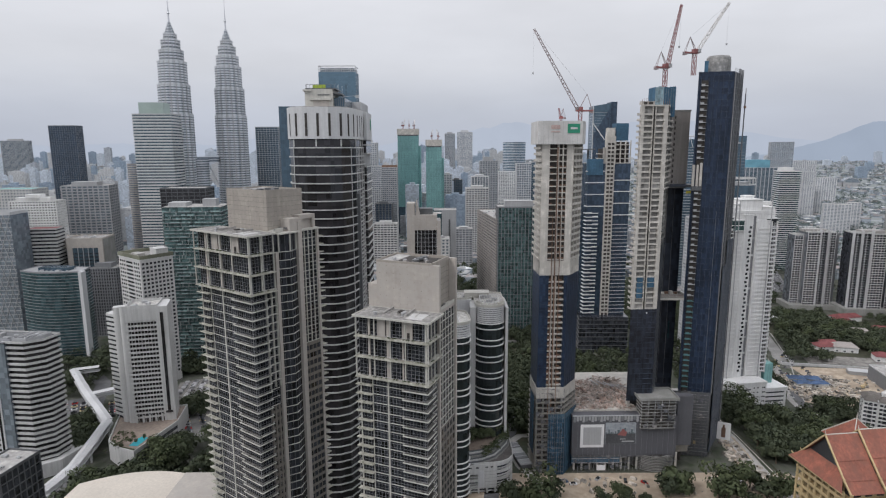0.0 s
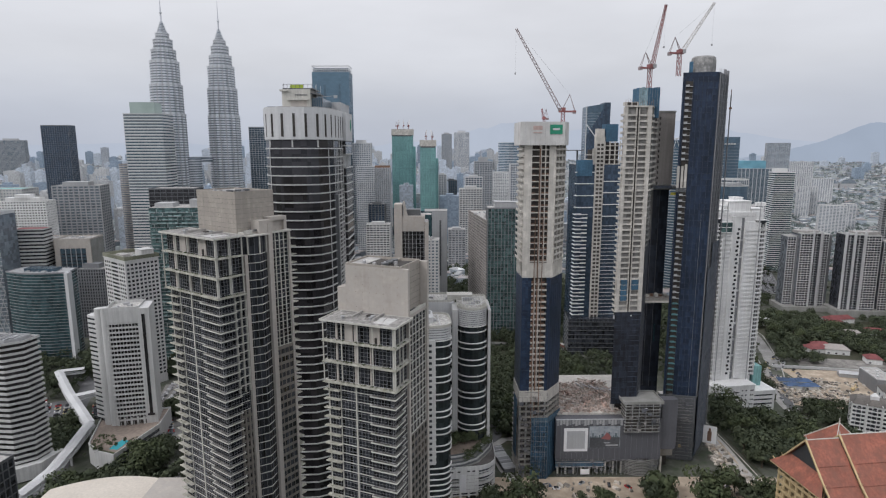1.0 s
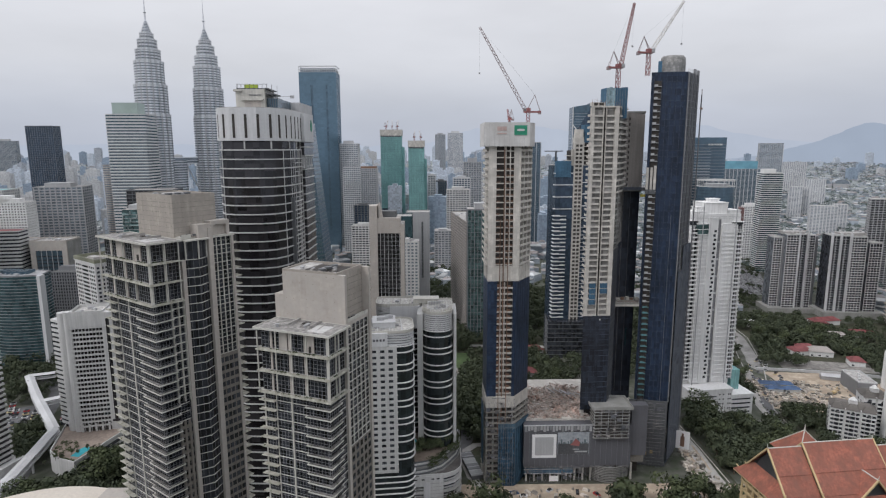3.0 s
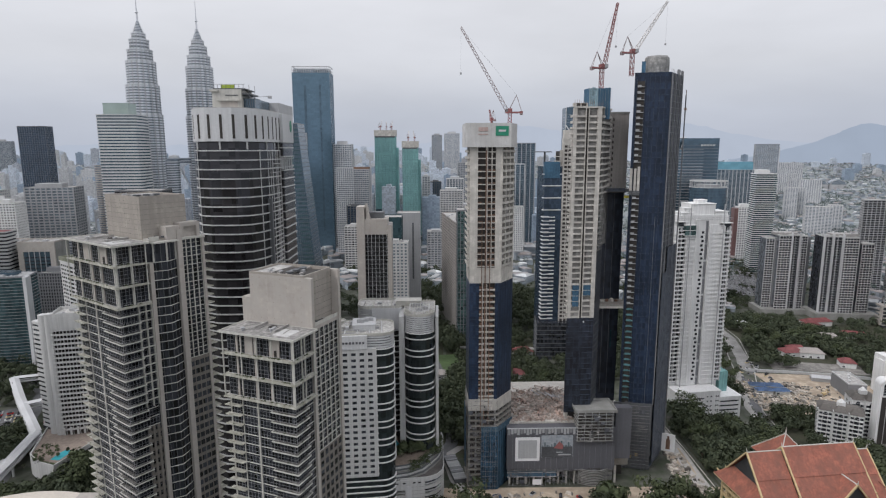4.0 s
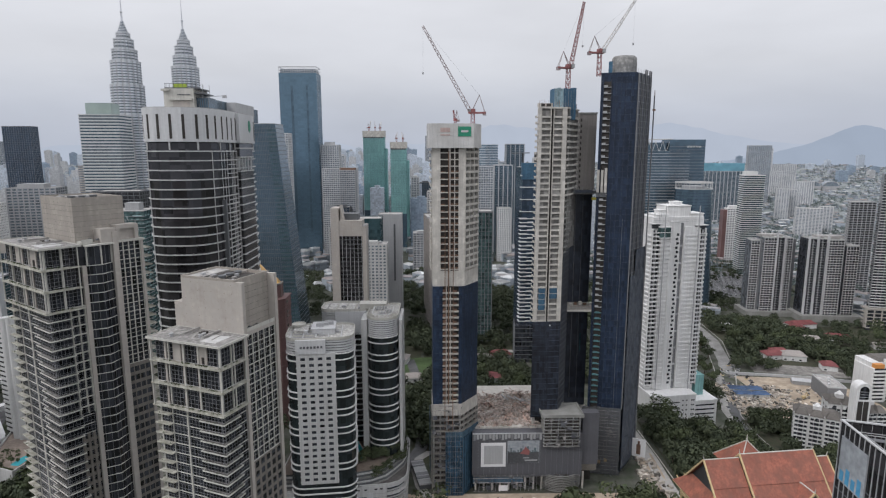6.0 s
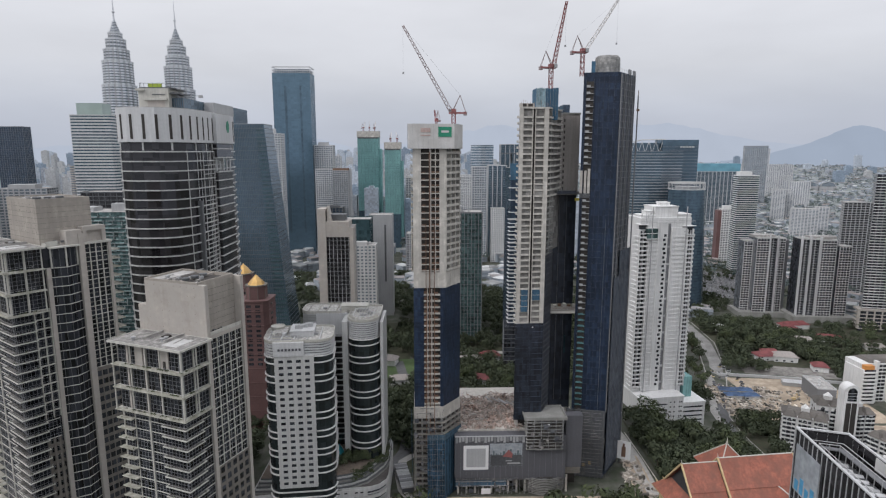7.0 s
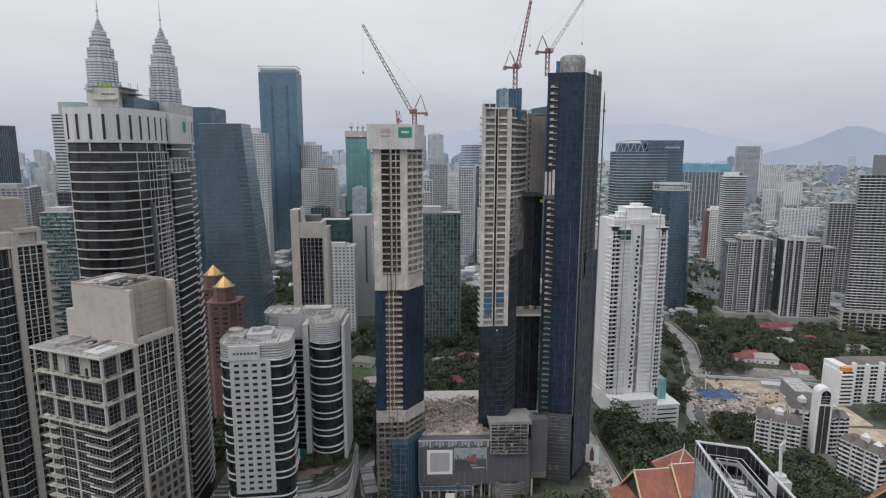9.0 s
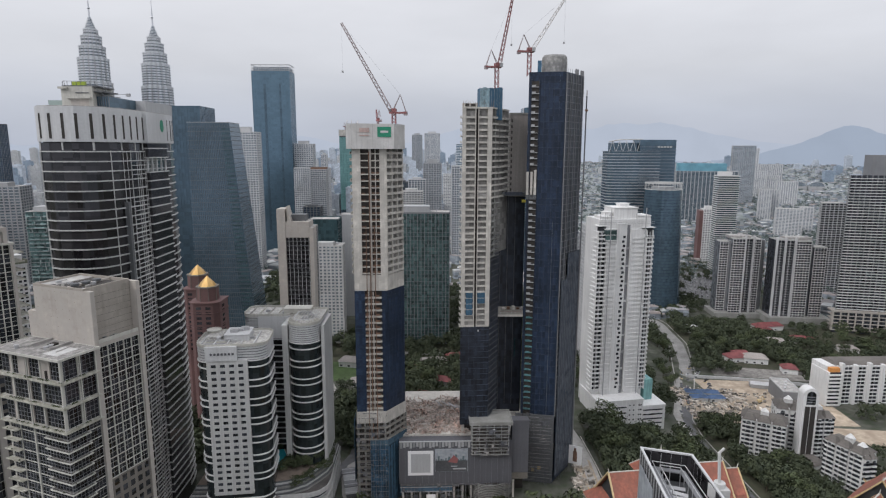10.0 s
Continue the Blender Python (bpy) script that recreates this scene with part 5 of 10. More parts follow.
def navy_tower():
    t = thing("clad_tower", 138.5, 331, 0, -11, "tall navy glass tower nearing completion", "tower", "linked towers")
    fh, w, sx, sy, H = 3.3, 20.9, 10.1, 21.3, 226
    plan = [(2.4, 0), (w, 0), (w + sx, sy), (sx, sy)]
    ang = math.degrees(math.atan2(sy, sx))
    part("navy_front", MB().prism(plan, 0, H), NAVY, t, "navy glass cladding")
    # balcony column with pale slab edges
    # Near-black strip on the face stands in for the recess's shade.
    part("balcony_recess", MB().box(3.9, 7.7, -0.12, 0.5, 40, 222), VOID, t)
    part("recess_cheek", MB().box(3.6, 3.95, -0.9, 0.3, 40, 223).box(7.6, 7.9, -0.5, 0.3, 40, 223), NAVY_DK, t)
    slab = MB().box(4.0, 7.7, -0.9, 0.4, 0, 0.3).box(4.0, 5.9, -0.9, -0.75, 0.3, 1.2).mesh("balcony_slab", GREYC)
    slab_t = MB().box(4.0, 7.7, -1.3, 0.4, 0, 0.35).box(4.2, 6.6, -1.35, -1.25, 0.35, 1.1).mesh("balcony_slab", mat("teal_sheet", (0.075, 0.17, 0.185), 0.5, var=0.5, fine=0.7))
    for i in range(54):
        z = 44 + i * fh
        if 163 < z < 177:
            continue
        part("balcony_slab", slab if z > 98 else slab_t, GREYL, t, m=pose(0, 0, z))
    part("notch_wall", MB().box(2.3, 3.6, -0.6, 0.4, 164, 176).box(4.4, 5.6, -0.5, 0.4, 164, 176).box(6.2, 7.5, -0.6, 0.4, 164, 177), CONC, t, "bare concrete notch")
    part("notch_floor", MB().box(2.3, 7.6, -0.9, 0.4, 161.5, 164), DARKC, t)
    rnd = random.Random(17)
    for i in range(56):
        z = 40 + i * fh
        a = MB().box(7.8, w, -0.07, 0.2, z, z + 0.10).box(2.5, 3.7, -0.07, 0.2, z, z + 0.1)
        part("panel_joint", a, JOINT, t)
    for a in (3.0, 10.3, 12.8, 15.4, 18.1):
        part("panel_mullion", MB().box(a, a + 0.12, -0.1, 0.2, 40, H - 1), JOINT, t)
    part("edge_trim", MB().box(16.6, 16.72, -0.2, 0.2, 40, 150), GREYD, t, "grey edge trim")
    # side flank: bare frame bays above, scaffold net below
    L = math.hypot(sx, sy)
    at = lambda z: pose(w, 0, z, 0, 0, ang)
    part("side_panel", MB().box(0.9, L - 0.3, -0.25, 0.1, 100, H - 0.5), NAVY_DK, t, "dark side bays", m=at(0))
    b = MB().box(1.0, L - 0.4, -0.5, 0.3, 0, 0.2).mesh("side_slab", GREYD)
    for i in range(56):
        part("side_slab", b, GREYC, t, m=at(40 + i * fh))
    for i, xx in enumerate((0.6, 5.2, 7.4, 12.0, 14.5, 19.0, 21.4)):
        part("side_pier", MB().box(xx, xx + (0.45 if i % 2 else 0.25), -0.6, 0.3, 40 + 7 * (i % 3), H + (3 if i > 2 else 0)), GREYD, t, m=at(0))
    part("scaffold_net", MB().box(8, L + 0.6, -1.5, -1.35, 4, 132).box(0.6, 8, -1.5, -1.35, 4, 118), mat("grey_scaffold_net", (0.030, 0.040, 0.060), 0.9, var=0.4, big=0.12, fine=1.0, streak=0.5, col2=(0.085, 0.098, 0.12)), t, "grey scaffold netting", m=at(0))
    for i in range(10):
        xx = 1.5 + i * 2.4
        part("scaffold_pole", MB().beam((xx, -1.8, 0), (xx, -1.8, 132 - 6 * (i % 3)), 0.05, 4), GREYD, t, m=at(0))
    part("hoist_mast", MB().box(L - 0.4, L + 0.1, -2.4, -1.8, 0, 216), GREYD, t, "builders' hoist mast", m=at(0))
    part("hoist_head", MB().box(L - 0.9, L + 1.0, -2.8, -1.6, 208, 209).box(L - 0.3, L + 0.0, -2.3, -2, 216, 219), RUST, t, m=at(0))
    for i in range(14):
        part("hoist_tie", MB().box(L - 2.0, L - 0.3, -2.3, -2.1, 212 - i * 15, 212.25 - i * 15), GREYD, t, m=at(0))
    # scaffolded foot
    for i in range(20):
        z = 1.5 + i * 2.0 + rnd.uniform(-0.25, 0.25)
        part("scaffold_ledger", MB().box(0.4 + rnd.uniform(0, 2), w - rnd.uniform(0, 2), -1.0, -0.9, z, z + 0.12), GREYC if i % 3 else GREYD, t)
    for i in range(11):
        xx = 0.3 + i * 2.0 + rnd.uniform(-0.4, 0.4)
        part("scaffold_pole", MB().box(xx, xx + 0.1, -1.05, -0.95, 0, 38 + rnd.uniform(0, 3)), GREYD, t)
    scaffold_mess(t, -0.5, w + 0.5, -0.9, 0, 42, 150, 6, SCAF)
    part("foot_wall", MB().box(-0.4, w + 0.3, -0.4, 0.2, 0, 41), DARKC, t, "dark sheeted foot")
    for x, z in ((3.0, 8.5), (9.5, 6.5), (13.0, 8.0), (3.2, 14.5)):
        # Amber base colour imitates lamplight in these windows; nothing glows.
        part("lit_window", MB().box(x, x + 1.6, -0.5, -0.3, z, z + 1.9), mat("amber_lit_window", (0.45, 0.32, 0.14), 0.5), t, "small window with amber light painted in")
    def oval(k, wb):
        return [(15.0 + k * (6.6 + wb * math.sin(3 * a)) * math.cos(a), 11.8 + k * 5.2 * math.sin(a)) for a in (i * math.tau / 18 for i in range(18))]
    dome = MB().prism(oval(1.0, 0.15), H, 231.6)
    for k0, k1, za, zb in ((1.0, 0.995, 231.6, 233.9), (0.995, 0.955, 233.9, 235.3), (0.955, 0.84, 235.3, 236.2), (0.84, 0.5, 236.2, 236.5)):
        dome.frustum(oval(k0, 0.15), oval(k1, 0.3), za, zb)
    part("core_top", dome, mat("patchy_core_concrete", (0.36, 0.355, 0.34), 0.95, var=0.35, big=0.25, fine=1.3, streak=0.2, cell=(1.2, 1.2, 1.5), cell_amt=0.25, col2=(0.2, 0.2, 0.195)), t, "rounded rough concrete lift core")
    for i in range(4):
        part("core_band", MB().ring(oval(1.02, 0.15), 0.3, 227.5 + i * 1.3, 227.62 + i * 1.3), GREYD, t)
    part("rear_wing", MB().box(16, 28.5, 22.2, 30, 0, 173), NAVY_DK, t, "dark netted rear wing")
    part("roof_edge", MB().ring(offset(plan, 0.06), 0.5, 225.5, 226.5), NAVY, t)
    part("blue_net", MB().box(6.4, 8.4, 6.0, 6.3, H, 233), NET_BLUE, t)
    for i in range(10):
        f = i / 9
        part("edge_post", MB().beam((w + sx * f, sy * f, H), (w + sx * f, sy * f, H + 2.4), 0.1, 4), GREYC, t)


navy_tower()


def bridges():
    t = thing("sky_bridge", 137.5, 338, 163.0, 0, "dark upper sky bridge between two towers", "bridge", "sky bridges")
    part("deck", MB().box(-9, 8, -4, 6, 0, 1.6), DARKC, t)
    part("deck_edge", MB().box(-7.5, 2.0, -4.6, -4.0, 0.6, 2.0), NAVY_DK, t)
    part("yellow_sheet", MB().box(1.6, 6.4, -4.9, -4.4, -3.4, -1.9), mat("yellow_sheeting", (0.42, 0.36, 0.05), 0.7), t, "faded yellow sheet")
    for i in range(7):
        part("deck_prop", MB().beam((-8 + i * 2.3, -3.6, 1.6), (-8 + i * 2.3 + 0.3, -3.6, 3.0 + 0.5 * (i % 3)), 0.12, 4), GREYC, t)
    t = thing("sky_bridge", 137.5, 338, 97.8, 0, "bare concrete lower sky bridge between two towers", "bridge", "sky bridges")
    part("deck", MB().box(-10.8, 7.5, -7, 8, 0, 1.0), CONC_DK, t)
    part("edge_beam", MB().box(-10.6, 7.4, -7.4, -7.0, -0.6, 0.5), CONC, t, "pale edge beam")
    for i in range(9):
        part("guard_post", MB().beam((-8.8 + i * 2.0, -6.8, 1.0), (-8.8 + i * 2.0, -6.8, 2.2), 0.07, 4), GREYC, t)
    part("guard_rail", MB().beam((-9, -6.8, 2.2), (7.3, -6.8, 2.2), 0.07, 4), RUST, t)
    for i in range(5):
        part("deck_stack", MB().box(-7 + i * 2.7, -5.4 + i * 2.7, 0.5 + i % 2, 3, 1.0, 1.9 + 0.5 * (i % 3)), RUST if i % 2 else CONC, t)
    t = thing("link_core", 137.5, 346, 0, 0, "black infill wall behind the sky bridges", "wall", kind="structure")
    part("infill", MB().box(-15, 5.4, 0, 2, 0, 163), NAVY_DK, t)
    for i in range(3):
        part("infill_rib", MB().box(-8 + i * 4, -7.8 + i * 4, -0.3, 0, 40, 163), DARKC, t)
    part("teal_sheet", MB().box(1.0, 1.8, -0.5, 0, 69, 80), GL_TEAL, t)


bridges()
crane("tower_crane", 125.0, 338, 217.5, 12, 12, 34, 79, "red luffing crane on the concrete tower")
crane("tower_crane", 142.5, 342, 226, 12, 6, 32, 57, "pale luffing crane on the navy tower", CRANE_WHITE)


R0 = rect


def site_podium():
    t = thing("site_podium", 108, 316, 0, 1, "unfinished podium with grey hoarding and banners", "podium")
    part("body", MB().box(-36, 36, 2, 60, 8, 34), CONC_DK, t)
    part("hoarding", MB().box(-34.5, 26, -4.6, 2, 10, 34), HOARD, t, "dark grey hoarding")
    part("hoarding_top", MB().box(-34.5, 4, -4.9, -4.2, 34, 34.4), GREYC, t)
    part("slanted_end", MB().box(26, 35, -3.5, 2, 15, 45), HOARD, t)
    for i in range(20):
        part("hoarding_seam", MB().box(-34.5 + i * 3.1, -34.42 + i * 3.1, -4.66, -4.5, 10, 34), GREYD, t)
    for i in range(22):
        part("picket", MB().box(-34 + i * 1.72, -32.7 + i * 1.72, -4.85, -4.6, 30.6 + 0.5 * (i % 3), 34.0), GREYC if i % 4 else GREYD, t, "pale hanging panel")
    part("banner", MB().box(-29.8, -16.2, -4.85, -4.6, 15, 29), QRW, t, "white square banner")
    part("banner_square", MB().box(-28.2, -17.8, -4.92, -4.85, 16.6, 27.4), GREYC, t, "plain grey printed square")
    pic = part("picture_banner", MB().box(-15.4, 2.2, -4.85, -4.6, 17, 30), mat("photo_banner", (0.25, 0.28, 0.31), 0.6, var=0.35, big=0.2, fine=0.8, col2=(0.36, 0.38, 0.40)), t, "printed picture banner")
    part("printed_foot", MB().box(-15.2, 2.0, -4.9, -4.85, 17.1, 23.4), mat("dark_photo_print", (0.06, 0.063, 0.068), 0.6, var=0.4, fine=1.0), pic, "dark printed lower half")
    sky_rnd, sil = random.Random(3), MB()
    for k in range(13):
        x = -15 + k * 1.3
        sil.box(x, x + sky_rnd.uniform(0.4, 1.3), -4.9, -4.85, 23.4, 24.2 + sky_rnd.uniform(0, 3.0) * (k % 3 > 0))
    part("printed_skyline", sil, mat("grey_photo_print", (0.09, 0.12, 0.13), 0.6, var=0.4, fine=1.0), pic, "dark printed skyline")
    part("printed_shape", MB().poly([(-8.6, -4.93, 22.6), (-3.4, -4.93, 21.8), (-3.0, -4.93, 24.2), (-5.4, -4.93, 26.6), (-6.6, -4.93, 24.8)]), CRANE_RED, pic, "red printed shape")
    part("printed_bar", MB().box(-6.8, -3.4, -4.94, -4.9, 19.8, 20.3).box(-5.8, 1.2, -4.94, -4.9, 18.2, 19.0), GREYC, pic, "pale printed bars")
    teeth = MB()
    for k in range(28):
        teeth.box(-5 + k * 1.1, -4.35 + k * 1.1, -4.6, -4.4, 9.0 + 0.02 * k, 10.05)
    part("hoarding_teeth", teeth, HOARD, t, "ragged lower edge of the hoarding", kind="stuff")
    for i in range(9):
        part("car_park_slab", MB().box(4, 24, -6.4, 3, 27 + i * 1.9, 27.25 + i * 1.9), WEATHER, t)
    part("car_park_core", MB().box(4.6, 23.4, -5.6, 3, 27, 43.5), VOID, t)
    part("site_lamp", MB().box(15.2, 16.4, -6.6, -6.3, 40.5, 41.5), QRW, t, "small white lit sign")
    for i in range(6):
        part("car_park_fin", MB().box(4.2 + i * 3.9, 4.4 + i * 3.9, -6.3, -6.1, 27, 44), GREYC, t)
    part("upper_deck", MB().box(3, 26, -6, 10, 43.5, 44.3), WEATHER, t, "stained concrete deck")
    part("deck_kerb", MB().ring(rect(3, 26, -6, 10), 0.4, 44.3, 45.2), WEATHER, t)
    for i in range(14):
        part("entry_column", MB().box(-33 + i * 4.6, -32 + i * 4.6, -3, -2, 0, 10), CONC, t)
    part("entry_back", MB().box(-34, 34, 6, 8, 0, 10), VOID, t)
    scaffold_mess(t, -34, 26, -4.8, 0, 10, 150, 9, SCAF)
    scaffold_mess(t, 4, 24, -6.5, 27, 44, 90, 14, SCAF)
    # Near-black drum painted as the shade inside the ramp.
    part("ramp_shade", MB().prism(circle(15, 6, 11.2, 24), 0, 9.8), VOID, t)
    for i in range(10):
        part("curved_ramp", MB().ring(circle(15, 6, 13, 28), 0.5, 0.4 + i * 0.98, 0.75 + i * 0.98), WEATHER, t)
    part("glazed_band", MB().box(-34, -6, -3.3, -2.6, 4.6, 9.6), NET_BLUE, t, "dark blue glazed band")
    part("glazed_band_line", MB().box(-34, -6, -3.5, -3.3, 7.0, 7.4).box(-34, -6, -3.5, -3.3, 4.4, 4.8), GREYL, t)
    part("sign_board", MB().box(-20, -15, -6.2, -6.0, 1.4, 4.6), QRW, t, "small white site board")
    part("entry_beam", MB().box(-34, 26, -4.2, -3.4, 8.4, 10), DARKC, t)
    for i in range(26):
        part("entry_scaffold", MB().beam((-33 + i * 2.3, -4.4, 0), (-33 + i * 2.3 + (0.6 if i % 3 else -0.5), -4.4, 10), 0.08, 4), GREYC, t)
    part("rear_deck", MB().box(-36, 36, 2, 60, 34, 35), CONC, t, "raw roof deck")
    rnd = random.Random(8)
    heap = mat("site_debris", (0.23, 0.155, 0.125), 0.9, var=0.5, big=0.10, fine=1.2, cell=(1.3, 1.3, 1.3), cell_amt=0.85, col2=(0.48, 0.44, 0.40))
    b = MB()
    lift = lambda x, y: 35.0 + 5.0 * max(0.0, noise.noise((x * 0.09, y * 0.09, 2.0))) + 1.6 * max(0.0, noise.noise((x * 0.3, y * 0.3, 5.0)))
    for i in range(700):
        x, y = rnd.uniform(-33, 6), rnd.uniform(3, 44)
        l, a = rnd.uniform(0.8, 6), rnd.uniform(0, 6.3)
        z = lift(x, y) + rnd.uniform(0, 1.0)
        b.beam((x, y, z), (x + l * math.cos(a), y + l * math.sin(a), z + rnd.uniform(-0.8, 2.4)), rnd.uniform(0.08, 0.35), 4)
    for i in range(520):
        x, y, q, a = rnd.uniform(-33, 6), rnd.uniform(3, 44), rnd.uniform(0.5, 1.9), rnd.uniform(0, 3)
        z = lift(x, y)
        pts = [(x + u * math.cos(a) - v * math.sin(a), y + u * math.sin(a) + v * math.cos(a)) for u, v in R0(-q, q, -q * 0.6, q * 0.6)]
        b.frustum(pts, [(u + rnd.uniform(-0.5, 0.5), v + rnd.uniform(-0.5, 0.5)) for u, v in offset(pts, -0.25 * q)], 34.8, z + rnd.uniform(0.1, 0.9))
    part("stacked_timber", b, heap, t, "heaps of formwork and building rubble", kind="stuff")
    for k in range(6):
        x = -14 + k * 2.6 + (k * 7) % 3
        part("tarpaulin", MB().beam((x, 36 - k * 1.5, 39.3), (x + 3.5 + k % 3, 30 - k * 1.2, 38.4 + 0.4 * (k % 2)), 0.35, 5), GREYC, t, "rolled grey tarpaulin on the rubble")
    for i in range(10):
        part("roof_upstand", MB().box(0, 6 + i % 3 * 2, 0, 0.35, 0, 1.2 + 0.3 * (i % 4)), CONC, t, m=pose(-30 + i * 3.0, 8 + (i * 7) % 30, 35, 0, 0, i * 37))


site_podium()


# ---- white balcony tower with podium ----
def white_tower():
    t = thing("apartment_tower", 226, 424, -12, 8, "white apartment tower with ribbed balconies on a podium", "apartment tower")
    H = 152
    part("core", MB().box(-19, 19, 0, 24, 12, H), WHITE, t)
    part("podium", MB().box(-19.5, 14.5, -13, 20, -6, 24), WHITE, t, "white car-park podium")
    part("podium_wing", MB().box(14.5, 33, -11, 18, -6, 18), WHITE, t)
    part("podium_cap", MB().box(-20, 15, -13.4, 20, 23.4, 24.4).box(15, 33.4, -11.4, 18, 17.4, 18.4), WHITE, t)
    part("glass_side_box", MB().box(20.5, 27, -2, 14, 18.4, 34), NET_GREEN, t, "teal netted scaffold box")
    for i in range(5):
        part("podium_slot", MB().box(-6, 2, -13.1, -12, 1.5 + i * 4.2, 2.4 + i * 4.2).box(-16, -11, -13.1, -12, 1.5 + i * 4.2, 2.4 + i * 4.2).box(16, 31, -11.1, -10, 0.5 + i * 3.4, 1.5 + i * 3.4), GL_DARK, t)
    pw = MB().box(-0.5, 0.5, -13.15, -12, 0, 1.0).mesh("podium_window", GL_DARK)
    for x in (-18, -8.5, 4.5, 7.5, 11.5, 13.0):
        for k in range(6):
            part("podium_window", pw, GL_DARK, t, m=pose(x, 0, 1.5 + k * 3.6))
    fh = 3.15
    sl = MB().box(-20.8, -6.5, -2.2, 8, 0, 0.35).box(-20.8, -6.7, -2.2, -2.0, 0.35, 1.15).box(-21.8, -20.6, -1.4, 4, 0, 1.2).mesh("balcony_slab", WHITE)
    slr = MB().box(4.0, 20.6, -1.6, 14, 0, 0.35).box(4.2, 20.6, -1.6, -1.4, 0.35, 1.15).box(20.4, 22.0, -0.6, 6, 0, 1.2).mesh("balcony_slab", WHITE)
    for i in range(36):
        part("balcony_slab", sl, WHITE, t, m=pose(0, 0, 28 + i * fh))
        part("balcony_slab", slr, WHITE, t, m=pose(0, 0, 28 + i * fh))
    for a, b in ((-20.2, -18.0), (-17.0, -14.4), (16.2, 18.0), (18.8, 20.3)):
        # Dark glass boxes stand in for the shade in the balcony openings.
        part("window_column", MB().box(a, b, -0.35, 0.2, 27, H - 9), GL_DARK, t, "dark column painted as shaded balcony openings")
    for x in (-17.5, 18.4):
        part("balcony_divider", MB().box(x - 0.12, x + 0.12, -2.1 if x < 0 else -1.5, 0.2, 27, H - 9), GREYL, t)
    for x in (-20.6, -13.9, -6.6, 4.1, 15.8, 20.2):
        part("fin", MB().box(x - 0.35, x + 0.35, -2.4 if x < 0 else -1.8, 4, 27, H - 8), WHITE, t)
    for x0, x1, y0, y1, z0, z1 in ((-8, 9.5, 2, 18, H - 4, H + 7.5), (-17, -8, 1, 14, H - 6, H + 1.5), (9.5, 19, 1, 14, H - 5, H + 2), (-2, 5, 6, 12, H + 7.5, H + 10), (-14, -9, 3, 10, H + 1.5, H + 4.5)):
        part("penthouse_block", MB().box(x0, x1, y0, y1, z0, z1).box(x0 - 0.4, x1 + 0.4, y0 - 0.4, y1 + 0.4, z1, z1 + 0.5), WHITE, t)
    part("green_window", MB().box(-15.5, -7.5, -2.9, 0, H - 14, H - 7), GL_GREEN, t)
    part("green_window_frame", MB().box(-15.8, -7.2, -3.0, 0, H - 7, H - 6.2).box(-15.8, -7.2, -3.0, 0, H - 10.7, H - 10.3).box(-15.8, -7.2, -3.0, 0, H - 14.6, H - 14), WHITE, t)
    part("blank_wall", MB().box(-13.6, -6.8, -1.75, 0.2, 25, H - 7), WHITE, t, "blank white wall between the balcony columns")
    part("blank_wall", MB().box(4.4, 15.5, -1.15, 0.2, 25, H - 7), WHITE, t, "blank white wall between the balcony columns")
    for k in range(3):
        part("roof_rail", MB().box(-21 + k * 14.4, -8 + k * 14.4, -2.3, -2.15, H - 3.0, H - 2.8).box(-21 + k * 14.4, -8 + k * 14.4, -2.3, -2.15, H - 1.9, H - 1.7), GREYC, t, "grey roof guard rail")
    for k in range(9):
        part("recess_box", MB().box(1.4, 3.2, -0.9, 0, 0, 1.3), GREYL if k % 2 else GREYC, t, m=pose(0, 0, 30 + k * 12.6))
    part("centre_recess", MB().box(1.0, 3.6, -0.3, 1, 24, H - 4), GREYD, t, "grey recessed strip")
    part("centre_wall", MB().box(-6.4, 1.0, -1.2, 1, 24, H - 3), WHITE, t)
    stair = MB().box(-0.9, 0.9, -1.35, 0.2, 0, 1.7).mesh("stair_window", GL_DARK)
    for i in range(36):
        part("stair_window", stair, GL_DARK, t, m=pose(-1.6 + (i % 2) * 0.7, 0, 28.6 + i * 3.15))
    rr = random.Random(31)
    for i in range(14):
        x, y, hh = rr.uniform(-19, 19), rr.uniform(-1, 10), rr.uniform(2, 5)
        part("roof_frame_post", MB().beam((x, y, H - 6), (x + rr.uniform(-0.6, 0.6), y, H + hh), 0.14, 4), GREYC, t)
    for x0, x1, z in ((-21, -14, H - 4.5), (12, 21.5, H - 6), (14, 21, H - 12), (-21, -16, H - 11)):
        part("terrace_roof", MB().box(x0, x1, -2.4, 5, z, z + 0.35), WHITE, t)
        part("terrace_void", MB().box(x0 + 0.6, x1 - 0.6, -0.5, 0.3, z - 3.2, z - 0.4), GL_DARK, t)
    for x in (-12.0, 13.6):
        part("hoist_mast", MB().box(x - 0.25, x + 0.25, -3.2, -2.7, 20, H + 8), GREYC, t, "grey facade hoist mast")
    for k in range(9):
        part("mast_tie", MB().box(13.4, 13.8, -2.8, -1.1, 30 + k * 14, 30.3 + k * 14), GREYC, t)
    clutter(t, rect(-14, 14, 2, 20), H + 0.1)
    return t


white_tower()

R = rect
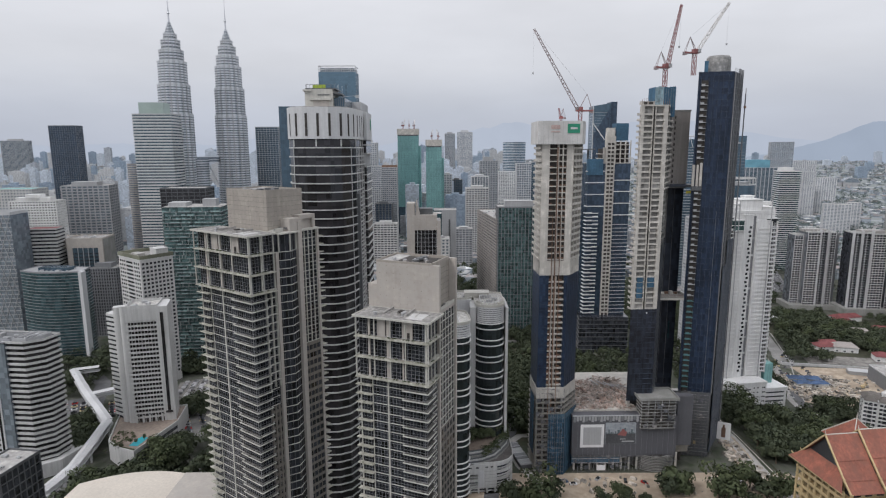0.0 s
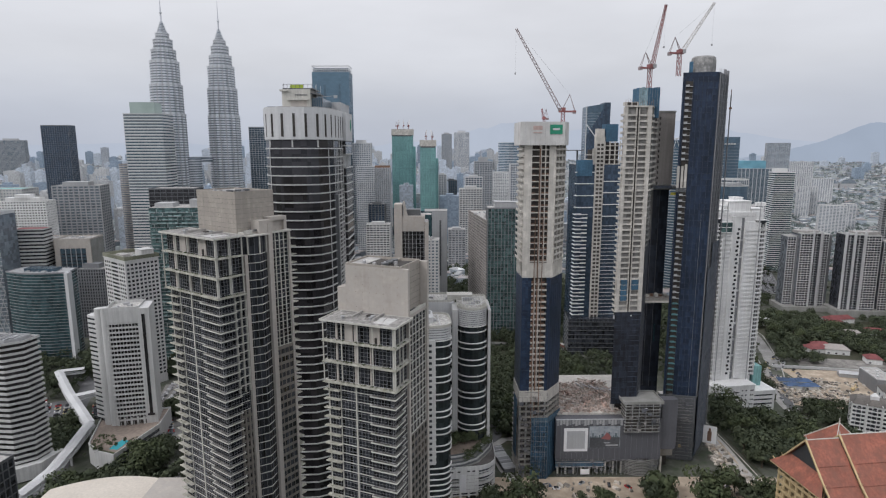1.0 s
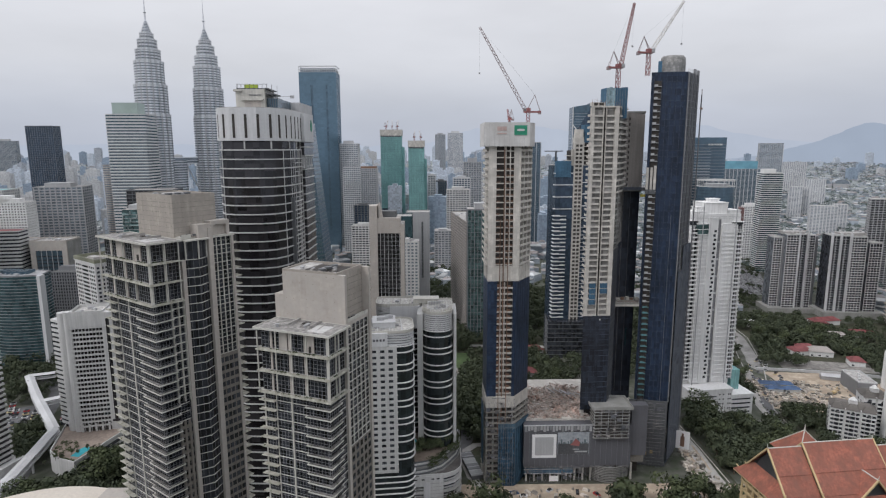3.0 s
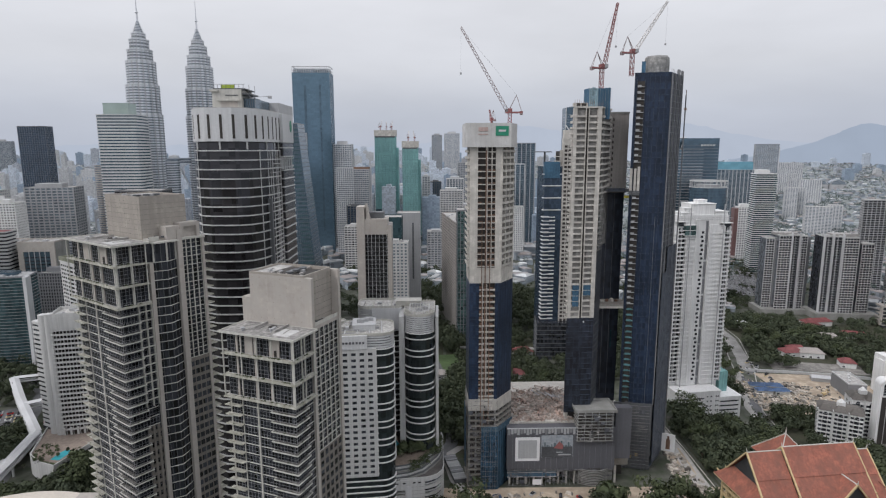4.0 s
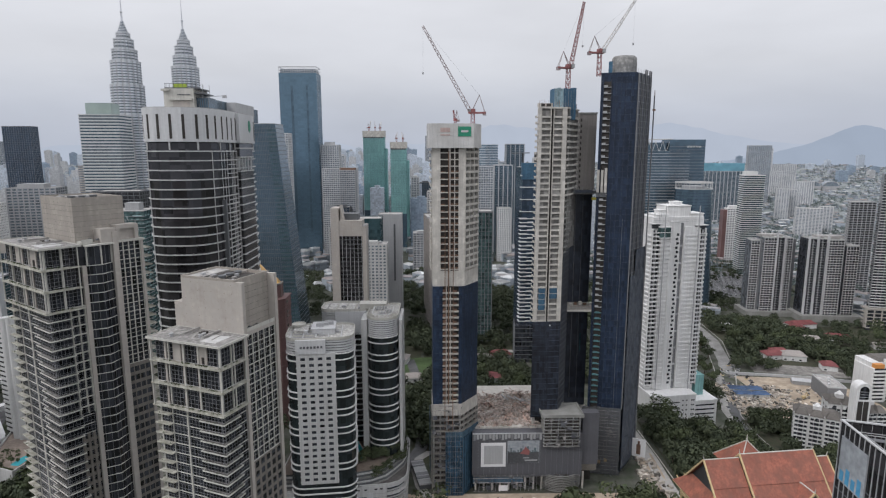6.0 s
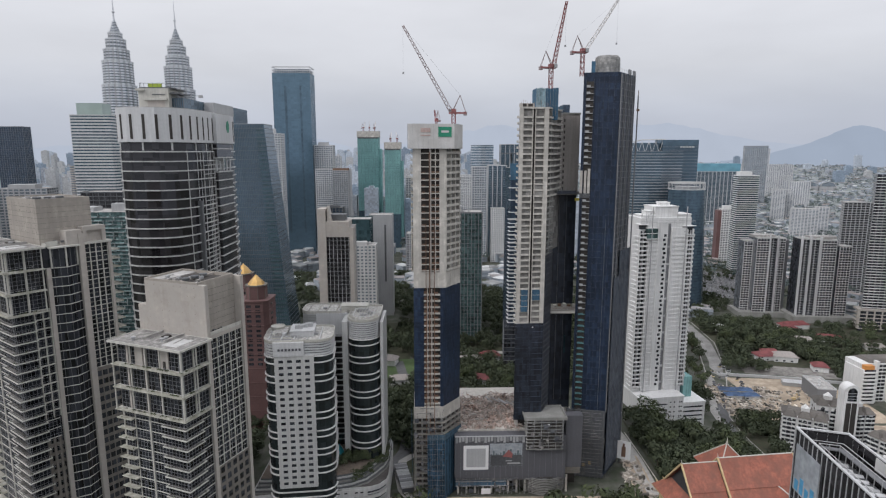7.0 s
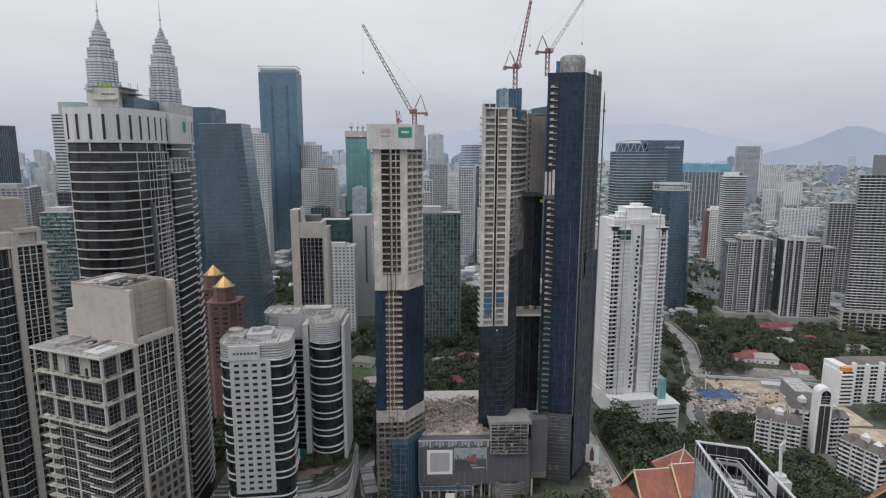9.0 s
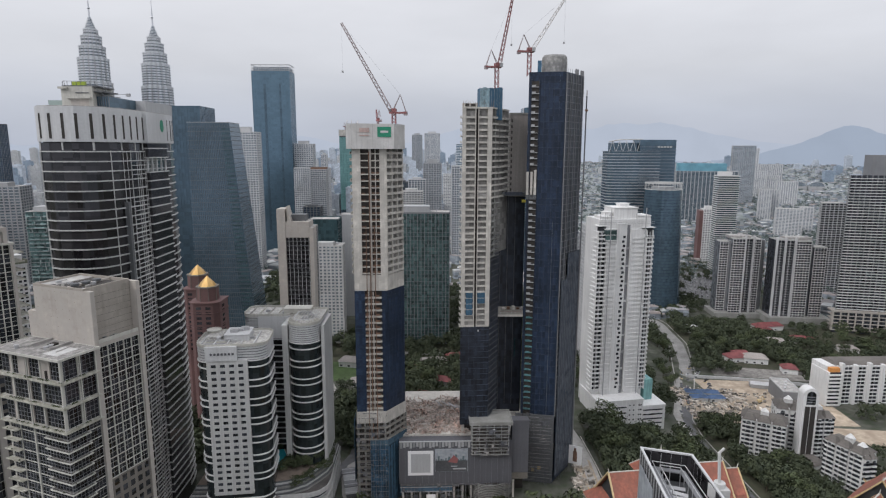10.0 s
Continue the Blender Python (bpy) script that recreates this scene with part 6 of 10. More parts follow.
# ---- left group ----
tower("office_slab", "dark grey office slab with glass faces", -702, 1100, R(-25, 25, 0, 22), -11, 229, DARKC, INKBLUE, 4.0, 0.45, 4, 0.3, 0.2, 0, False, pier_mat=GREYD)
tower("office_tower", "white office tower with horizontal window strips", -424, 870, R(-27, 27, 0, 40), -10, 236, WHITE2, GL_SLATE, 4.3, 2.3, 0, 0, 0.6, 3, False, rooms=((-19, 16, 4, 30, 17, mat("pale_green_glass", (0.36, 0.44, 0.41), 0.3, var=0.1)),))
tower("office_block", "grey office block with projecting boxed windows", -535, 876, R(-32, 32, 0, 40), -11, 132, GREYC, GL_FAR, 4.2, 1.5, 7.5, 1.6, 0.9, 12, False, rooms=((-20, 15, 6, 30, 6),))
tower("office_tower", "brown curved tower with fine window bands", -500, 950, circle(0, 12, 13, 20), -11, 162, BROWNF, GL_FAR, 3.6, 1.8, 0, 0, 0.4, 0, False)
tower("apartment_block", "white serviced-apartment block with stepped roof", -535, 760, R(-28, 28, 0, 26), -11, 119, WHITE, GL_DARK, 3.4, 1.7, 3.4, 1.5, 0.4, 8, False, rooms=((-22, 20, 4, 18, 5), (-10, 8, 4, 18, 9)))
tower("mall_block", "pale block with green metal roof", -590, 800, R(-30, 26, 0, 40), -11, 132, WHITE2, GL_FAR, 4.0, 2.0, 4, 2, 0.3, 6, False, roof=NET_GREEN)


def grid_block():
    t = thing("office_block", -243.7, 458.7, -11, 52, "white block with small square windows and weathered mossy roof", "office block")
    w, d, h = 27, 38, 109
    part("body", MB().box(0, w, 0, d, 0, h), WHITE2, t, "off-white walls")
    row, row2 = MB(), MB()
    for k in range(30):
        z = h - 4.6 - k * 3.3
        for x in range(8):
            row.box(1.2 + x * 3.2, 3.1 + x * 3.2, -0.12, 0.2, z, z + 1.75)
        for y in (-16, -12.5, -9, 9, 12.5, 16):
            row2.box(y - 0.95, y + 0.95, -0.12, 0.2, z, z + 1.75)
        row2.box(-5.5, 5.5, -0.12, 0.2, z, z + 1.6)
    part("front_window_field", row, GL_DARK, t, "rows of small dark windows", kind="stuff")
    part("side_window_field", row2, GL_DARK, t, "rows of small dark windows", kind="stuff", m=pose(0, 19, 0, 0, 0, -90))
    moss = mat("olive_roof_rim", (0.16, 0.165, 0.12), 0.9, var=0.3)
    part("roof_band", MB().ring(offset(R(0, w, 0, d), 0.5), 1.1, h, h + 3.2), moss, t, "mossy roof rim")
    part("roof_line", MB().ring(offset(R(0, w, 0, d), 0.6), 0.6, h - 0.5, h + 0.3), WHITE2, t)
    part("roof_deck", MB().box(0.6, w - 0.6, 0.6, d - 0.6, h, h + 0.4), ROOF_WORN, t)
    part("roof_room", MB().box(15, 25, 3, 14, h, h + 6.5).box(14.6, 25.4, 2.6, 14.4, h + 6.5, h + 6.9), WHITE2, t)
    part("roof_room", MB().box(6, 12, 16, 28, h, h + 2.6), ROOFCON, t)
    clutter(t, R(3, w - 3, 4, d - 4), h + 0.4)


grid_block()


def framed_block(x, y, w, z1, rz, label):
    """Beige concrete frame round a recessed dark glass face."""
    t = thing("office_block", x, y, -11, rz, label, "office block", "framed blocks")
    h = z1 + 11
    part("body", MB().box(0, w, 1.4, 30, 0, h), WEATHER, t, "beige concrete walls")
    part("frame", MB().box(0, w * 0.14, 0, 2, 0, h).box(w * 0.86, w, 0, 2, 0, h).box(w * 0.14, w * 0.86, 0, 2, h - 9, h), BEIGE, t, "beige concrete frame")
    part("glass_face", MB().box(w * 0.14, w * 0.86, 1.1, 1.5, 0, h - 9), GL_SLATE, t)
    for k in range(int((h - 12) / 3.7)):
        part("glass_line", MB().box(w * 0.14, w * 0.86, 0.8, 1.2, 2 + k * 3.7, 3.2 + k * 3.7), GL_DARK, t)
    for q in range(1, 5):
        part("glass_mullion", MB().box(w * (0.14 + 0.144 * q) - 0.3, w * (0.14 + 0.144 * q) + 0.3, 0.5, 1.2, 0, h - 9), GREYC, t)
    part("roof_rim", MB().ring(R(0, w, 0, 30), 0.6, h, h + 1.5), BEIGE, t)
    part("roof_deck", MB().box(0.6, w - 0.6, 1, 29.4, h, h + 0.3), ROOF_WORN, t)
    clutter(t, R(3, w - 3, 4, 26), h + 0.3)


framed_block(-433, 622, 38, 90, -6, "beige framed office block with recessed glass")
framed_block(-398, 608, 36, 92, 6, "beige framed office block with dark glass face")
tower("office_block", "grey-blue block with small square windows", -360, 600, [(-16, 0), (15, 0), (24, 24), (-4, 24)], -11, 62, GREYD, GL_DARK, 3.3, 1.2, 2.6, 1.1, 0.3, 4, False, rooms=((-8, 8, 6, 18, 5),))


def diagrid_tower():
    t = thing("lattice_tower", -470, 560, -11, 6, "glass tower wrapped in white diagonal lattice", "tower")
    w, h = 48, 134
    part("glazing", MB().box(0, w, 0, 30, 0, h), GL_FAR, t, "grey-blue glazing")
    m = 10
    for k in range(-14, 8):
        for sgn in (1, -1):
            # one lattice line, clipped to the face
            za, zb = k * m * 1.9, k * m * 1.9 + w * 3.2
            f0, f1 = max(0.0, -za / (zb - za)), min(1.0, (h - za) / (zb - za))
            if f1 - f0 < 0.05:
                continue
            xa, xb = w * f0, w * f1
            if sgn < 0:
                xa, xb = w - xa, w - xb
            part("lattice_line", MB().beam((xa, -0.4, za + (zb - za) * f0), (xb, -0.4, za + (zb - za) * f1), 0.32, 4), GREYC, t)
    lines = MB()
    for k in range(32):
        lines.box(0, w, -0.15, 0.2, k * 4.2, k * 4.2 + 0.9)
    part("floor_lines", lines, GREYC, t, "grey floor lines", kind="stuff")
    part("roof_rim", MB().ring(R(0, w, 0, 30), 0.5, h, h + 3), GREYL, t)


diagrid_tower()
tower("apartment_block", "stacked white terrace block with red roof", -418, 600, R(-14, 14, 0, 20), -11, 104, WHITE2, GL_DARK, 3.6, 1.9, 0, 0, 1.0, 10, False, roof=RED_PAINT)


def teal_office():
    pts = [(-30, 6)] + [(-30 + 60 * i / 12, 6 - 8 * math.sin(math.pi * i / 12)) for i in range(1, 12)] + [(30, 4), (24, 26), (-30, 28)]
    t = tower("office_building", "curved teal glass office building with pale end wall", -365, 524, pts, -13, 74, GREYD, GL_TEAL, 2.9, 0.42, 0, 0, 0.3, -4, True, roof=GREYC, rooms=((-14, 14, 8, 20, 3, GL_SLATE),))
    part("end_wall", MB().prism([(29.5, 1), (33, 0.5), (32, 8), (27, 10)], 0, 88), GREYL, t, "pale rendered end wall")
    for k in range(1, 12):
        x = -30 + 5 * k
        y = 6 - 8 * math.sin(math.pi * k / 12)
        part("roof_rib", MB().beam((x, y, 87.4), (x * 0.8, 22, 89.5), 0.22, 4), GREYC, t)


teal_office()


def pool_hotel():
    t = tower("hotel", "pale concrete hotel with boxed window bays", -190, 366, R(-15.4, 2.2, 0, 18), -6, 84, WHITE2, GL_BLACK, 2.9, 1.15, 1.96, 0.2, 0.8, 14, True, parapet=2.2, ground_h=15, roof=PALEROOF)
    part("round_stair", MB().prism(circle(-17.4, 2.2, 2.6, 16), 6, 92), WHITE2, t, "round white stair shaft")
    part("round_stair", MB().prism(circle(-21.6, 5.2, 2.9, 16), 6, 91), WHITE2, t, "round white stair shaft")
    part("left_wing", MB().prism([(-31, 14), (-23, 7), (-18, 12), (-27, 22)], 0, 84), GL_DARK, t)
    me = MB().prism(offset([(-31, 14), (-23, 7), (-18, 12), (-27, 22)], 0.5), 0, 1.7).mesh("wing_band", WHITE2)
    for i in range(23):
        part("wing_band", me, WHITE2, t, m=pose(0, 0, 14 + i * 3.15))
    part("head_band", MB().box(-15.8, 2.1, -1.0, 3, 82, 90), WHITE2, t)
    part("end_wall", MB().prism([(2.2, -1.1), (9.2, -1.1), (8.0, 18), (2.2, 18)], 0, 91), WHITE2, t, "white blank end wall")
    part("end_slot", MB().box(4.6, 6.5, -1.3, 0.6, 19, 87).prism([(3.4, -1.9), (7.7, -1.9), (6.5, -1.1), (4.6, -1.1)], 17.8, 19.2), GL_BLACK, t, "dark vertical glass slot with flared foot")
    for k in range(5):
        part("stilt", MB().box(-15.2 + k * 3.9, -14.2 + k * 3.9, -1.3, 0, 12, 17), WHITE2, t)
    # Near-black sheet behind the stilts paints the open storey's shade.
    part("stilt_shade", MB().box(-15.4, 2.0, -0.4, 0, 12, 16.6), VOID, t, "near-black sheet painted as an open storey's shade")
    pod = [(-26, -24), (-17, -36), (-7, -43), (11, -6), (13, 20), (-30, 20)]
    part("terrace_paving", MB().prism(offset(pod, -0.6), 12, 12.1), mat("brown_terrace", (0.22, 0.18, 0.15), 0.9, var=0.3, fine=0.6), t, "brown paved terrace")
    tr_rnd, gb = random.Random(12), MB()
    for k in range(34):
        leaf_blob(gb, tr_rnd, (tr_rnd.uniform(-24, -12), tr_rnd.uniform(-32, -12), 12.6), tr_rnd.uniform(0.6, 1.6), 24, 0.35)
    for k in range(26):
        f = tr_rnd.random()
        leaf_blob(gb, tr_rnd, (-17 + 10 * f, -35 - 6 * f, 12.8), tr_rnd.uniform(0.5, 1.1), 20, 0.3)
    part("terrace_planting", gb, LEAF2, t, "planted beds round the pool", kind="stuff")
    part("podium", MB().prism(pod, 0, 12), WHITE2, t, "white podium with pool terrace")
    part("podium_slot", MB().prism([(-6.0, -42.2), (10.8, -7), (9.8, -6), (-7, -41)], 4.4, 6.4).prism([(-6.0, -42.2), (10.8, -7), (9.8, -6), (-7, -41)], 8.4, 10.4), GL_DARK, t)
    part("pool", MB().prism([(-12, -33), (-7, -35), (-3, -25), (-7, -22), (-10, -26)], 12, 12.25), POOL, t, "turquoise hotel pool")
    part("terrace_rim", MB().ring(pod, 0.5, 12, 13.2), WHITE2, t)
    return t


pool_hotel()


def striped_office():
    pts = [(-30, 0), (2, 0), (9, 7), (10, 17), (-30, 19)]
    t = tower("office_building", "white office building with deep sun bands and dark open roof", -248, 325, pts, -10, 74, WHITE2, GL_BLACK, 3.3, 1.3, 0, 0, 0.9, -6, True, roof=DARKC)
    part("stair_tower", MB().box(-19, -15.5, -2.2, 4, 0, 88), GREYL, t, "pale stair tower")
    part("stair_slot", MB().box(-17.9, -16.6, -2.4, -2.1, 4, 86), GL_BLACK, t)
    part("glazed_shaft", MB().prism([(-15.5, -1.8), (-9, -1.8), (-9, 3), (-15.5, 3)], 0, 84), GL_FAR, t, "glazed lift shaft")
    part("shaft_roof", MB().poly([(-22, -2.6, 88), (-8.6, -2.6, 84.6), (-8.6, 4, 84.6), (-22, 4, 88)]).poly([(-22, 4, 87.6), (-8.6, 4, 84.2), (-8.6, -2.6, 84.2), (-22, -2.6, 87.6)]), GREYD, t, "sloping dark shaft roof")
    part("roof_well", MB().ring([(-7, 2), (2, 2), (7, 8), (7.5, 15.5), (-7, 16)], 0.5, 84, 86.4), GREYC, t, "grey screen round the roof well")
    for i in range(6):
        part("roof_beam", MB().box(-6.5 + i * 2.3, -6.1 + i * 2.3, 3 + (i > 3) * 3, 15, 86.2, 86.6), GREYL if i % 2 else GREYC, t)
    for i in range(3):
        part("roof_unit", MB().box(-4 + i * 3.4, -1.8 + i * 3.4, 8, 12, 84.4, 85.8), GREYD, t)
        part("roof_unit", MB().box(-28 + i * 3, -26 + i * 3, 5 + i * 2, 9 + i * 2, 84.4, 86.4), GREYC, t)
    part("base_ring", MB().prism(offset(pts, 5), 0, 9), WHITE2, t)


striped_office()


def residence_block():
    """Green glass residence: every floor has its own run of balconies and screens."""
    t = thing("residence_block", -228, 526, -11, 4, "green glass residence with irregular balconies", "tower")
    w, d, h, fh = 26, 30, 145, 3.3
    part("glazing", MB().box(-w, w, 0, d, 0, h), GL_GREEN, t, "green glazing")
    slabs, glass, screens = MB(), MB(), MB()
    rnd = random.Random(31)
    for i in range(int(h / fh)):
        z = 2 + i * fh
        x = -w
        while x < w - 1:
            l = min(rnd.choice((2.6, 3.9, 5.2, 7.8)), w - x)
            k = rnd.random()
            if k < 0.62:
                o = rnd.choice((0.9, 1.4, 1.9))
                slabs.box(x, x + l, -o, 0.2, z, z + 0.3)
                glass.box(x + 0.1, x + l - 0.1, -o, -o + 0.12, z + 0.3, z + 1.35)
            if k > 0.72:
                screens.box(x, x + 0.3 + rnd.random() * 0.6, -0.6, 0.2, z + 0.3, z + fh)
            x += l
        slabs.box(-w, w, -0.35, 0.2, z, z + 0.25).box(w - 0.2, w + 0.6, -0.3, d, z, z + 0.3)
        y = 1.0
        while y < d - 3:
            if rnd.random() < 0.5:
                glass.box(w + 0.5, w + 1.3, y, y + 4, z + 0.2, z + 1.4)
            y += 4.5
    part("balcony_slabs", slabs, GREYC, t, "grey balcony slabs", kind="stuff")
    part("balcony_glass", glass, mat("pale_green_balustrade", (0.19, 0.27, 0.265), 0.25, var=0.3, cell=(2.6, 2.6, 3.3), cell_amt=0.5), t, "pale green glass balustrades", kind="stuff")
    part("screens", screens, mat("grey_green_screen", (0.26, 0.31, 0.305), 0.5, var=0.3, cell=(2.6, 2.6, 3.3), cell_amt=0.3), t, "pale upright screens", kind="stuff")
    part("roof_deck", MB().box(-w, w, 0, d, h, h + 0.4), ROOFCON, t)
    part("plant_room", MB().box(-22, -6, 4, 20, h + 0.4, h + 4), GREYC, t)
    part("plant_room", MB().box(8, 20, 6, 16, h + 0.4, h + 7), GREYC, t)


residence_block()
tower("office_block", "dark office block with flat roof", -285, 640, R(-24, 24, 0, 30), -8, 143, DARKC, GL_BLACK, 4, 0.8, 6, 0.5, 0.3, 4, False)
tower("corner_building", "dark framed glass corner building", -200, 236, R(-14, 2, 0, 22), -8, 42, DARKC, GL_DARK, 4.2, 0.5, 3.2, 0.45, 0.35, -8, True)


def mall_roof():
    t = thing("mall", -125, 212, 0, 0, "low shopping mall with broad curved cream roof", "mall")
    b = MB()
    n = 18
    prof = [(-36 + 64 * i / n, 39 + 4.0 * math.sin(math.pi * (i + 3) / (n + 6))) for i in range(n + 1)]
    for y0, y1 in ((-30, 27),):
        k = len(b.v)
        for x, z in prof:
            yo = 0.006 * (x + 4) ** 2
            b.v += [(x, y0, z), (x, y1 - yo, z), (x, y1 - yo, z - 1.4), (x, y0, z - 1.4)]
        for i in range(n):
            for j in range(4):
                b.f.append((k + 4 * i + j, k + 4 * i + 4 + j, k + 4 * i + 4 + (j + 1) % 4, k + 4 * i + (j + 1) % 4))
    part("curved_roof", b, mat("cream_roof_sheet", (0.56, 0.51, 0.44), 0.6, var=0.07, streak=0.1), t, "smooth cream curved roof")
    part("wall", MB().box(-32, 26, -30, 24, 0, 40), BEIGE, t)
    part("flat_roof", MB().box(10, 44, -6, 24, 30, 44), BEIGE, t, "raised flat cream roof")


mall_roof()

# ---- centre and behind ----
tower("glass_tower", "tall slate-blue glass tower with sloped edge", -150, 612, R(-18, 15, 0, 40), 0, 228, GL_SLATE, GL_SLATE, 4.0, 0.35, 3, 0.25, 0.15, 0, False, parapet=0.6)


def sloped_tower():
    t = thing("glass_tower", -120, 590, 0, 0, "blue glass tower with sloping side", "office tower")
    lo, hi = R(-22, 38, 0, 40), R(-22, 18, 6, 36)
    part("glazing", MB().frustum(lo, hi, 0, 212), GL_SLATE, t, "slate-blue curtain wall")
    lines = MB()
    for i in range(50):
        f = i / 50
        o = [(a[0] + (b[0] - a[0]) * f, a[1] + (b[1] - a[1]) * f) for a, b in zip(lo, hi)]
        lines.ring(offset(o, 0.12), 0.5, 212 * f, 212 * f + 0.4)
    part("floor_lines", lines, DARKC, t, "dark floor lines", kind="stuff")
    fins = MB()
    for i in range(1, 26):
        f = i / 26
        fins.beam((lo[0][0] + (lo[1][0] - lo[0][0]) * f, lo[0][1] - 0.1, 0), (hi[0][0] + (hi[1][0] - hi[0][0]) * f, hi[0][1] - 0.1, 212), 0.16, 4)
    part("glazing_fins", fins, DARKC, t, "close upright glazing fins", kind="stuff")
    # green-tinted balcony panels up the sloping edge
    ledge = MB()
    for i in range(52):
        f = (i + 0.3) / 53
        xe = lo[1][0] + (hi[1][0] - lo[1][0]) * f
        yf = lo[0][1] + (hi[0][1] - lo[0][1]) * f
        ledge.box(xe - 13 + 5 * f, xe - 1.0, yf - 0.5, yf + 0.6, 212 * f, 212 * f + 1.5)
    part("sky_terraces", ledge, GL_TEAL, t, "teal glazed terraces up the sloping edge", kind="stuff")
    part("roof_deck", MB().prism(offset(hi, 0.2), 212, 212.5), GREYC, t)


sloped_tower()


def glass_highrise():
    t = tower("glass_tower", "very tall blue glass tower with open steel crown", -190, 1088, R(-33, 33, 0, 38), 0, 322, GL_BLUE, GL_BLUE, 4.2, 0.5, 5.5, 0.5, 0.25, 0, False, parapet=0)
    for x0, x1 in ((-13, -9), (14, 17)):
        # Projecting darker strips imitate the shade of two upright recesses.
        part("shadow_slot", MB().box(x0, x1, -0.6, 1, 40, 300), GL_SLATE, t, "darker glass strip painted as a shaded recess")
    for i in range(17):
        part("crown_post", MB().box(-33 + i * 4.1, -32.4 + i * 4.1, -0.3, 0.3, 322, 333), GREYL, t)
    part("crown_rail", MB().ring(R(-33, 33, 0, 38), 0.6, 331.5, 333).ring(R(-33, 33, 0, 38), 0.6, 326, 326.8), GREYL, t)
    part("crown_glass", MB().box(-31, 31, 3, 34, 322, 329), GL_FAR, t)


glass_highrise()
tower("apartment_tower", "grey apartment tower with pale frame", -183, 900, R(-18, 18, 0, 24), 0, 211, GREYL, GL_FAR, 3.5, 1.2, 4, 1.0, 0.3, 0, False, rooms=((-12, 8, 4, 16, 8),))
tower("unfinished_tower", "far concrete tower under construction", -140, 1100, R(-16, 17, 0, 24), 0, 196, GREYL, GL_FAR, 3.5, 1.3, 4, 1.0, 0.3, 0, False, rooms=((-10, 8, 4, 16, 6),))
tower("apartment_slab", "broad white apartment slab with orange roof band", -99, 1000, R(-36, 20, 0, 24), 0, 156, GREYL, GL_FAR, 3.2, 1.3, 3.4, 0.7, 0.35, 0, False)
tower("apartment_slab", "grey slab with rusty top floor", -98, 960, R(-2, 22, 0, 20), 0, 155, GREYC, GL_FAR, 3.2, 1.3, 3.4, 0.7, 0.35, 0, False, rooms=((-2, 22, 0, 18, 4, RUST),))


def netted(x, y, w, d, h, label):
    t = thing("netted_tower", x, y, 0, 0, label, "tower", "green netted towers")
    part("net", MB().prism(R(-w / 2, w / 2, 0, d), 40, h - 12), NET_GREEN, t, "green safety netting")
    for i in range(int((h - 60) / 14)):
        part("net_fold", MB().box(-w / 2 - 0.3, w / 2 + 0.3, -0.3, d, 52 + i * 14, 53.2 + i * 14), NET_GREEN, t)
    part("glazed_base", MB().box(-w / 2, w / 2, 0, d, 0, 40), GL_SLATE, t)
    part("top_floor", MB().box(-w / 2 - 1, w / 2 + 1, -1, d, h - 12, h), CONC, t, "bare concrete top storey")
    # Dark band painted as the shadow under the top storey.
    part("top_shadow", MB().box(-w / 2 + 1, w / 2 - 1, -0.6, d, h - 14.5, h - 12), DARKC, t)
    seams = MB()
    for i in range(int((h - 58) / 3.6)):
        seams.box(-w / 2 - 0.15, w / 2 + 0.15, -0.15, 0.4, 42 + i * 3.6, 42.35 + i * 3.6)
    for i in range(7):
        seams.box(-w / 2 + i * w / 6 - 0.2, -w / 2 + i * w / 6 + 0.2, -0.3, 0.4, 40, h - 12)
    part("net_seams", seams, mat("net_seam_rope", (0.13, 0.25, 0.25), 0.9, var=0.3), t, "darker lashed net seams", kind="stuff")
    part("blue_net_foot", MB().box(-w / 2 - 0.4, w / 2 + 0.4, -0.5, d, 40, 66), GL_SLATE, t, "glazed lower floors")
    part("side_net", MB().box(w / 2, w / 2 + 5, 6, d, 20, h - 35), NET_GREEN, t)
    return t


netted(-72, 1220, 42, 34, 226, "concrete tower wrapped in green safety netting")
netted(-18, 1150, 30, 28, 203, "smaller tower wrapped in green safety netting")
for cx, cy, cz, yw in ((-82, 1230, 226, 60), (-70, 1232, 226, 95), (-60, 1236, 226, 75), (-22, 1160, 203, 80), (-10, 1165, 203, 110)):
    crane("tower_crane", cx, cy, cz, 6, yw, 14, 65, "distant pale luffing crane on a netted tower", CRANE_WHITE)


def beige_slim():
    t = tower("office_tower", "slim beige tower with dark window strips", -15, 482, R(-13, 12, 0, 20), 0, 126, DARKC, GL_BLACK, 3.6, 0.5, 3.1, 0.24, 0.2, 0, True, parapet=0, pier_mat=GREYL)
    part("beige_spine", MB().box(-15.5, -9, -1.4, 14, 0, 141), BEIGE, t, "beige stone spine")
    part("beige_cap", MB().box(-9, 9.4, -1.0, 16, 118.5, 131), BEIGE, t)
    part("spine_fin", MB().frustum(R(-8, -4.5, 0, 10), R(-8, -7.5, 0, 10), 131, 143), BEIGE, t)
    part("right_pier", MB().box(9.5, 12.6, -0.8, 12, 0, 126), BEIGE, t)
    part("top_mass", MB().box(-6, 6, 5, 15, 131, 136), DARKC, t)


beige_slim()
tower("apartment_tower", "slim white apartment tower with balconies", -9.4, 575, R(-15, 15, 0, 16), 0, 96, WHITE2, GL_FAR, 3.1, 1.5, 3.8, 1.6, 0.4, 0, True, rooms=((-9, 6, 3, 12, 3),))
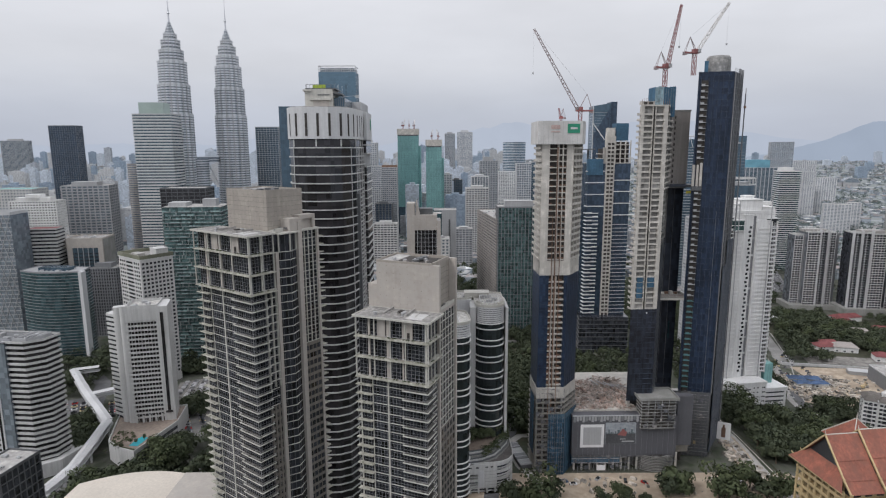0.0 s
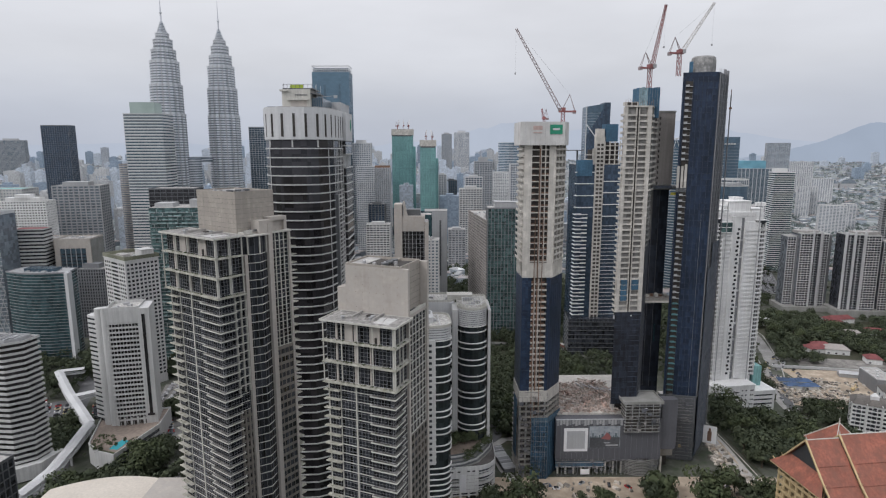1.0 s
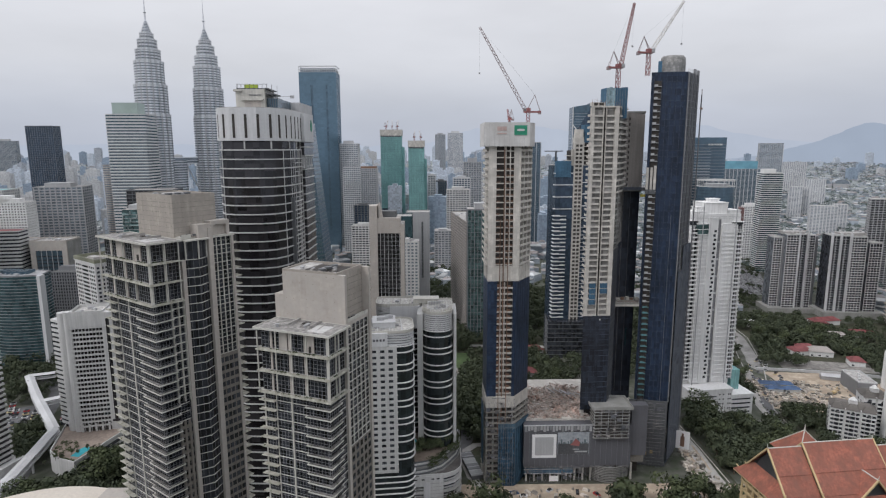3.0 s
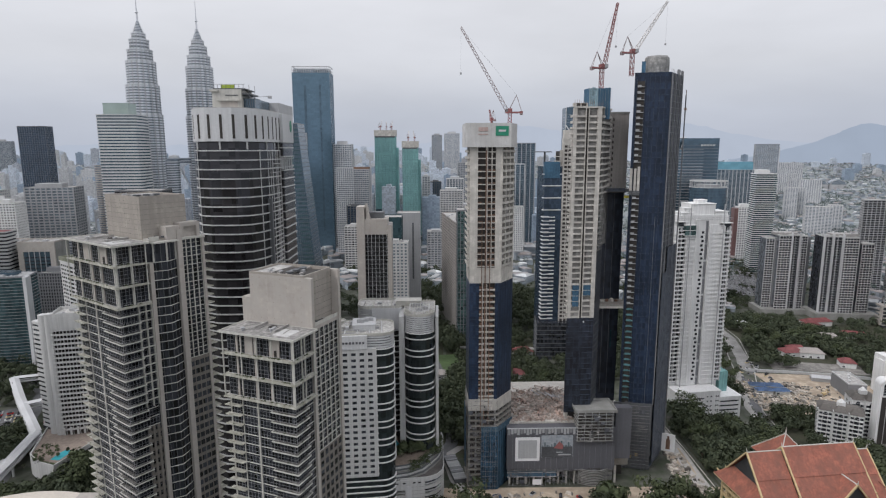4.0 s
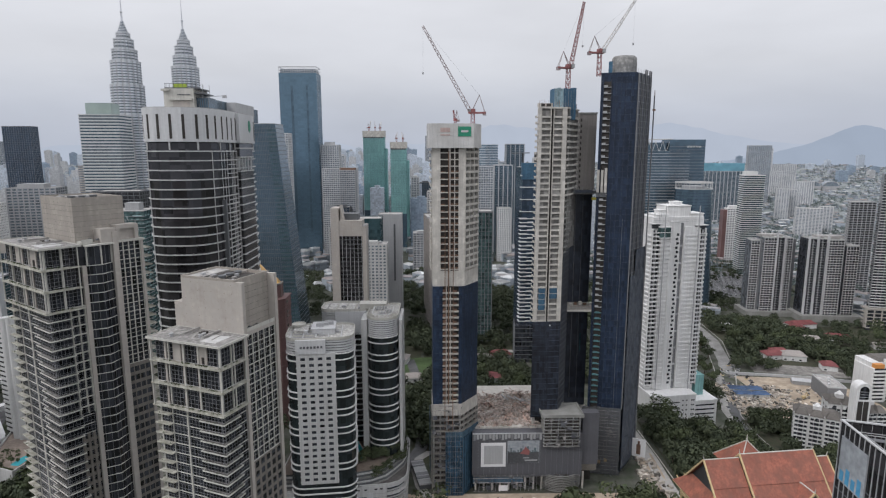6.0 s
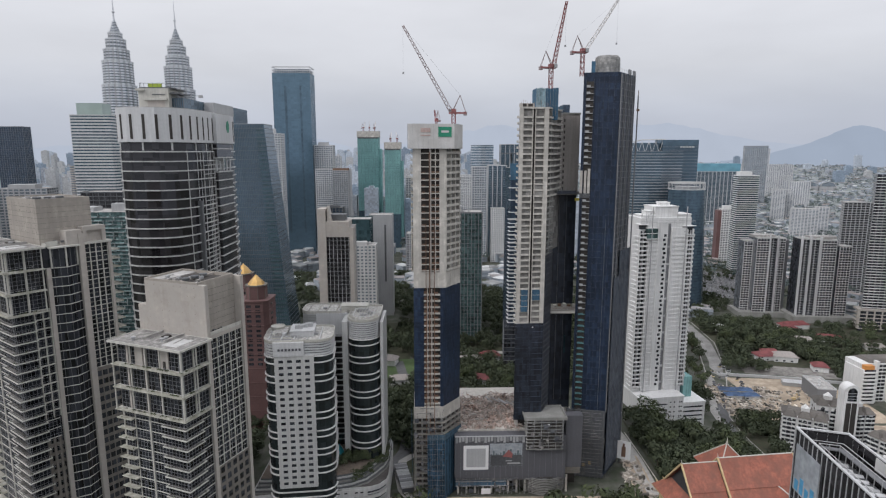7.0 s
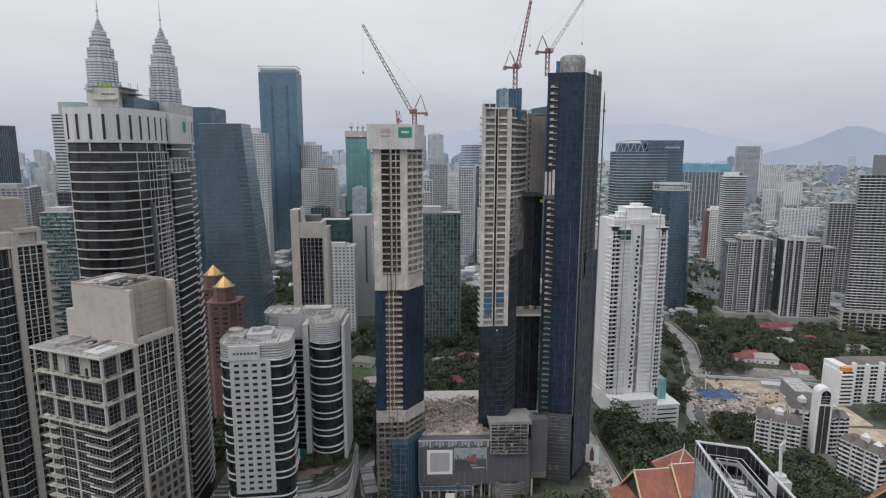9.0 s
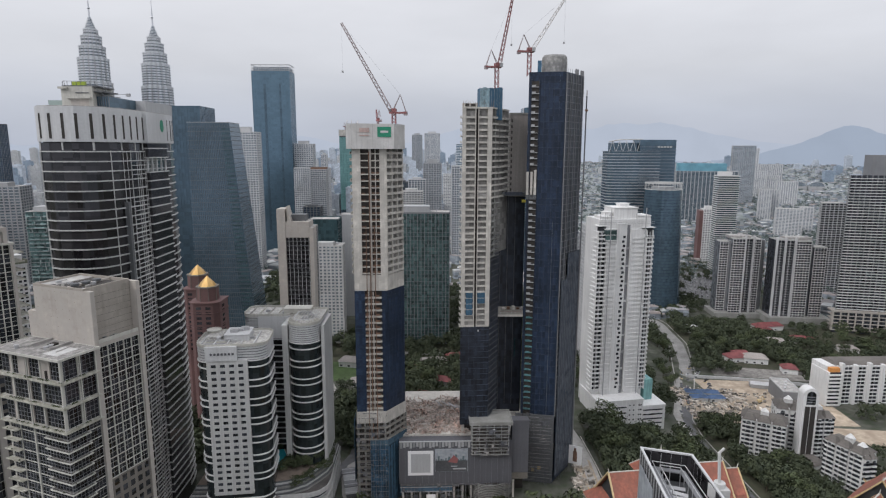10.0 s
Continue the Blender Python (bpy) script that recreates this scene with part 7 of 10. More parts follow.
tower("glass_office", "dark green glass office slab", -5, 600, R(-26, 3, 0, 26), 0, 118, GL_TEAL, GL_TEAL, 3.9, 0.6, 3, 0.3, 0.2, 0, False)


def grey_slab():
    t = tower("office_slab", "plain grey office slab with dark end slot", 2, 670, R(-13, 13, 0, 22), 0, 115, GREYC, GREYC, 4, 0.5, 0, 0, 0.02, 0, False)
    part("end_slot", MB().box(4, 6, -0.3, 1, 40, 105), DARKC, t)


grey_slab()
tower("apartment_block", "brown apartment slab with close window grid", 53, 578, [(0, 0), (14, 0), (14, 100), (-13, 100)], 0, 115, BROWNF, GL_MID, 3.1, 1.5, 5.0, 0.7, 0.35, 0, True, rooms=((2, 12, 10, 40, 3),))
tower("office_tower", "green glass office tower with white mullions", 81, 572, R(-27, 27, 0, 26), 0, 128, GREYD, GL_GREEN, 3.6, 0.22, 3.4, 0.5, 0.22, 0, True, rooms=((-20, 8, 4, 20, 6, GREYC),))


def clad_balcony_tower():
    """Glass tower with white zigzag balconies, bare core shaft and netted top, behind the linked towers."""
    t = tower("apartment_tower", "ink-blue glass apartment tower with white balcony edges and unfinished top", 147, 520, R(-19, 19, 0, 26), 0, 172, INKBLUE, INKBLUE, 3.4, 0.3, 4.2, 0.2, 0.12, 4, False, parapet=0)
    sl = MB().box(-20.4, -9, -1.3, 6, 0, 0.55).box(-20.4, -14.6, -1.4, -1.2, 0.55, 1.35).mesh("balcony", WHITE)
    sl2 = MB().box(-20.0, -9, -1.3, 6, 0, 0.5).box(-14.2, -9, -1.4, -1.2, 0.5, 1.3).mesh("balcony", WHITE)
    edge = MB().box(4.6, 19.6, -0.6, 6, 0, 0.35).mesh("floor_edge", GREYL)
    for i in range(28):
        part("balcony", sl if i % 2 else sl2, WHITE, t, m=pose(0, 0, 36 + i * 3.4))
        if i < 25:
            part("floor_edge", edge, GREYL, t, m=pose(0, 0, 36 + i * 3.4))
    for z in (134, 144.5, 155, 165):
        part("white_line", MB().box(-20.2, -4, -0.8, 4, z, z + 0.7), WHITE, t)
        part("white_line", MB().box(4.6, 19.8, -0.8, 4, z - 8, z - 7.3), WHITE, t)
    shaft = MB().box(-3.6, 4.4, -0.9, 4, 30, 196)
    part("bare_shaft", shaft, CONC, t, "bare concrete hoist shaft")
    hole = MB().box(-2.4, 3.2, -1.05, -0.8, 0, 2.0).mesh("shaft_opening", VOID)
    part("shaft_rib", MB().box(0.0, 0.8, -1.2, -0.8, 30, 192), CONC, t)
    for i in range(45):
        part("shaft_opening", hole, VOID, t, m=pose(0, 0, 34 + i * 3.5))
    # unfinished storeys over the glazing
    for x0, x1, za, zb in ((4.4, 19, 172, 192), (-6, -3.6, 172, 186)):
        part("open_core", MB().box(x0 + 1, x1 - 1, 3, 18, za, zb - 1), VOID, t)
        for k in range(int((zb - za) / 4)):
            part("bare_floor", MB().box(x0, x1, 0, 20, za + k * 4, za + k * 4 + 0.7), CONC, t)
        for q in range(4):
            xx = x0 + (x1 - x0 - 0.9) * q / 3
            part("bare_column", MB().box(xx, xx + 0.9, 0.2, 1.2, za, zb), CONC, t)
    part("blue_sheeting", MB().box(-19.4, -6, -0.9, 4, 162, 176), NET_BLUE, t, "blue netting round the top floors")
    part("top_net", MB().box(6, 17, 3, 14, 192, 207), NET_BLUE, t, "blue netting round the lift core")
    part("top_core", MB().box(-2, 4.6, 2, 8, 196, 203), CONC, t)
    part("flat_canopy", MB().prism(circle(-20, 6, 8, 16), 184, 184.8), DARKC, t, "dark round helipad deck")
    part("canopy_post", MB().beam((-18, 6, 172), (-18, 6, 184), 0.8, 6), DARKC, t)
    part("podium", MB().prism([(-24, -6), (20, -10), (24, 30), (-18, 30)], 0, 34), GL_DARK, t)
    for i in range(8):
        part("podium_slab", MB().prism(offset([(-24, -6), (20, -10), (24, 30), (-18, 30)], 0.5), 3 + i * 4, 3.5 + i * 4), DARKC, t)


clad_balcony_tower()


def slanted_tower():
    t = tower("glass_tower", "dark glass tower with slanted white frame", 243, 900, R(-17, 9, 0, 28), -10, 238, GREYC, GL_SLATE, 4, 0.35, 0, 0, 0.2, 0, False, parapet=0)
    part("raked_top", MB().prism([(-17, -248), (9, -248), (9, -262), (-17, -258)], 0, 28), GL_SLATE, t, "raked glass top", m=pose(0, 0, 0, -90, 0, 0))
    part("dark_facet", MB().poly([(-16.6, -0.5, 214), (-16.6, -0.5, 150), (8.6, -0.5, 150), (8.6, -0.5, 256)]), INKBLUE, t, "dark slanted facet")
    part("side_slab", MB().box(9.4, 19, 2, 26, 0, 264), INKBLUE, t, "darker rear slab")
    part("diagonal", MB().beam((-17, -1.0, 232), (1, -1.0, 208), 0.8, 4), QRW, t, "white diagonal frame")
    part("corner_frame", MB().box(-17.6, -16.6, -0.8, 0.6, 0, 258), GREYL, t, "pale corner frame")


slanted_tower()
tower("glass_tower", "slim blue glass tower in the distance", 216, 1200, R(-22, 14, 0, 26), -10, 199, GREYC, GL_SLATE, 4, 0.3, 9, 1.4, 0.3, 0, False)
tower("apartment_tower", "white far apartment tower", 137, 1285, R(-20, 20, 0, 24), 0, 135, WHITE, GL_FAR, 3.2, 1.6, 4, 1.6, 0.3, 0, False)
tower("office_tower", "blue far office tower with rounded top", 182, 1500, circle(0, 20, 29, 18), 0, 201, GREYL, GL_BLUE, 4, 1.4, 0, 0, 0.3, 0, False)
tower("office_tower", "grey-blue far office tower", 137, 1000, R(-12, 12, 0, 22), 0, 160, GREYL, GL_FAR, 4, 1.0, 4, 0.8, 0.3, 0, False)
tower("office_tower", "white-framed far glass block", 176, 1050, R(-20, 12, 0, 22), 0, 161, GREYL, GL_SLATE, 4, 0.3, 8, 1.4, 0.3, 0, False)
tower("apartment_block", "white far block with long window strips", 169, 1000, R(-11, 11, 0, 22), 0, 90, WHITE, GL_FAR, 3.2, 1.2, 3, 1.6, 0.3, 0, False)


for gx, gy, gw, gtop, gwall, gglass, gband, glabel, groom in (
        (58, 1000, 19, 118, WHITE2, GL_MID, 1.6, "white office block with close window bands", 5),
        (66, 1055, 15, 135, GREYL, GL_SLATE, 1.2, "pale block with framed dark face", 4),
        (93, 1200, 18, 160, GREYC, GL_FAR, 1.3, "grey apartment tower with stepped crown", 9),
        (10, 1250, 8, 131, WHITE2, GL_FAR, 1.6, "slim white apartment tower", 4),
        (30, 1300, 12, 117, DARKC, GL_SLATE, 0.8, "dark glass office block", 4),
        (-96, 940, 13, 98, DARKC, INKBLUE, 0.7, "ink-blue glass office block", 3),
        (-90, 900, 18, 70, WHITE2, GL_DARK, 1.8, "low white banded office block", 4),
        (-228, 1600, 7, 168, GREYL, GL_FAR, 1.3, "slim grey far tower", 5),
        (-212, 1700, 7, 172, GREYL, GL_FAR, 1.3, "slim grey far tower", 5),
        (95, 2600, 33, 256, GREYL, GL_FAR, 1.4, "pale far tower pair with patterned front", 8),
        (30, 2600, 22, 250, GREYC, GL_FAR, 1.0, "grey-blue glazed far tower", 6),
        (32, 900, 13, 62, GREYC, GL_MID, 1.3, "low grey car-park block", 3),
        (-1870, 2600, 60, 226, GREYC, GL_SLATE, 0.9, "broad blue-grey far office block", 8)):
    tower("city_block", glabel, gx, gy, R(-gw, gw, 0, 24), min(0, gz(gx, gy)), gtop, gwall, gglass, 3.6, gband, 5.0, 1.3, 0.35, 0, False, rooms=((-gw * 0.55, gw * 0.5, 4, 18, groom),), category="office block", group="mid-distance blocks")


def petronas(x, y, rot, label):
    """Stepped star-plan tower with steel bands and pinnacle."""
    t = thing("twin_tower", x, y, -6, rot, label, "skyscraper", "twin towers")

    def star(r):
        return [((r * (1.0 if i % 2 == 0 else 0.925)) * math.cos(2 * math.pi * i / 32), (r * (1.0 if i % 2 == 0 else 0.925)) * math.sin(2 * math.pi * i / 32)) for i in range(32)]
    steps = ((0, 250, 27.0), (250, 297, 25.0), (297, 334, 22.2), (334, 352, 18.6), (352, 368, 14.5), (368, 378, 10.0))
    for z0, z1, r in steps:
        part("glazing", MB().prism(star(r), z0, z1), GL_FAR, t, "grey glazing paled for haze")
        b = MB()
        n = int((z1 - z0) / 4.1)
        for i in range(n):
            b.prism(offset(star(r), 0.55), z0 + i * (z1 - z0) / n, z0 + i * (z1 - z0) / n + 2.3)
        part("steel_banding", b, STEEL, t, "stainless-steel floor bands", kind="stuff")
        part("setback_rim", MB().prism(star(r + 0.9), z1 - 1.6, z1), STEEL, t)
        ribs = MB()
        for i in range(16):
            a = 2 * math.pi * (2 * i + 1) / 32
            ribs.beam((r * 0.945 * math.cos(a), r * 0.945 * math.sin(a), z0), (r * 0.945 * math.cos(a), r * 0.945 * math.sin(a), z1), 0.9, 4)
        part("steel_ribs", ribs, GREYC, t, "grey upright ribs", kind="stuff")
    part("cone", MB().frustum(circle(0, 0, 7.2, 16), circle(0, 0, 4.4, 16), 378, 388).frustum(circle(0, 0, 3.6, 16), circle(0, 0, 2.0, 16), 388, 396), GL_FAR, t)
    for i in range(7):
        part("pinnacle_ring", MB().prism(circle(0, 0, 8.0 - i * 0.85, 16), 379 + i * 2.5, 380 + i * 2.5), STEEL, t)
    part("mast", MB().beam((0, 0, 390), (0, 0, 418), 1.6, 8, 1.0).beam((0, 0, 418), (0, 0, 446), 0.8, 8, 0.25), STEEL, t)
    part("ring_ball", MB().frustum(circle(0, 0, 1.0, 12), circle(0, 0, 2.3, 12), 408, 410).frustum(circle(0, 0, 2.3, 12), circle(0, 0, 1.0, 12), 410, 412), STEEL, t)
    a = radians(35)
    part("annex", MB().prism(circle(30 * math.cos(a), 30 * math.sin(a), 17, 24), 0, 176), GL_FAR, t)
    b = MB()
    for i in range(43):
        b.prism(circle(30 * math.cos(a), 30 * math.sin(a), 17.7, 24), i * 4.1, i * 4.1 + 2)
    part("annex_banding", b, STEEL, t, "stainless-steel floor bands", kind="stuff")


petronas(-446, 1001, 0, "steel-clad stepped skyscraper with tall spire")
petronas(-377, 1065, 60, "matching steel-clad stepped skyscraper with tall spire")
br = thing("sky_bridge", -411.5, 1033, 164, 43, "double-deck steel sky bridge between the twin towers", "bridge")
part("deck", MB().box(-22, 22, -2.6, 2.6, 0, 9), GL_FAR, br)
part("deck_band", MB().box(-22, 22, -3, 3, 4, 5).box(-22, 22, -3, 3, 8.6, 9.6).box(-22, 22, -3, 3, -0.6, 0.4), STEEL, br)
for s in (-1, 1):
    part("strut", MB().beam((0, 0, 0), (s * 20, 0, -46), 1.0, 8), STEEL, br)
tower("office_tower", "far glass tower with red rooftop sign", -430, 1220, R(-16, 16, 0, 24), 0, 192, GREYL, GL_FAR, 4, 0.8, 5, 0.6, 0.3, 0, False, rooms=((-8, 8, 2, 12, 10, CRANE_RED),))
tower("office_tower", "slate glass tower behind the round tower", -330, 1120, R(-22, 20, 0, 30), 0, 226, GREYC, GL_SLATE, 4, 0.8, 5, 0.6, 0.3, 0, False)

# ---- right group ----
tower("apartment_tower", "pale apartment tower behind the white tower", 236, 520, R(-10, 14, 0, 20), -15, 122, GREYL, GL_FAR, 3.2, 1.2, 3, 1.0, 0.35, 0, False)


def sail_office():
    pts = [(-46, 10), (-40, 3), (-20, 0), (46, -2), (50, 30), (-46, 34)]
    t = tower("office_tower", "glass office tower with white truss crown", 387, 850, pts, -24, 186, GREYC, GL_SLATE, 4.0, 0.9, 0, 0, 0.4, 0, False, parapet=0)
    part("tall_face", MB().prism([(-4, -0.6), (46, -2.6), (50, 30), (-4, 30)], 60, 226), GL_SLATE, t, "dark glass face")
    zig = [(-45 + k * 4.6, 8 - k * 0.9, 208 if k % 2 == 0 else 224) for k in range(10)]
    for a, b in zip(zig, zig[1:]):
        part("crown_strut", MB().beam(a, b, 0.4, 4), WHITE2, t)
    part("crown_back", MB().prism([(-40, 14), (-6, 6), (-6, 30), (-40, 30)], 208, 222), GL_SLATE, t)
    part("crown_rim", MB().beam((-46, 8, 223), (-32, 4, 226), 0.8, 6).beam((-32, 4, 226), (0, 0, 226.5), 0.7, 6), WHITE2, t, "white curved crown rim")
    lines = MB()
    for k in range(1, 36):
        lines.box(-4.2, 46.2, -2.9, -2.0, 62 + k * 4.4, 62.5 + k * 4.4)
    part("floor_lines", lines, GREYD, t, "pale floor lines", kind="stuff")
    for k in range(5):
        part("sign_mark", MB().box(20 + k * 4.2, 23 + k * 4.2, -3.6, -2.6, 215, 217.2), WHITE2, t, "pale sign mark")


sail_office()


def round_tower():
    t = thing("office_tower", 400.5, 788, -25, 0, "round dark glass tower with open ring crown", "office tower")
    lo, hi = circle(0, 14, 30, 32), circle(0, 14, 23.4, 32)
    part("glazing", MB().frustum(lo, hi, 0, 161), GL_SLATE, t, "slate glass curtain wall")
    lines = MB()
    for k in range(40):
        lines.prism(circle(0, 14, 30.1 - 6.6 * k / 40, 32), k * 4.0, k * 4.0 + 0.6)
    part("floor_lines", lines, INKBLUE, t, "dark floor lines", kind="stuff")
    for i in range(20):
        a = 2 * math.pi * i / 20
        c, s = math.cos(a), math.sin(a)
        part("ring_post", MB().beam((23 * c, 14 + 23 * s, 161), (23 * c, 14 + 23 * s, 170), 0.35, 4), WHITE2, t)
    part("ring_beam", MB().ring(circle(0, 14, 23.8, 32), 1.0, 169, 170.4).ring(circle(0, 14, 23.8, 32), 0.8, 161, 162), WHITE2, t, "white open crown ring")
    for i in range(5):
        a = math.pi * i / 5
        part("ring_spoke", MB().beam((23 * math.cos(a), 14 + 23 * math.sin(a), 169.5), (9 * math.cos(a), 14 + 9 * math.sin(a), 169.5), 0.4, 4).beam((-23 * math.cos(a), 14 - 23 * math.sin(a), 169.5), (-9 * math.cos(a), 14 - 9 * math.sin(a), 169.5), 0.4, 4), WHITE2, t)
    part("ring_hub", MB().ring(circle(0, 14, 9, 20), 0.6, 169, 170), WHITE2, t)
    part("plant_deck", MB().prism(circle(0, 14, 15, 20), 161, 165), GREYC, t)


round_tower()
tower("apartment_tower", "slim banded tower with sloped top", 591, 1000, R(-17, 15, 0, 26), -25, 145, WHITE, GL_TEAL, 3.6, 1.15, 0, 0, 0.5, -8, False, rooms=((-15, 4, 3, 20, 7),))
maroon = tower("apartment_tower", "white apartment tower with maroon sides", 605, 1090, R(-11, 11, 0, 22), -25, 80, WHITE, GL_MID, 3.1, 1.4, 4.4, 1.2, 0.3, -10, False, rooms=((-8, 8, 3, 15, 6),))
for mx in (-18, 11.2):
    part("maroon_side", MB().box(mx, mx + 6.8, 1, 22, 0, 103), REDST, maroon, "maroon side bay")
for fx, fy, fw, fz, fl in ((1368, 2300, 27, 106, "cream far apartment tower among trees"), (1365, 2200, 20, 96, "white far apartment tower among trees"), (1055, 1700, 16, 77, "white far apartment slab above the trees"), (1092, 1720, 13, 74, "pale far apartment slab above the trees"), (1299, 2000, 31, 83, "cream far apartment block"), (945, 1400, 28, 50, "low pale office block with ribbon windows"), (1019, 1450, 14, 49, "low white office block"), (1578, 2600, 50, 128, "long pale far apartment row"), (1438, 2500, 28, 196, "tall cream far tower")):
    tower("apartment_block", fl, fx, fy, R(-fw, fw, 0, 26), gz(fx, fy) - 2, fz, GREYL, GL_FAR, 3.4, 1.6, 7, 2.4, 0.4, -24, False)
tower("office_tower", "tall grey far tower", 1174, 2060, R(-36, 36, 0, 40), -20, 204, GREYC, GL_FAR, 4, 0.8, 6, 0.6, 0.3, -20, False)
tower("unfinished_tower", "broad tower with teal netting at the top", 856, 1650, R(-80, 80, 0, 40), -25, 130, GREYC, GL_SLATE, 3.4, 0.5, 10, 2, 0.4, -15, False, rooms=((-76, 50, 1, 38, 22, mat("sky_blue_net", (0.13, 0.30, 0.38), 0.8, var=0.2)),))


def condo(x, y, z, bays, label):
    """Stepped condominium: bays of (width, kind, setback, drop) side by side, white fins and portal frames."""
    t = thing("condominium", x, y, z, -6, label, "apartment tower", "grey condominiums")
    H, fh, x0 = 103, 3.2, 0.0
    for w, kind, back, drop in bays:
        h, x1 = H - drop, x0 + w
        xm = (x0 + x1) / 2
        if kind == "fin":
            part("white_fin", MB().box(x0, x1, back - 1.4, back + 3, 0, h + 4), GREYL, t, "pale portal fin")
        elif kind == "recess":
            part("dark_recess", MB().box(x0, x1, back + 3, 22, 0, h), GREYD, t)
        else:
            wallm = GL_MID if kind == "balcony" else GL_DARK
            part("bay_wall", MB().box(x0, x1, back + 1.2, 26, 0, h), wallm, t)
            if kind == "balcony":
                k = max(2, round(w / 3.4))
                sl = MB().box(x0, x1, back + 0.9, back + 1.6, 0, 0.3)
                for q in range(k):
                    a = x0 + w * q / k
                    sl.box(a + 0.25, a + w / k - 0.35, back, back + 0.9, 0, 0.3).box(a + 0.25, a + w / k - 0.35, back, back + 0.2, 0.3, 0.75)
                sl = sl.mesh("balcony", WHITE)
                wn = MB().box(x0 + 0.35, x1 - 0.35, back + 1.0, back + 1.4, 0.35, 2.9).mesh("ribbon_window", GL_DARK)
                for q in range(k + 1):
                    a = x0 + w * q / k
                    part("bay_pier", MB().box(a - 0.16, a + 0.16, back + 0.5, back + 2, 0, h), WHITE if q % 2 else GREYL, t)
            else:
                sl = MB().box(x0, x1, back + 0.6, back + 1.6, 0, 0.3).box(xm - 1.5, xm + 1.2, back + 0.3, back + 0.6, 0, 1.1).mesh("floor_band", GREYC)
                part("glass_fin", MB().box(xm - 0.2, xm + 0.2, back + 0.4, back + 1.3, 0, h), GREYC, t)
                wn = None
            for i in range(int((h - 6) / fh)):
                part("balcony" if kind == "balcony" else "floor_band", sl, WHITE2, t, m=pose(0, 0, 6 + i * fh))
                if wn:
                    part("ribbon_window", wn, GL_DARK, t, m=pose(0, 0, 6 + i * fh))
            part("roof_rim", MB().ring(R(x0, x1, back + 0.4, 20), 0.5, h, h + 1.6), WHITE2, t)
            part("roof_deck", MB().box(x0 + 0.5, x1 - 0.5, back + 4, 26, h, h + 0.5), ROOFCON, t)
        x0 = x1
    part("roof_pavilion", MB().box(x0 * 0.2, x0 * 0.7, 8, 22, H, H + 3.4), ROOFCON, t, "stained roof pavilion")
    part("podium", MB().box(-6, x0 + 6, -8, 30, -8, 7), WEATHER, t)
    clutter(t, R(6, x0 - 6, 8, 24), H + 3.4)
    return t


condo(464, 757, -27, ((10, "balcony", 5, 5), (3, "recess", 3, 3), (14.6, "balcony", -2, 0), (1.1, "fin", -2, 0), (9.6, "glass", 1, 0), (1.1, "fin", -1, 0), (9.6, "balcony", 2, 1), (7, "recess", 6, 2)), "grey and white condominium with roof frames")
condo(518, 729, -25, ((1.1, "fin", 0, 0), (8.8, "glass", 1, 0), (1.1, "fin", -1, 0), (10.2, "glass", 0, 0), (1.3, "fin", -2, 0), (18, "balcony", -2, 1), (6, "recess", 4, 4), (14, "balcony", 1, 9), (3, "recess", 6, 9)), "wider grey condominium with white portal fins")


tower("condominium", "blue-grey condominium behind two others", 527, 792, R(-12, 12, 0, 20), -27, 68, GREYC, GL_MID, 3.2, 0.5, 3.0, 0.3, 0.4, -6, False)


def scalloped_tower():
    t = thing("apartment_tower", 572.5, 690, -36, -14, "tall grey apartment tower with pale scalloped balconies", "apartment tower")
    n, W, D = 28, 92, 40
    wave = [(W * i / n, -1.1 * abs(math.sin(math.pi * i / 5.6))) for i in range(n + 1)]
    body = [(0, 0.6), (W, 0.6), (W, D), (14, D)]
    part("glazing", MB().prism(body, 20, 196), GL_DARK, t, "dark glazed walls")
    me = MB().prism([(a, b - 0.6) for a, b in wave] + [(W, D), (14, D)], 0, 0.6).mesh("balcony_slab", WHITE)
    for i in range(47):
        z = 38 + i * 3.35
        part("balcony_slab", me, GREYL, t, m=pose(0, 0, z))
    for i in range(17):
        part("wall_pier", MB().box(i * 5.6 - 0.3, i * 5.6 + 0.3, -0.2, 0.8, 37, 196), GREYD, t)
    part("crown", MB().box(24, W, 8, 30, 196, 219), GREYD, t, "plain grey crown block")
    part("podium", MB().prism([(-4, -4), (W, -4), (W, D), (14, D)], 0, 36), GL_DARK, t)
    for i in range(8):
        part("podium_beam", MB().box(-4.4, W, -4.6, 10, 4 + i * 4.4, 5.0 + i * 4.4), BEIGE, t)
    for i in range(12):
        part("podium_pier", MB().box(-4 + i * 8, -2.6 + i * 8, -4.8, 0, 14, 37), BEIGE, t)
    part("podium_cornice", MB().box(-4.8, W, -5.0, 10, 35.4, 37), BEIGE, t)


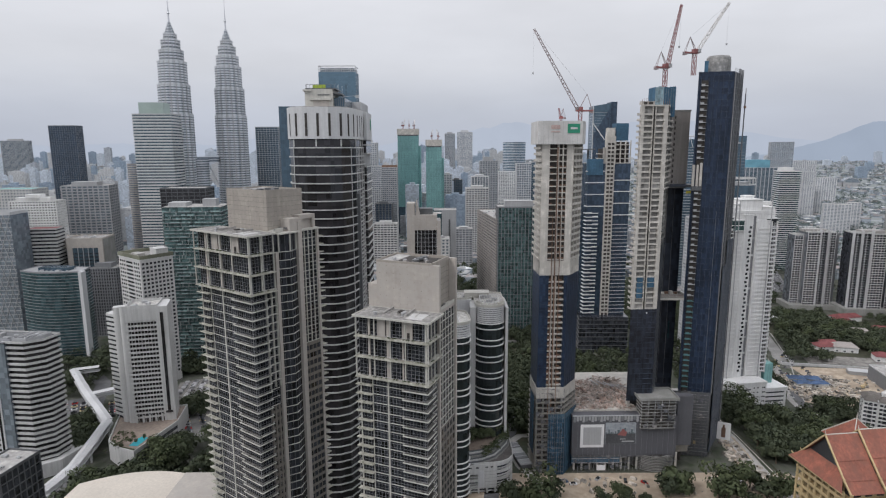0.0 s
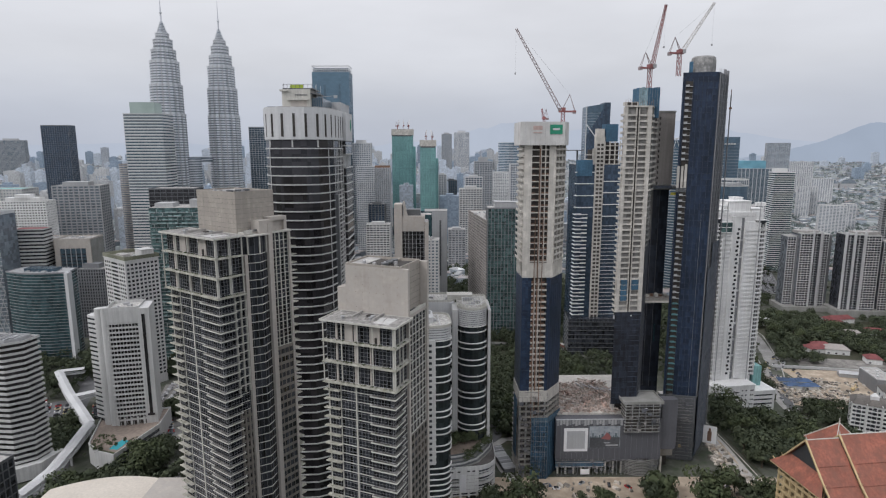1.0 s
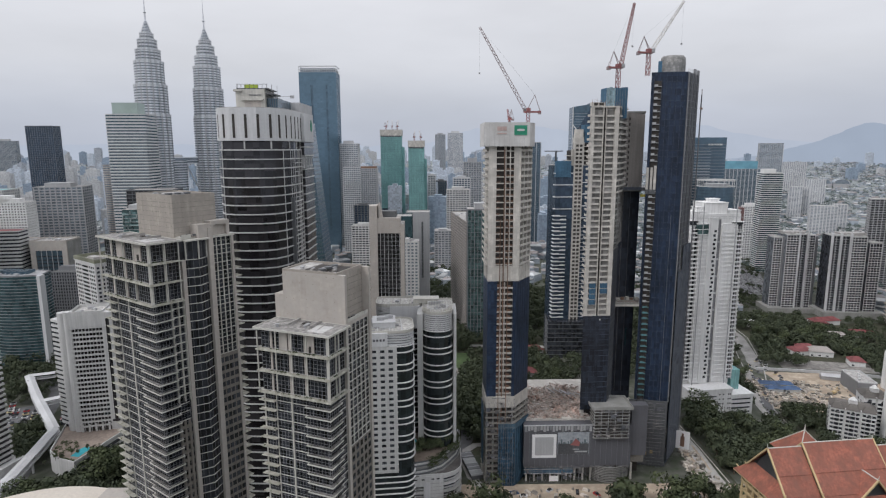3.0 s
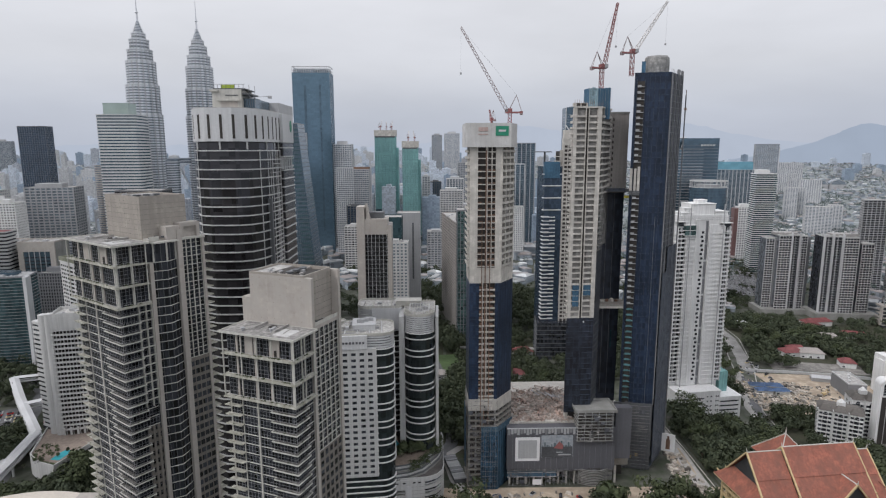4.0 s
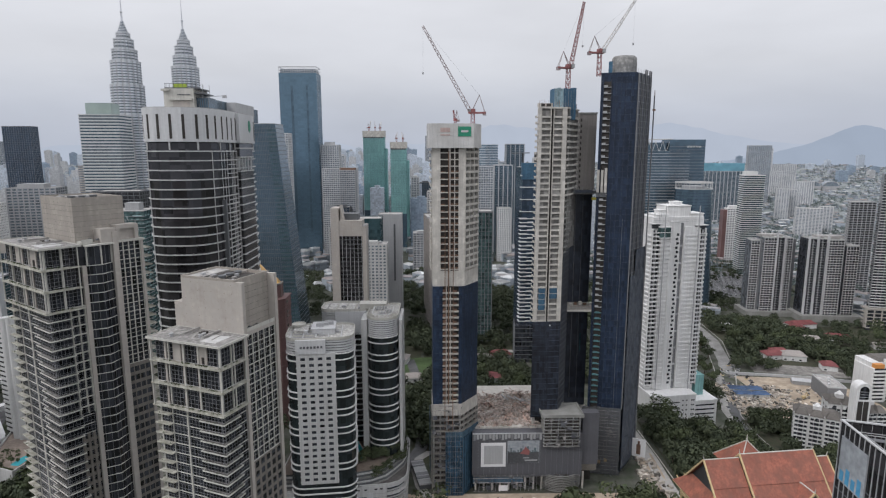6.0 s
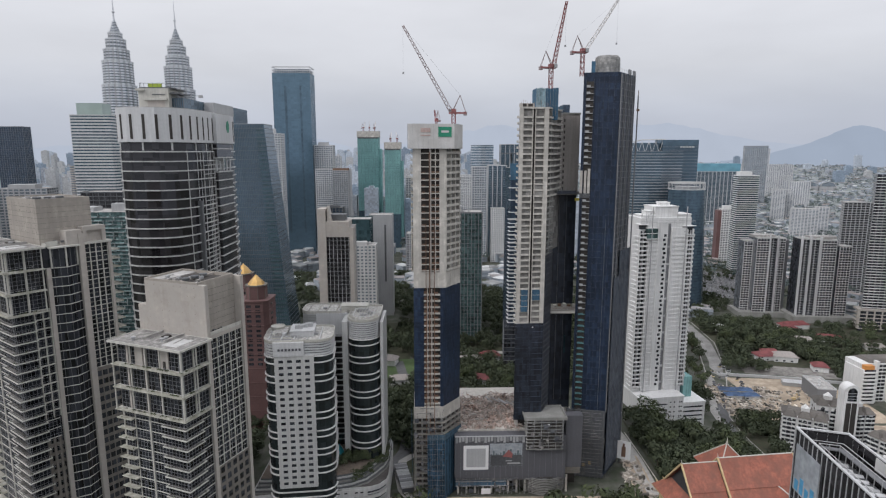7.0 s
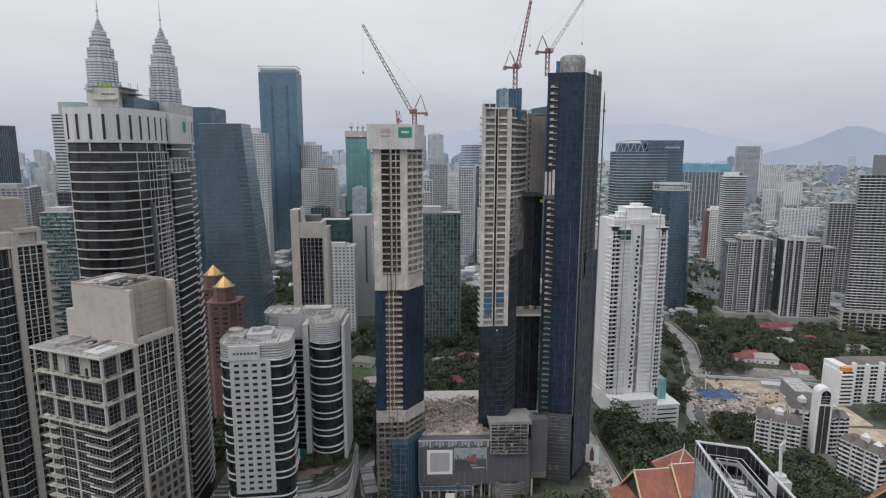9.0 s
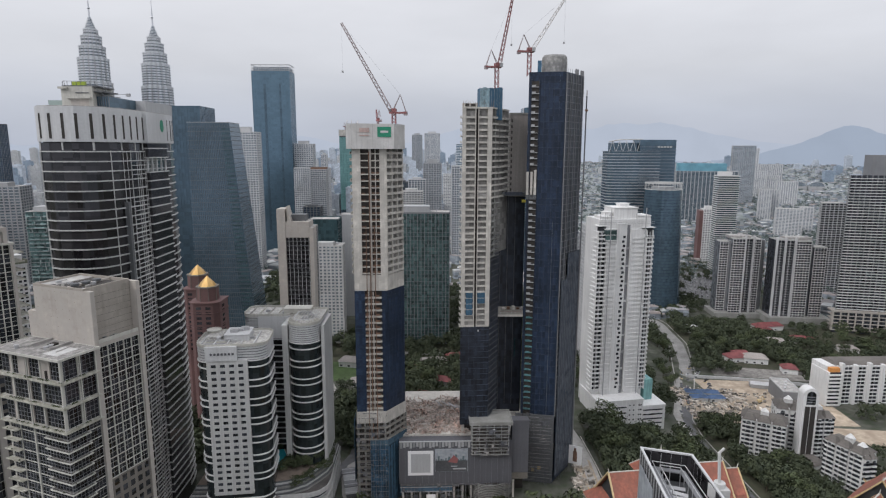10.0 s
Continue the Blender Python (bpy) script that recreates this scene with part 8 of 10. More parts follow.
scalloped_tower()
tower("apartment_tower", "grey apartment tower with dark recess", 668, 850, [(-17, 0), (19, 0), (19, 24), (-6, 24)], -28, 113, GREYC, GL_DARK, 3.4, 1.0, 6, 1.0, 0.3, -4, False)
tower("apartment_block", "white far apartment block", 2560, 4000, R(-42, 42, 0, 24), 60, 148, WHITE, GL_FAR, 3.2, 1.0, 8, 3, 0.4, -30, False)
tower("apartment_block", "white far apartment block", 2960, 4050, R(-42, 42, 0, 24), 60, 168, WHITE, GL_FAR, 3.2, 1.0, 8, 3, 0.4, -30, False)
for i in range(4):
    s = thing("arched_hall", 1500 + i * 64, 2500 - i * 20, 2, -20, "far hall with arched dark roof", "hall", "arched halls")
    n = 12
    b = MB()
    pr = [(30 * math.cos(math.pi * j / n), 20 * math.sin(math.pi * j / n)) for j in range(n + 1)]
    b.v = [(x, 0, 40 + z) for x, z in pr] + [(x, 50, 40 + z) for x, z in pr]
    b.f = [(j + 1, j, n + 1 + j, n + 2 + j) for j in range(n)] + [tuple(range(n + 1))]
    part("arched_roof", b, GL_FAR, s)
    part("rim", MB().beam((-30, 0, 40), (-20, 0, 55), 1).beam((-20, 0, 55), (0, 0, 60), 1).beam((0, 0, 60), (20, 0, 55), 1).beam((20, 0, 55), (30, 0, 40), 1), WHITE2, s)
    part("hall_wall", MB().box(-31, 31, 0, 50, 0, 40), GREYC, s)


SLATE_ROOF = mat("brown_slate_roof", (0.12, 0.11, 0.10), 0.85, var=0.25)


def villa_block(x, y, z, w, d, h, rz, label, arch=False):
    t = thing("apartment_block", x, y, z, rz, label, "apartment block", "white arched apartments")
    part("body", MB().box(-w / 2, w / 2, 1.4, d, 0, h), WHITE, t, "white rendered walls")
    n = int(h / 3.1)
    m = max(2, round(w / 8.5))
    bw = w / m
    win = MB().box(-1.0, 1.0, -0.1, 0.2, 0, 1.6).mesh("window", GL_DARK)
    led = MB().box(-bw * 0.42, bw * 0.42, -0.35, 0.2, 0, 0.35).mesh("ledge", WHITE)
    bal = MB().box(-1.5, 1.5, -1.0, 1.4, 0, 0.25).box(-1.5, 1.5, -1.0, -0.9, 0.25, 0.9).mesh("balcony", WHITE)
    head = MB().poly([(1.3 * math.cos(math.pi * i / 8), -0.15, 1.3 * math.sin(math.pi * i / 8)) for i in range(9)]).mesh("arched_light", GL_DARK)
    for j in range(m):
        xc = -w / 2 + bw * (j + 0.5)
        part("bay", MB().box(xc - bw * 0.4, xc - 1.5, 0, 2, 0, h).box(xc + 1.5, xc + bw * 0.4, 0, 2, 0, h).box(xc - 1.5, xc + 1.5, 0, 2, h - 2.6, h), WHITE, t)
        # Dark glass sheet puts the balcony recess's shade into its colour.
        part("recess", MB().box(xc - 1.5, xc + 1.5, 1.1, 1.5, 0, h - 2.6), GL_DARK, t, "shaded balcony recess")
        part("arched_light", head, WHITE, t, m=pose(xc, 0, h - 2.4))
        part("bay_roof", MB().frustum(R(xc - bw * 0.47, xc + bw * 0.47, -0.7, d * 0.5), R(xc - bw * 0.2, xc + bw * 0.2, d * 0.22, d * 0.3), h, h + 3.4), SLATE_ROOF, t, "brown slate roof")
        for i in range(n):
            part("balcony", bal, WHITE, t, m=pose(xc, 0, i * 3.1))
            for s in (-1, 1):
                part("window", win, WHITE, t, m=pose(xc + s * bw * 0.3, 0, i * 3.1 + 1.0))
    for i in range(n):
        for k in range(max(1, int(d / 6))):
            part("window", win, WHITE, t, m=pose(-w / 2, 4 + k * 6, i * 3.1 + 1.0, 0, 0, -90))
    part("main_roof", MB().frustum(offset(R(-w / 2, w / 2, 4, d), 0.6), offset(R(-w / 2, w / 2, 4, d), -3.5), h, h + 3.0), SLATE_ROOF, t, "brown slate roof")
    part("roof_dormer", MB().box(-2.6, 2.6, d * 0.4, d * 0.6, h + 1.5, h + 5.2).frustum([(2.6 * math.cos(math.pi * 2 * i / 12), d / 2 + 2.6 * math.sin(math.pi * 2 * i / 12)) for i in range(12)], [(0.6 * math.cos(math.pi * 2 * i / 12), d / 2 + 0.6 * math.sin(math.pi * 2 * i / 12)) for i in range(12)], h + 5.2, h + 7.4), WHITE, t, "white roof dormer")
    if arch:
        top = h + 18
        part("arch_tower", MB().box(-4.0, 4.0, -3, 4, 0, top), WHITE, t, "tall white stair tower")
        b = MB()
        half = [(4.0 * math.cos(math.pi * i / 12), 4.0 * math.sin(math.pi * i / 12)) for i in range(13)]
        b.prism(half, -4, 3)
        part("arch_head", b, WHITE, t, m=pose(0, 0, top, 90, 0, 0))
        for s in (-1.5, 1.5):
            part("arch_slot", MB().box(s - 1.1, s + 1.1, -3.15, -2.9, 1, top - 1), DARKC, t, "dark glazed slot")
        part("arch_window", MB().poly([(2.6 * math.cos(math.pi * i / 12), -3.1, top + 2.6 * math.sin(math.pi * i / 12)) for i in range(13)]), GL_DARK, t)
    return t


villa_block(321, 396.5, -27, 28, 16, 29, -30, "white apartment block with dark mansard roof")
villa_block(344, 405.5, -27, 17, 16, 34, -20, "narrow white apartment block with slate roof")
villa_block(364.5, 398, -27, 15, 18, 31, 0, "white apartment block beside the stair tower")
villa_block(352.4, 362.5, -27, 25, 13, 29, -68, "white apartment block with small roof dome")
villa_block(362, 350.5, -27, 9, 14, 27, 6, "white gabled end block of the apartments")


def stair_tower():
    t = thing("stair_tower", 351.5, 398.0, -27, -6, "tall white arched stair tower with dark glass", "tower")
    top = 49
    part("shaft", MB().box(-5, 5, -3, 5, 0, top), WHITE, t, "white rendered shaft")
    part("arch_head", MB().prism([(5 * math.cos(math.pi * i / 14), 5 * math.sin(math.pi * i / 14)) for i in range(15)], -5, 3), WHITE, t, m=pose(0, 0, top, 90, 0, 0))
    for s0 in (-1.9, 1.9):
        part("glass_slot", MB().box(s0 - 1.65, s0 + 1.65, -3.2, -2.9, 1, top - 8), VOID, t, "dark glazed slot")
    part("belfry_opening", MB().box(-3.0, 3.0, -3.25, -2.9, top - 6.5, top).prism([(3 * math.cos(math.pi * i / 12), 3 * math.sin(math.pi * i / 12)) for i in range(13)], 0, 0.01), GL_DARK, t)
    part("arch_window", MB().prism([(3.0 * math.cos(math.pi * i / 12), 3.0 * math.sin(math.pi * i / 12)) for i in range(13)], 3.0, 3.25), GL_DARK, t, m=pose(0, 0, top, 90, 0, 0))
    for k in range(3):
        part("window_bar", MB().box(-2.9, 2.9, -3.35, -3.2, top - 5 + k * 2, top - 4.7 + k * 2), GREYC, t)
    part("porch_roof", MB().frustum(circle(0, -7, 9, 20), circle(0, -7, 6.5, 20), 4, 6), SLATE_ROOF, t, "dark curved porch roof")
    part("porch_wall", MB().prism(circle(0, -7, 8, 20), 0, 4), WHITE, t)


stair_tower()


def modern_block():
    t = thing("apartment_block", 425, 486, -27, 1, "long white modern apartment block with grey roof", "apartment block")
    part("body", MB().box(0, 72, 1, 20, 0, 35), WHITE, t, "white rendered walls")
    part("end_wing", MB().box(-1, 11, -4, 18, 0, 31), WHITE, t)
    part("roof", MB().frustum(R(8, 73, 2, 21), R(10, 71, 6, 17), 35, 37.5), SLATE_ROOF, t, "grey sheet roof")
    for i in range(6):
        part("stair_bay", MB().box(12.2 + i * 12, 14.6 + i * 12, -1.0, 3, 0, 37.5 - (i % 2) * 1.5), WHITE, t, "white projecting stair bay")
    wnd = MB().box(0, 3.0, 0.85, 1.1, 0, 2.0).mesh("window", GL_DARK)
    lg = MB().box(0, 6.6, 0.2, 1.2, 0, 0.35).mesh("ledge", WHITE)
    for i in range(6):
        for k in range(10):
            led = part("ledge", lg, WHITE, t, m=pose(15.6 + i * 12, 0, 1.2 + k * 3.3))
            for q in (0, 3.6):
                part("window", wnd, GL_DARK, t, m=pose(15.8 + i * 12 + q, 0, 2.0 + k * 3.3))
    for k in range(9):
        part("end_balcony", MB().box(-1.6, 10.5, -5.2, -3.9, 2 + k * 3.3, 3.2 + k * 3.3), WHITE, t)
        part("end_window", MB().box(0, 9.5, -4.15, -3.9, 3.4 + k * 3.3, 5.0 + k * 3.3), GL_DARK, t)
    part("orange_awning", MB().box(1, 9, -3, 4, 31, 34.5), mat("orange_render", (0.50, 0.22, 0.06), 0.7), t, "orange rooftop room")


modern_block()


# ---- orange-roofed building ----
def roof_plane(b, a, c, d, e, th=0.5):
    k = [Vector(p) for p in (a, c, d, e)]
    nrm = (k[1] - k[0]).cross(k[3] - k[0]).normalized() * th
    i = len(b.v)
    b.v += [tuple(p) for p in k] + [tuple(p - nrm) for p in k]
    b.f += [(i, i + 1, i + 2, i + 3), (i + 7, i + 6, i + 5, i + 4)] + [(i + j, i + 4 + j, i + 4 + (j + 1) % 4, i + (j + 1) % 4) for j in range(4)]


def gable(t, x0, x1, yc, hw, z_eave, z_ridge, m=None, ends=(True, True)):
    """Gabled tiled roof with its ridge along x: three lapped tiers a side, upturned verge boards."""
    H = z_ridge - z_eave
    cuts = ((0.0, 1.0), (0.42, 0.56), (0.74, 0.23), (1.0, 0.0))
    for s in (-1, 1):
        for k in range(3):
            (f0, h0), (f1, h1) = cuts[k], cuts[k + 1]
            ya, za = yc + s * hw * f0, z_eave + H * h0 - 0.35 * k
            yb, zb = yc + s * hw * (f1 + (0.03 if k < 2 else 0)), z_eave + H * h1 - 0.35 * k - (0.5 if k < 2 else 0)
            b = MB()
            p = [(x0, ya, za), (x1, ya, za), (x1, yb, zb), (x0, yb, zb)]
            roof_plane(b, *(p if s < 0 else p[::-1]), 0.35)
            slope = part("roof_slope", b, TERRA, t, "weathered terracotta tiled roof slope", m=m)
            n = (7 if k == 0 else 5) if s < 0 else 0
            for i in range(1, n + 1):
                f = i / n
                part("tile_course", MB().box(x0, x1, -0.05 + ya + (yb - ya) * f, 0.05 + ya + (yb - ya) * f, za + (zb - za) * f - 0.02, za + (zb - za) * f + 0.06), TERRA, slope)
        for xe, e in ((x0, ends[0]), (x1, ends[1])):
            if not e:
                continue
            o = 1 if xe == x1 else -1
            pts = [(xe + o * 0.25, yc + s * hw * f, z_eave + H * h + 0.25 - 0.3 * i) for i, (f, h) in enumerate(cuts)]
            v = MB()
            for a, c in zip(pts, pts[1:]):
                v.beam(a, c, 0.42, 4)
            v.beam(pts[-1], (xe + o * 0.6, yc + s * (hw + 1.4), z_eave + 0.5), 0.42, 4, 0.2)
            verge = part("verge_board", v, CREAM, t, "cream upturned verge board", m=m)
            part("verge_horn", MB().beam(pts[2], (pts[2][0], pts[2][1] + s * 0.9, pts[2][2] + 0.9), 0.3, 4, 0.08), CREAM, verge)
    part("ridge_cap", MB().box(x0 - 0.3, x1 + 0.3, yc - 0.28, yc + 0.28, z_ridge - 0.15, z_ridge + 0.4), SLAB, t, "pale mortar ridge", m=m)
    for xe, e in ((x0, ends[0]), (x1, ends[1])):
        if not e:
            continue
        o = 1 if xe == x1 else -1
        part("finial", MB().beam((xe, yc, z_ridge), (xe + o * 0.4, yc, z_ridge + 2.2), 0.3, 5, 0.05), SLAB, t, m=m)
        xi = xe - o * 1.2
        tri = [(xi, yc - hw * 0.72, z_eave + H * 0.2), (xi, yc + hw * 0.72, z_eave + H * 0.2), (xi, yc + hw * 0.42, z_eave + H * 0.52), (xi, yc, z_ridge - 0.6), (xi, yc - hw * 0.42, z_eave + H * 0.52)]
        part("gable_wall", MB().poly(tri).poly(tri[::-1]), DARKC, t, "flat dark gable infill", m=m)


def tiled_hall():
    t = thing("tiled_roof_building", 171.5, 222.5, 0, 6.5, "cream building under tiered terracotta tiled roofs", "building")
    part("body", MB().box(-12, 36, -13, 13, 0, 52), CREAM, t, "cream rendered walls")
    win = MB().box(0, 3.0, -13.12, -12.9, 0, 2.2).mesh("window", GL_DARK)
    for i in range(9):
        for k in range(12, 14):
            part("window", win, GL_DARK, t, m=pose(-11 + i * 5, 0, 3 + k * 3.5))
    swin = MB().box(-12.14, -11.9, 0, 2.6, 0, 2.5).mesh("window", VOID)
    for i in range(7):
        for k in range(10, 14):
            part("window", swin, VOID, t, m=pose(0, -12.2 + i * 3.6, 3 + k * 3.5))
    for k in range(5, 14):
        part("ledge", MB().box(-13.2, 36.5, -14, 13.5, 1.9 + k * 3.5, 2.4 + k * 3.5), CREAM, t)
    for i in range(8):
        yy = -13.6 + i * 3.6
        part("gallery_column", MB().box(-16.2, -15.5, yy, yy + 0.7, 0, 51.5), CREAM, t)
    for k in range(10, 14):
        part("gallery_beam", MB().box(-16.1, -12, -13.6, 12.4, 1.9 + k * 3.5, 2.5 + k * 3.5).box(-16.3, -15.9, -13.6, 12.4, 2.5 + k * 3.5, 3.3 + k * 3.5), CREAM, t)
    # main ridge with lower wings at both ends
    gable(t, 0, 30.5, 0, 17.5, 52.0, 70)
    gable(t, -14.7, -0.6, 0, 16, 52.0, 68.6, ends=(True, False))
    gable(t, 31.1, 37.0, 0, 15, 52.0, 66.8, ends=(False, True))
    # pent roofs across the gable ends
    for xo, xi in ((-18.2, -13.2), (40.5, 35.5)):
        b = MB()
        q = [(xi, -9, 58.0), (xi, 9, 58.0), (xo, 15, 52.0), (xo, -15, 52.0)]
        roof_plane(b, *(q if xo > 0 else q[::-1]), 0.3)
        part("pent_roof", b, TERRA, t, "orange tiled pent roof")
        part("pent_eave", MB().box(min(xo, xo + 0.4), max(xo, xo + 0.4), -15.2, 15.2, 51.5, 52.0), CREAM, t)
    # porch gable towards the street
    gable(t, -0.5, 13, 0, 9.5, 51.5, 61.5, m=pose(20.0, -2.5, 0, 0, 0, -90), ends=(False, True))
    part("porch_wall", MB().box(11.5, 28.5, -15, -12, 0, 52), CREAM, t)
    # square pavilion roof behind the ridge
    part("pavilion_roof", MB().frustum(R(6.5, 24.5, 9, 27), R(15.3, 15.7, 17.8, 18.2), 55.5, 65.6), TERRA, t, "terracotta pyramid roof")
    for cx, cy in ((6.5, 9), (24.5, 9), (24.5, 27), (6.5, 27)):
        part("hip_ridge", MB().beam((cx, cy, 55.7), (15.5, 18, 65.8), 0.25, 4), SLAB, t)
    part("pavilion_finial", MB().beam((15.5, 18, 65.4), (15.5, 18, 68.6), 0.4, 6, 0.06), SLAB, t)
    part("pavilion_body", MB().box(8, 23, 10.5, 25.5, 0, 55.6), CREAM, t)


tiled_hall()


def tiled_annex():
    t = thing("tiled_roof_building", 272, 234, -18, 35, "cream annex under stepped terracotta roofs", "building")
    part("body", MB().box(-14, 27, -9, 9, 0, 58), CREAM, t, "cream rendered walls")
    win = MB().box(0, 2.4, -9.12, -8.9, 0, 2.0).mesh("window", GL_DARK)
    for i in range(8):
        for k in range(13, 15):
            part("window", win, GL_DARK, t, m=pose(-13 + i * 5, 0, 2 + k * 3.5))
    gable(t, -16, -1, 0, 11, 56, 69)
    gable(t, 1, 28, 0, 13, 58, 74)


tiled_annex()


# ---- dark glass roof close to the camera ----
def corner_office():
    t = thing("office_building", 128, 106, 0, 0, "dark glass office building with open steel roof well", "office building")
    pts = [(-10.6, -66), (-1.6, -66), (2.8, -16.2), (3.8, -0.9), (-3.4, 1.5), (-5.2, -16)]
    part("glazing", MB().prism(pts, 0, 135), GL_BLACK, t, "black curtain wall")
    k = len(pts)
    me = MB().box(-0.05, 0.05, -0.14, 0.1, 60, 139.6).mesh("mullion", GREYC)
    for i in range(1, k):
        a, b = Vector(pts[i]), Vector(pts[(i + 1) % k])
        e = b - a
        ang = math.degrees(math.atan2(e.y, e.x))
        n = max(2, int(e.length / 1.3))
        for j in range(n):
            p = a + e * (j / n)
            part("mullion", me, DARKC, t, m=pose(p.x, p.y, 0, 0, 0, ang))
    for i in range(20):
        part("transom", MB().prism(offset(pts, 0.06), 60 + i * 3.75, 60.14 + i * 3.75), DARKC, t)
    part("parapet", MB().ring(offset(pts, 0.02), 0.12, 134, 139.8), GL_BLACK, t, "dark glass parapet screen")
    part("parapet_cap", MB().ring(offset(pts, 0.16), 0.34, 139.8, 140.05), GREYL, t, "pale metal parapet cap")
    part("roof_deck", MB().prism(offset(pts, -0.3), 135, 135.2), DARKC, t)
    inner = offset(pts, -1.3)
    part("walkway_ring", MB().ring(inner, 0.9, 137.6, 137.8), GREYD, t, "steel grating walkway")
    part("inner_rail", MB().ring(offset(pts, -2.2), 0.08, 138.6, 138.7).ring(offset(pts, -1.3), 0.08, 138.6, 138.7), GREYL, t)
    # Near-black floor sheet puts the well's shade into its colour.
    part("roof_well", MB().prism(offset(pts, -2.3), 135.2, 135.3), VOID, t)
    q = offset(pts, -2.25)
    for i in range(len(q)):
        a, b = Vector(q[i]), Vector(q[(i + 1) % len(q)])
        for j in range(int((b - a).length / 1.7) + 1):
            p = a.lerp(b, j / (int((b - a).length / 1.7) + 1))
            part("rail_post", MB().box(p.x - 0.05, p.x + 0.05, p.y - 0.05, p.y + 0.05, 135.2, 138.6), GREYC, t)
    rnd = random.Random(9)
    for i in range(22):
        y = -4.5 - i * 1.25
        part("louvre", MB().box(-2.6 + y * 0.09, 1.6 + y * 0.06, -0.35, 0.35, 0, 0.12), GREYL if i % 3 else GREYC, t, m=pose(0, y, 136.4 + rnd.uniform(-0.2, 0.3), 14, rnd.uniform(-6, 6), -24))
    part("light_mast", MB().beam((4.1, -9.2, 139.4), (3.7, -9.2, 144.9), 0.22, 8).beam((3.7, -9.2, 144.9), (4.3, -9.3, 145.6), 0.2, 6), WHITE2, t, "white roof mast")
    part("mast_base", MB().box(3.0, 5.2, -10.3, -8.1, 137.6, 139.6).prism(circle(4.1, -9.2, 0.8, 10), 139.6, 140.3), WHITE2, t)
    # banner on the west face
    a, b = Vector(pts[4]), Vector(pts[5])
    e = b - a
    ang = math.degrees(math.atan2(e.y, e.x))
    part("banner", MB().box(1.0, 8.2, -0.3, -0.16, 129.5, 137.6), mat("grey_photo_banner", (0.30, 0.32, 0.34), 0.6, var=0.3, big=0.2, fine=0.9), t, "grey printed banner", m=pose(a.x, a.y, 0, 0, 0, ang))
    for i in range(4):
        part("banner_bar", MB().box(1.6 + i * 1.6, 2.6 + i * 1.6, -0.36, -0.3, 129.8, 131.6 + (i % 2) * 0.9), mat("sky_blue_print", (0.08, 0.3, 0.5), 0.6), t, m=pose(a.x, a.y, 0, 0, 0, ang))


corner_office()


def gilded_tower():
    t = thing("apartment_tower", -56.4, 400, 0, 0, "red stone tower with two gilded dome roofs", "tower")
    for cx, cy, w, tip in ((0, 0, 9.5, 106.0), (-18.2, 31, 8.5, 107.4)):
        h = tip - 13
        body = [(cx - w, cy - w + 3), (cx - w + 3, cy - w), (cx + w - 3, cy - w), (cx + w, cy - w + 3), (cx + w, cy + w), (cx - w, cy + w)]
        part("shaft", MB().prism(body, 0, h - 4), REDST, t, "red granite shaft")
        part("cornice", MB().prism(offset(body, 0.6), h - 4.4, h - 3.6).prism(offset(body, 0.4), h - 11, h - 10.4), REDST, t)
        part("head", MB().prism(circle(cx, cy, 6.8, 8, math.pi / 8), h - 3.6, h + 5), REDST, t)
        part("head_rim", MB().prism(circle(cx, cy, 7.4, 8, math.pi / 8), h + 5, h + 5.8), BEIGE_DK, t)
        part("gilded_dome", MB().frustum(circle(cx, cy, 5.6, 8, math.pi / 8), circle(cx, cy, 4.2, 8, math.pi / 8), h + 5.8, h + 8.0).frustum(circle(cx, cy, 4.2, 8, math.pi / 8), circle(cx, cy, 0.25, 8, math.pi / 8), h + 8.0, h + 12.2), GOLD, t, "gilded faceted dome")
        for k in range(8):
            a = math.pi * (2 * k + 1) / 8
            part("pinnacle", MB().beam((cx + 6.9 * math.cos(a), cy + 6.9 * math.sin(a), h - 3.6), (cx + 6.9 * math.cos(a), cy + 6.9 * math.sin(a), h + 6.6), 0.35, 4, 0.1), BEIGE_DK, t)
        for i in range(13):
            part("window", MB().box(cx - 4.6, cx - 1.4, cy - w - 0.12, cy - w + 0.3, h - 8.2 - i * 3.3, h - 6.5 - i * 3.3), GL_DARK, t)
            part("window", MB().box(cx + 1.4, cx + 4.6, cy - w - 0.12, cy - w + 0.3, h - 8.2 - i * 3.3, h - 6.5 - i * 3.3), GL_DARK, t)
            part("window", MB().box(cx + w - 0.3, cx + w + 0.12, cy - 2, cy + 2, h - 8.2 - i * 3.3, h - 6.5 - i * 3.3), GL_DARK, t)
        for i in range(7):
            part("ledge", MB().prism(offset(body, 0.3), h - 20.6 - i * 9.9, h - 20.1 - i * 9.9), REDST, t)


gilded_tower()


# ---- trees ----
def crown_data(seed, r, h, lobes, per, s):
    rnd, b = random.Random(seed), MB()
    for _ in range(lobes):
        a, q = rnd.uniform(0, 6.3), rnd.uniform(0.1, 0.72) * r
        leaf_blob(b, rnd, (q * math.cos(a), q * math.sin(a), h * rnd.uniform(0.45, 0.86)), r * rnd.uniform(0.35, 0.55), per, s)
    return b


def trunk_data(seed, h):
    rnd, b = random.Random(seed), MB()
    b.beam((0, 0, -1), (0.2, 0.1, h * 0.5), 0.38, 6, 0.25)
    for i in range(5):
        a = i * 1.26 + rnd.random()
        b.beam((0.1, 0.05, h * (0.3 + 0.04 * i)), (h * 0.26 * math.cos(a), h * 0.26 * math.sin(a), h * 0.68), 0.2, 5, 0.06)
    return b


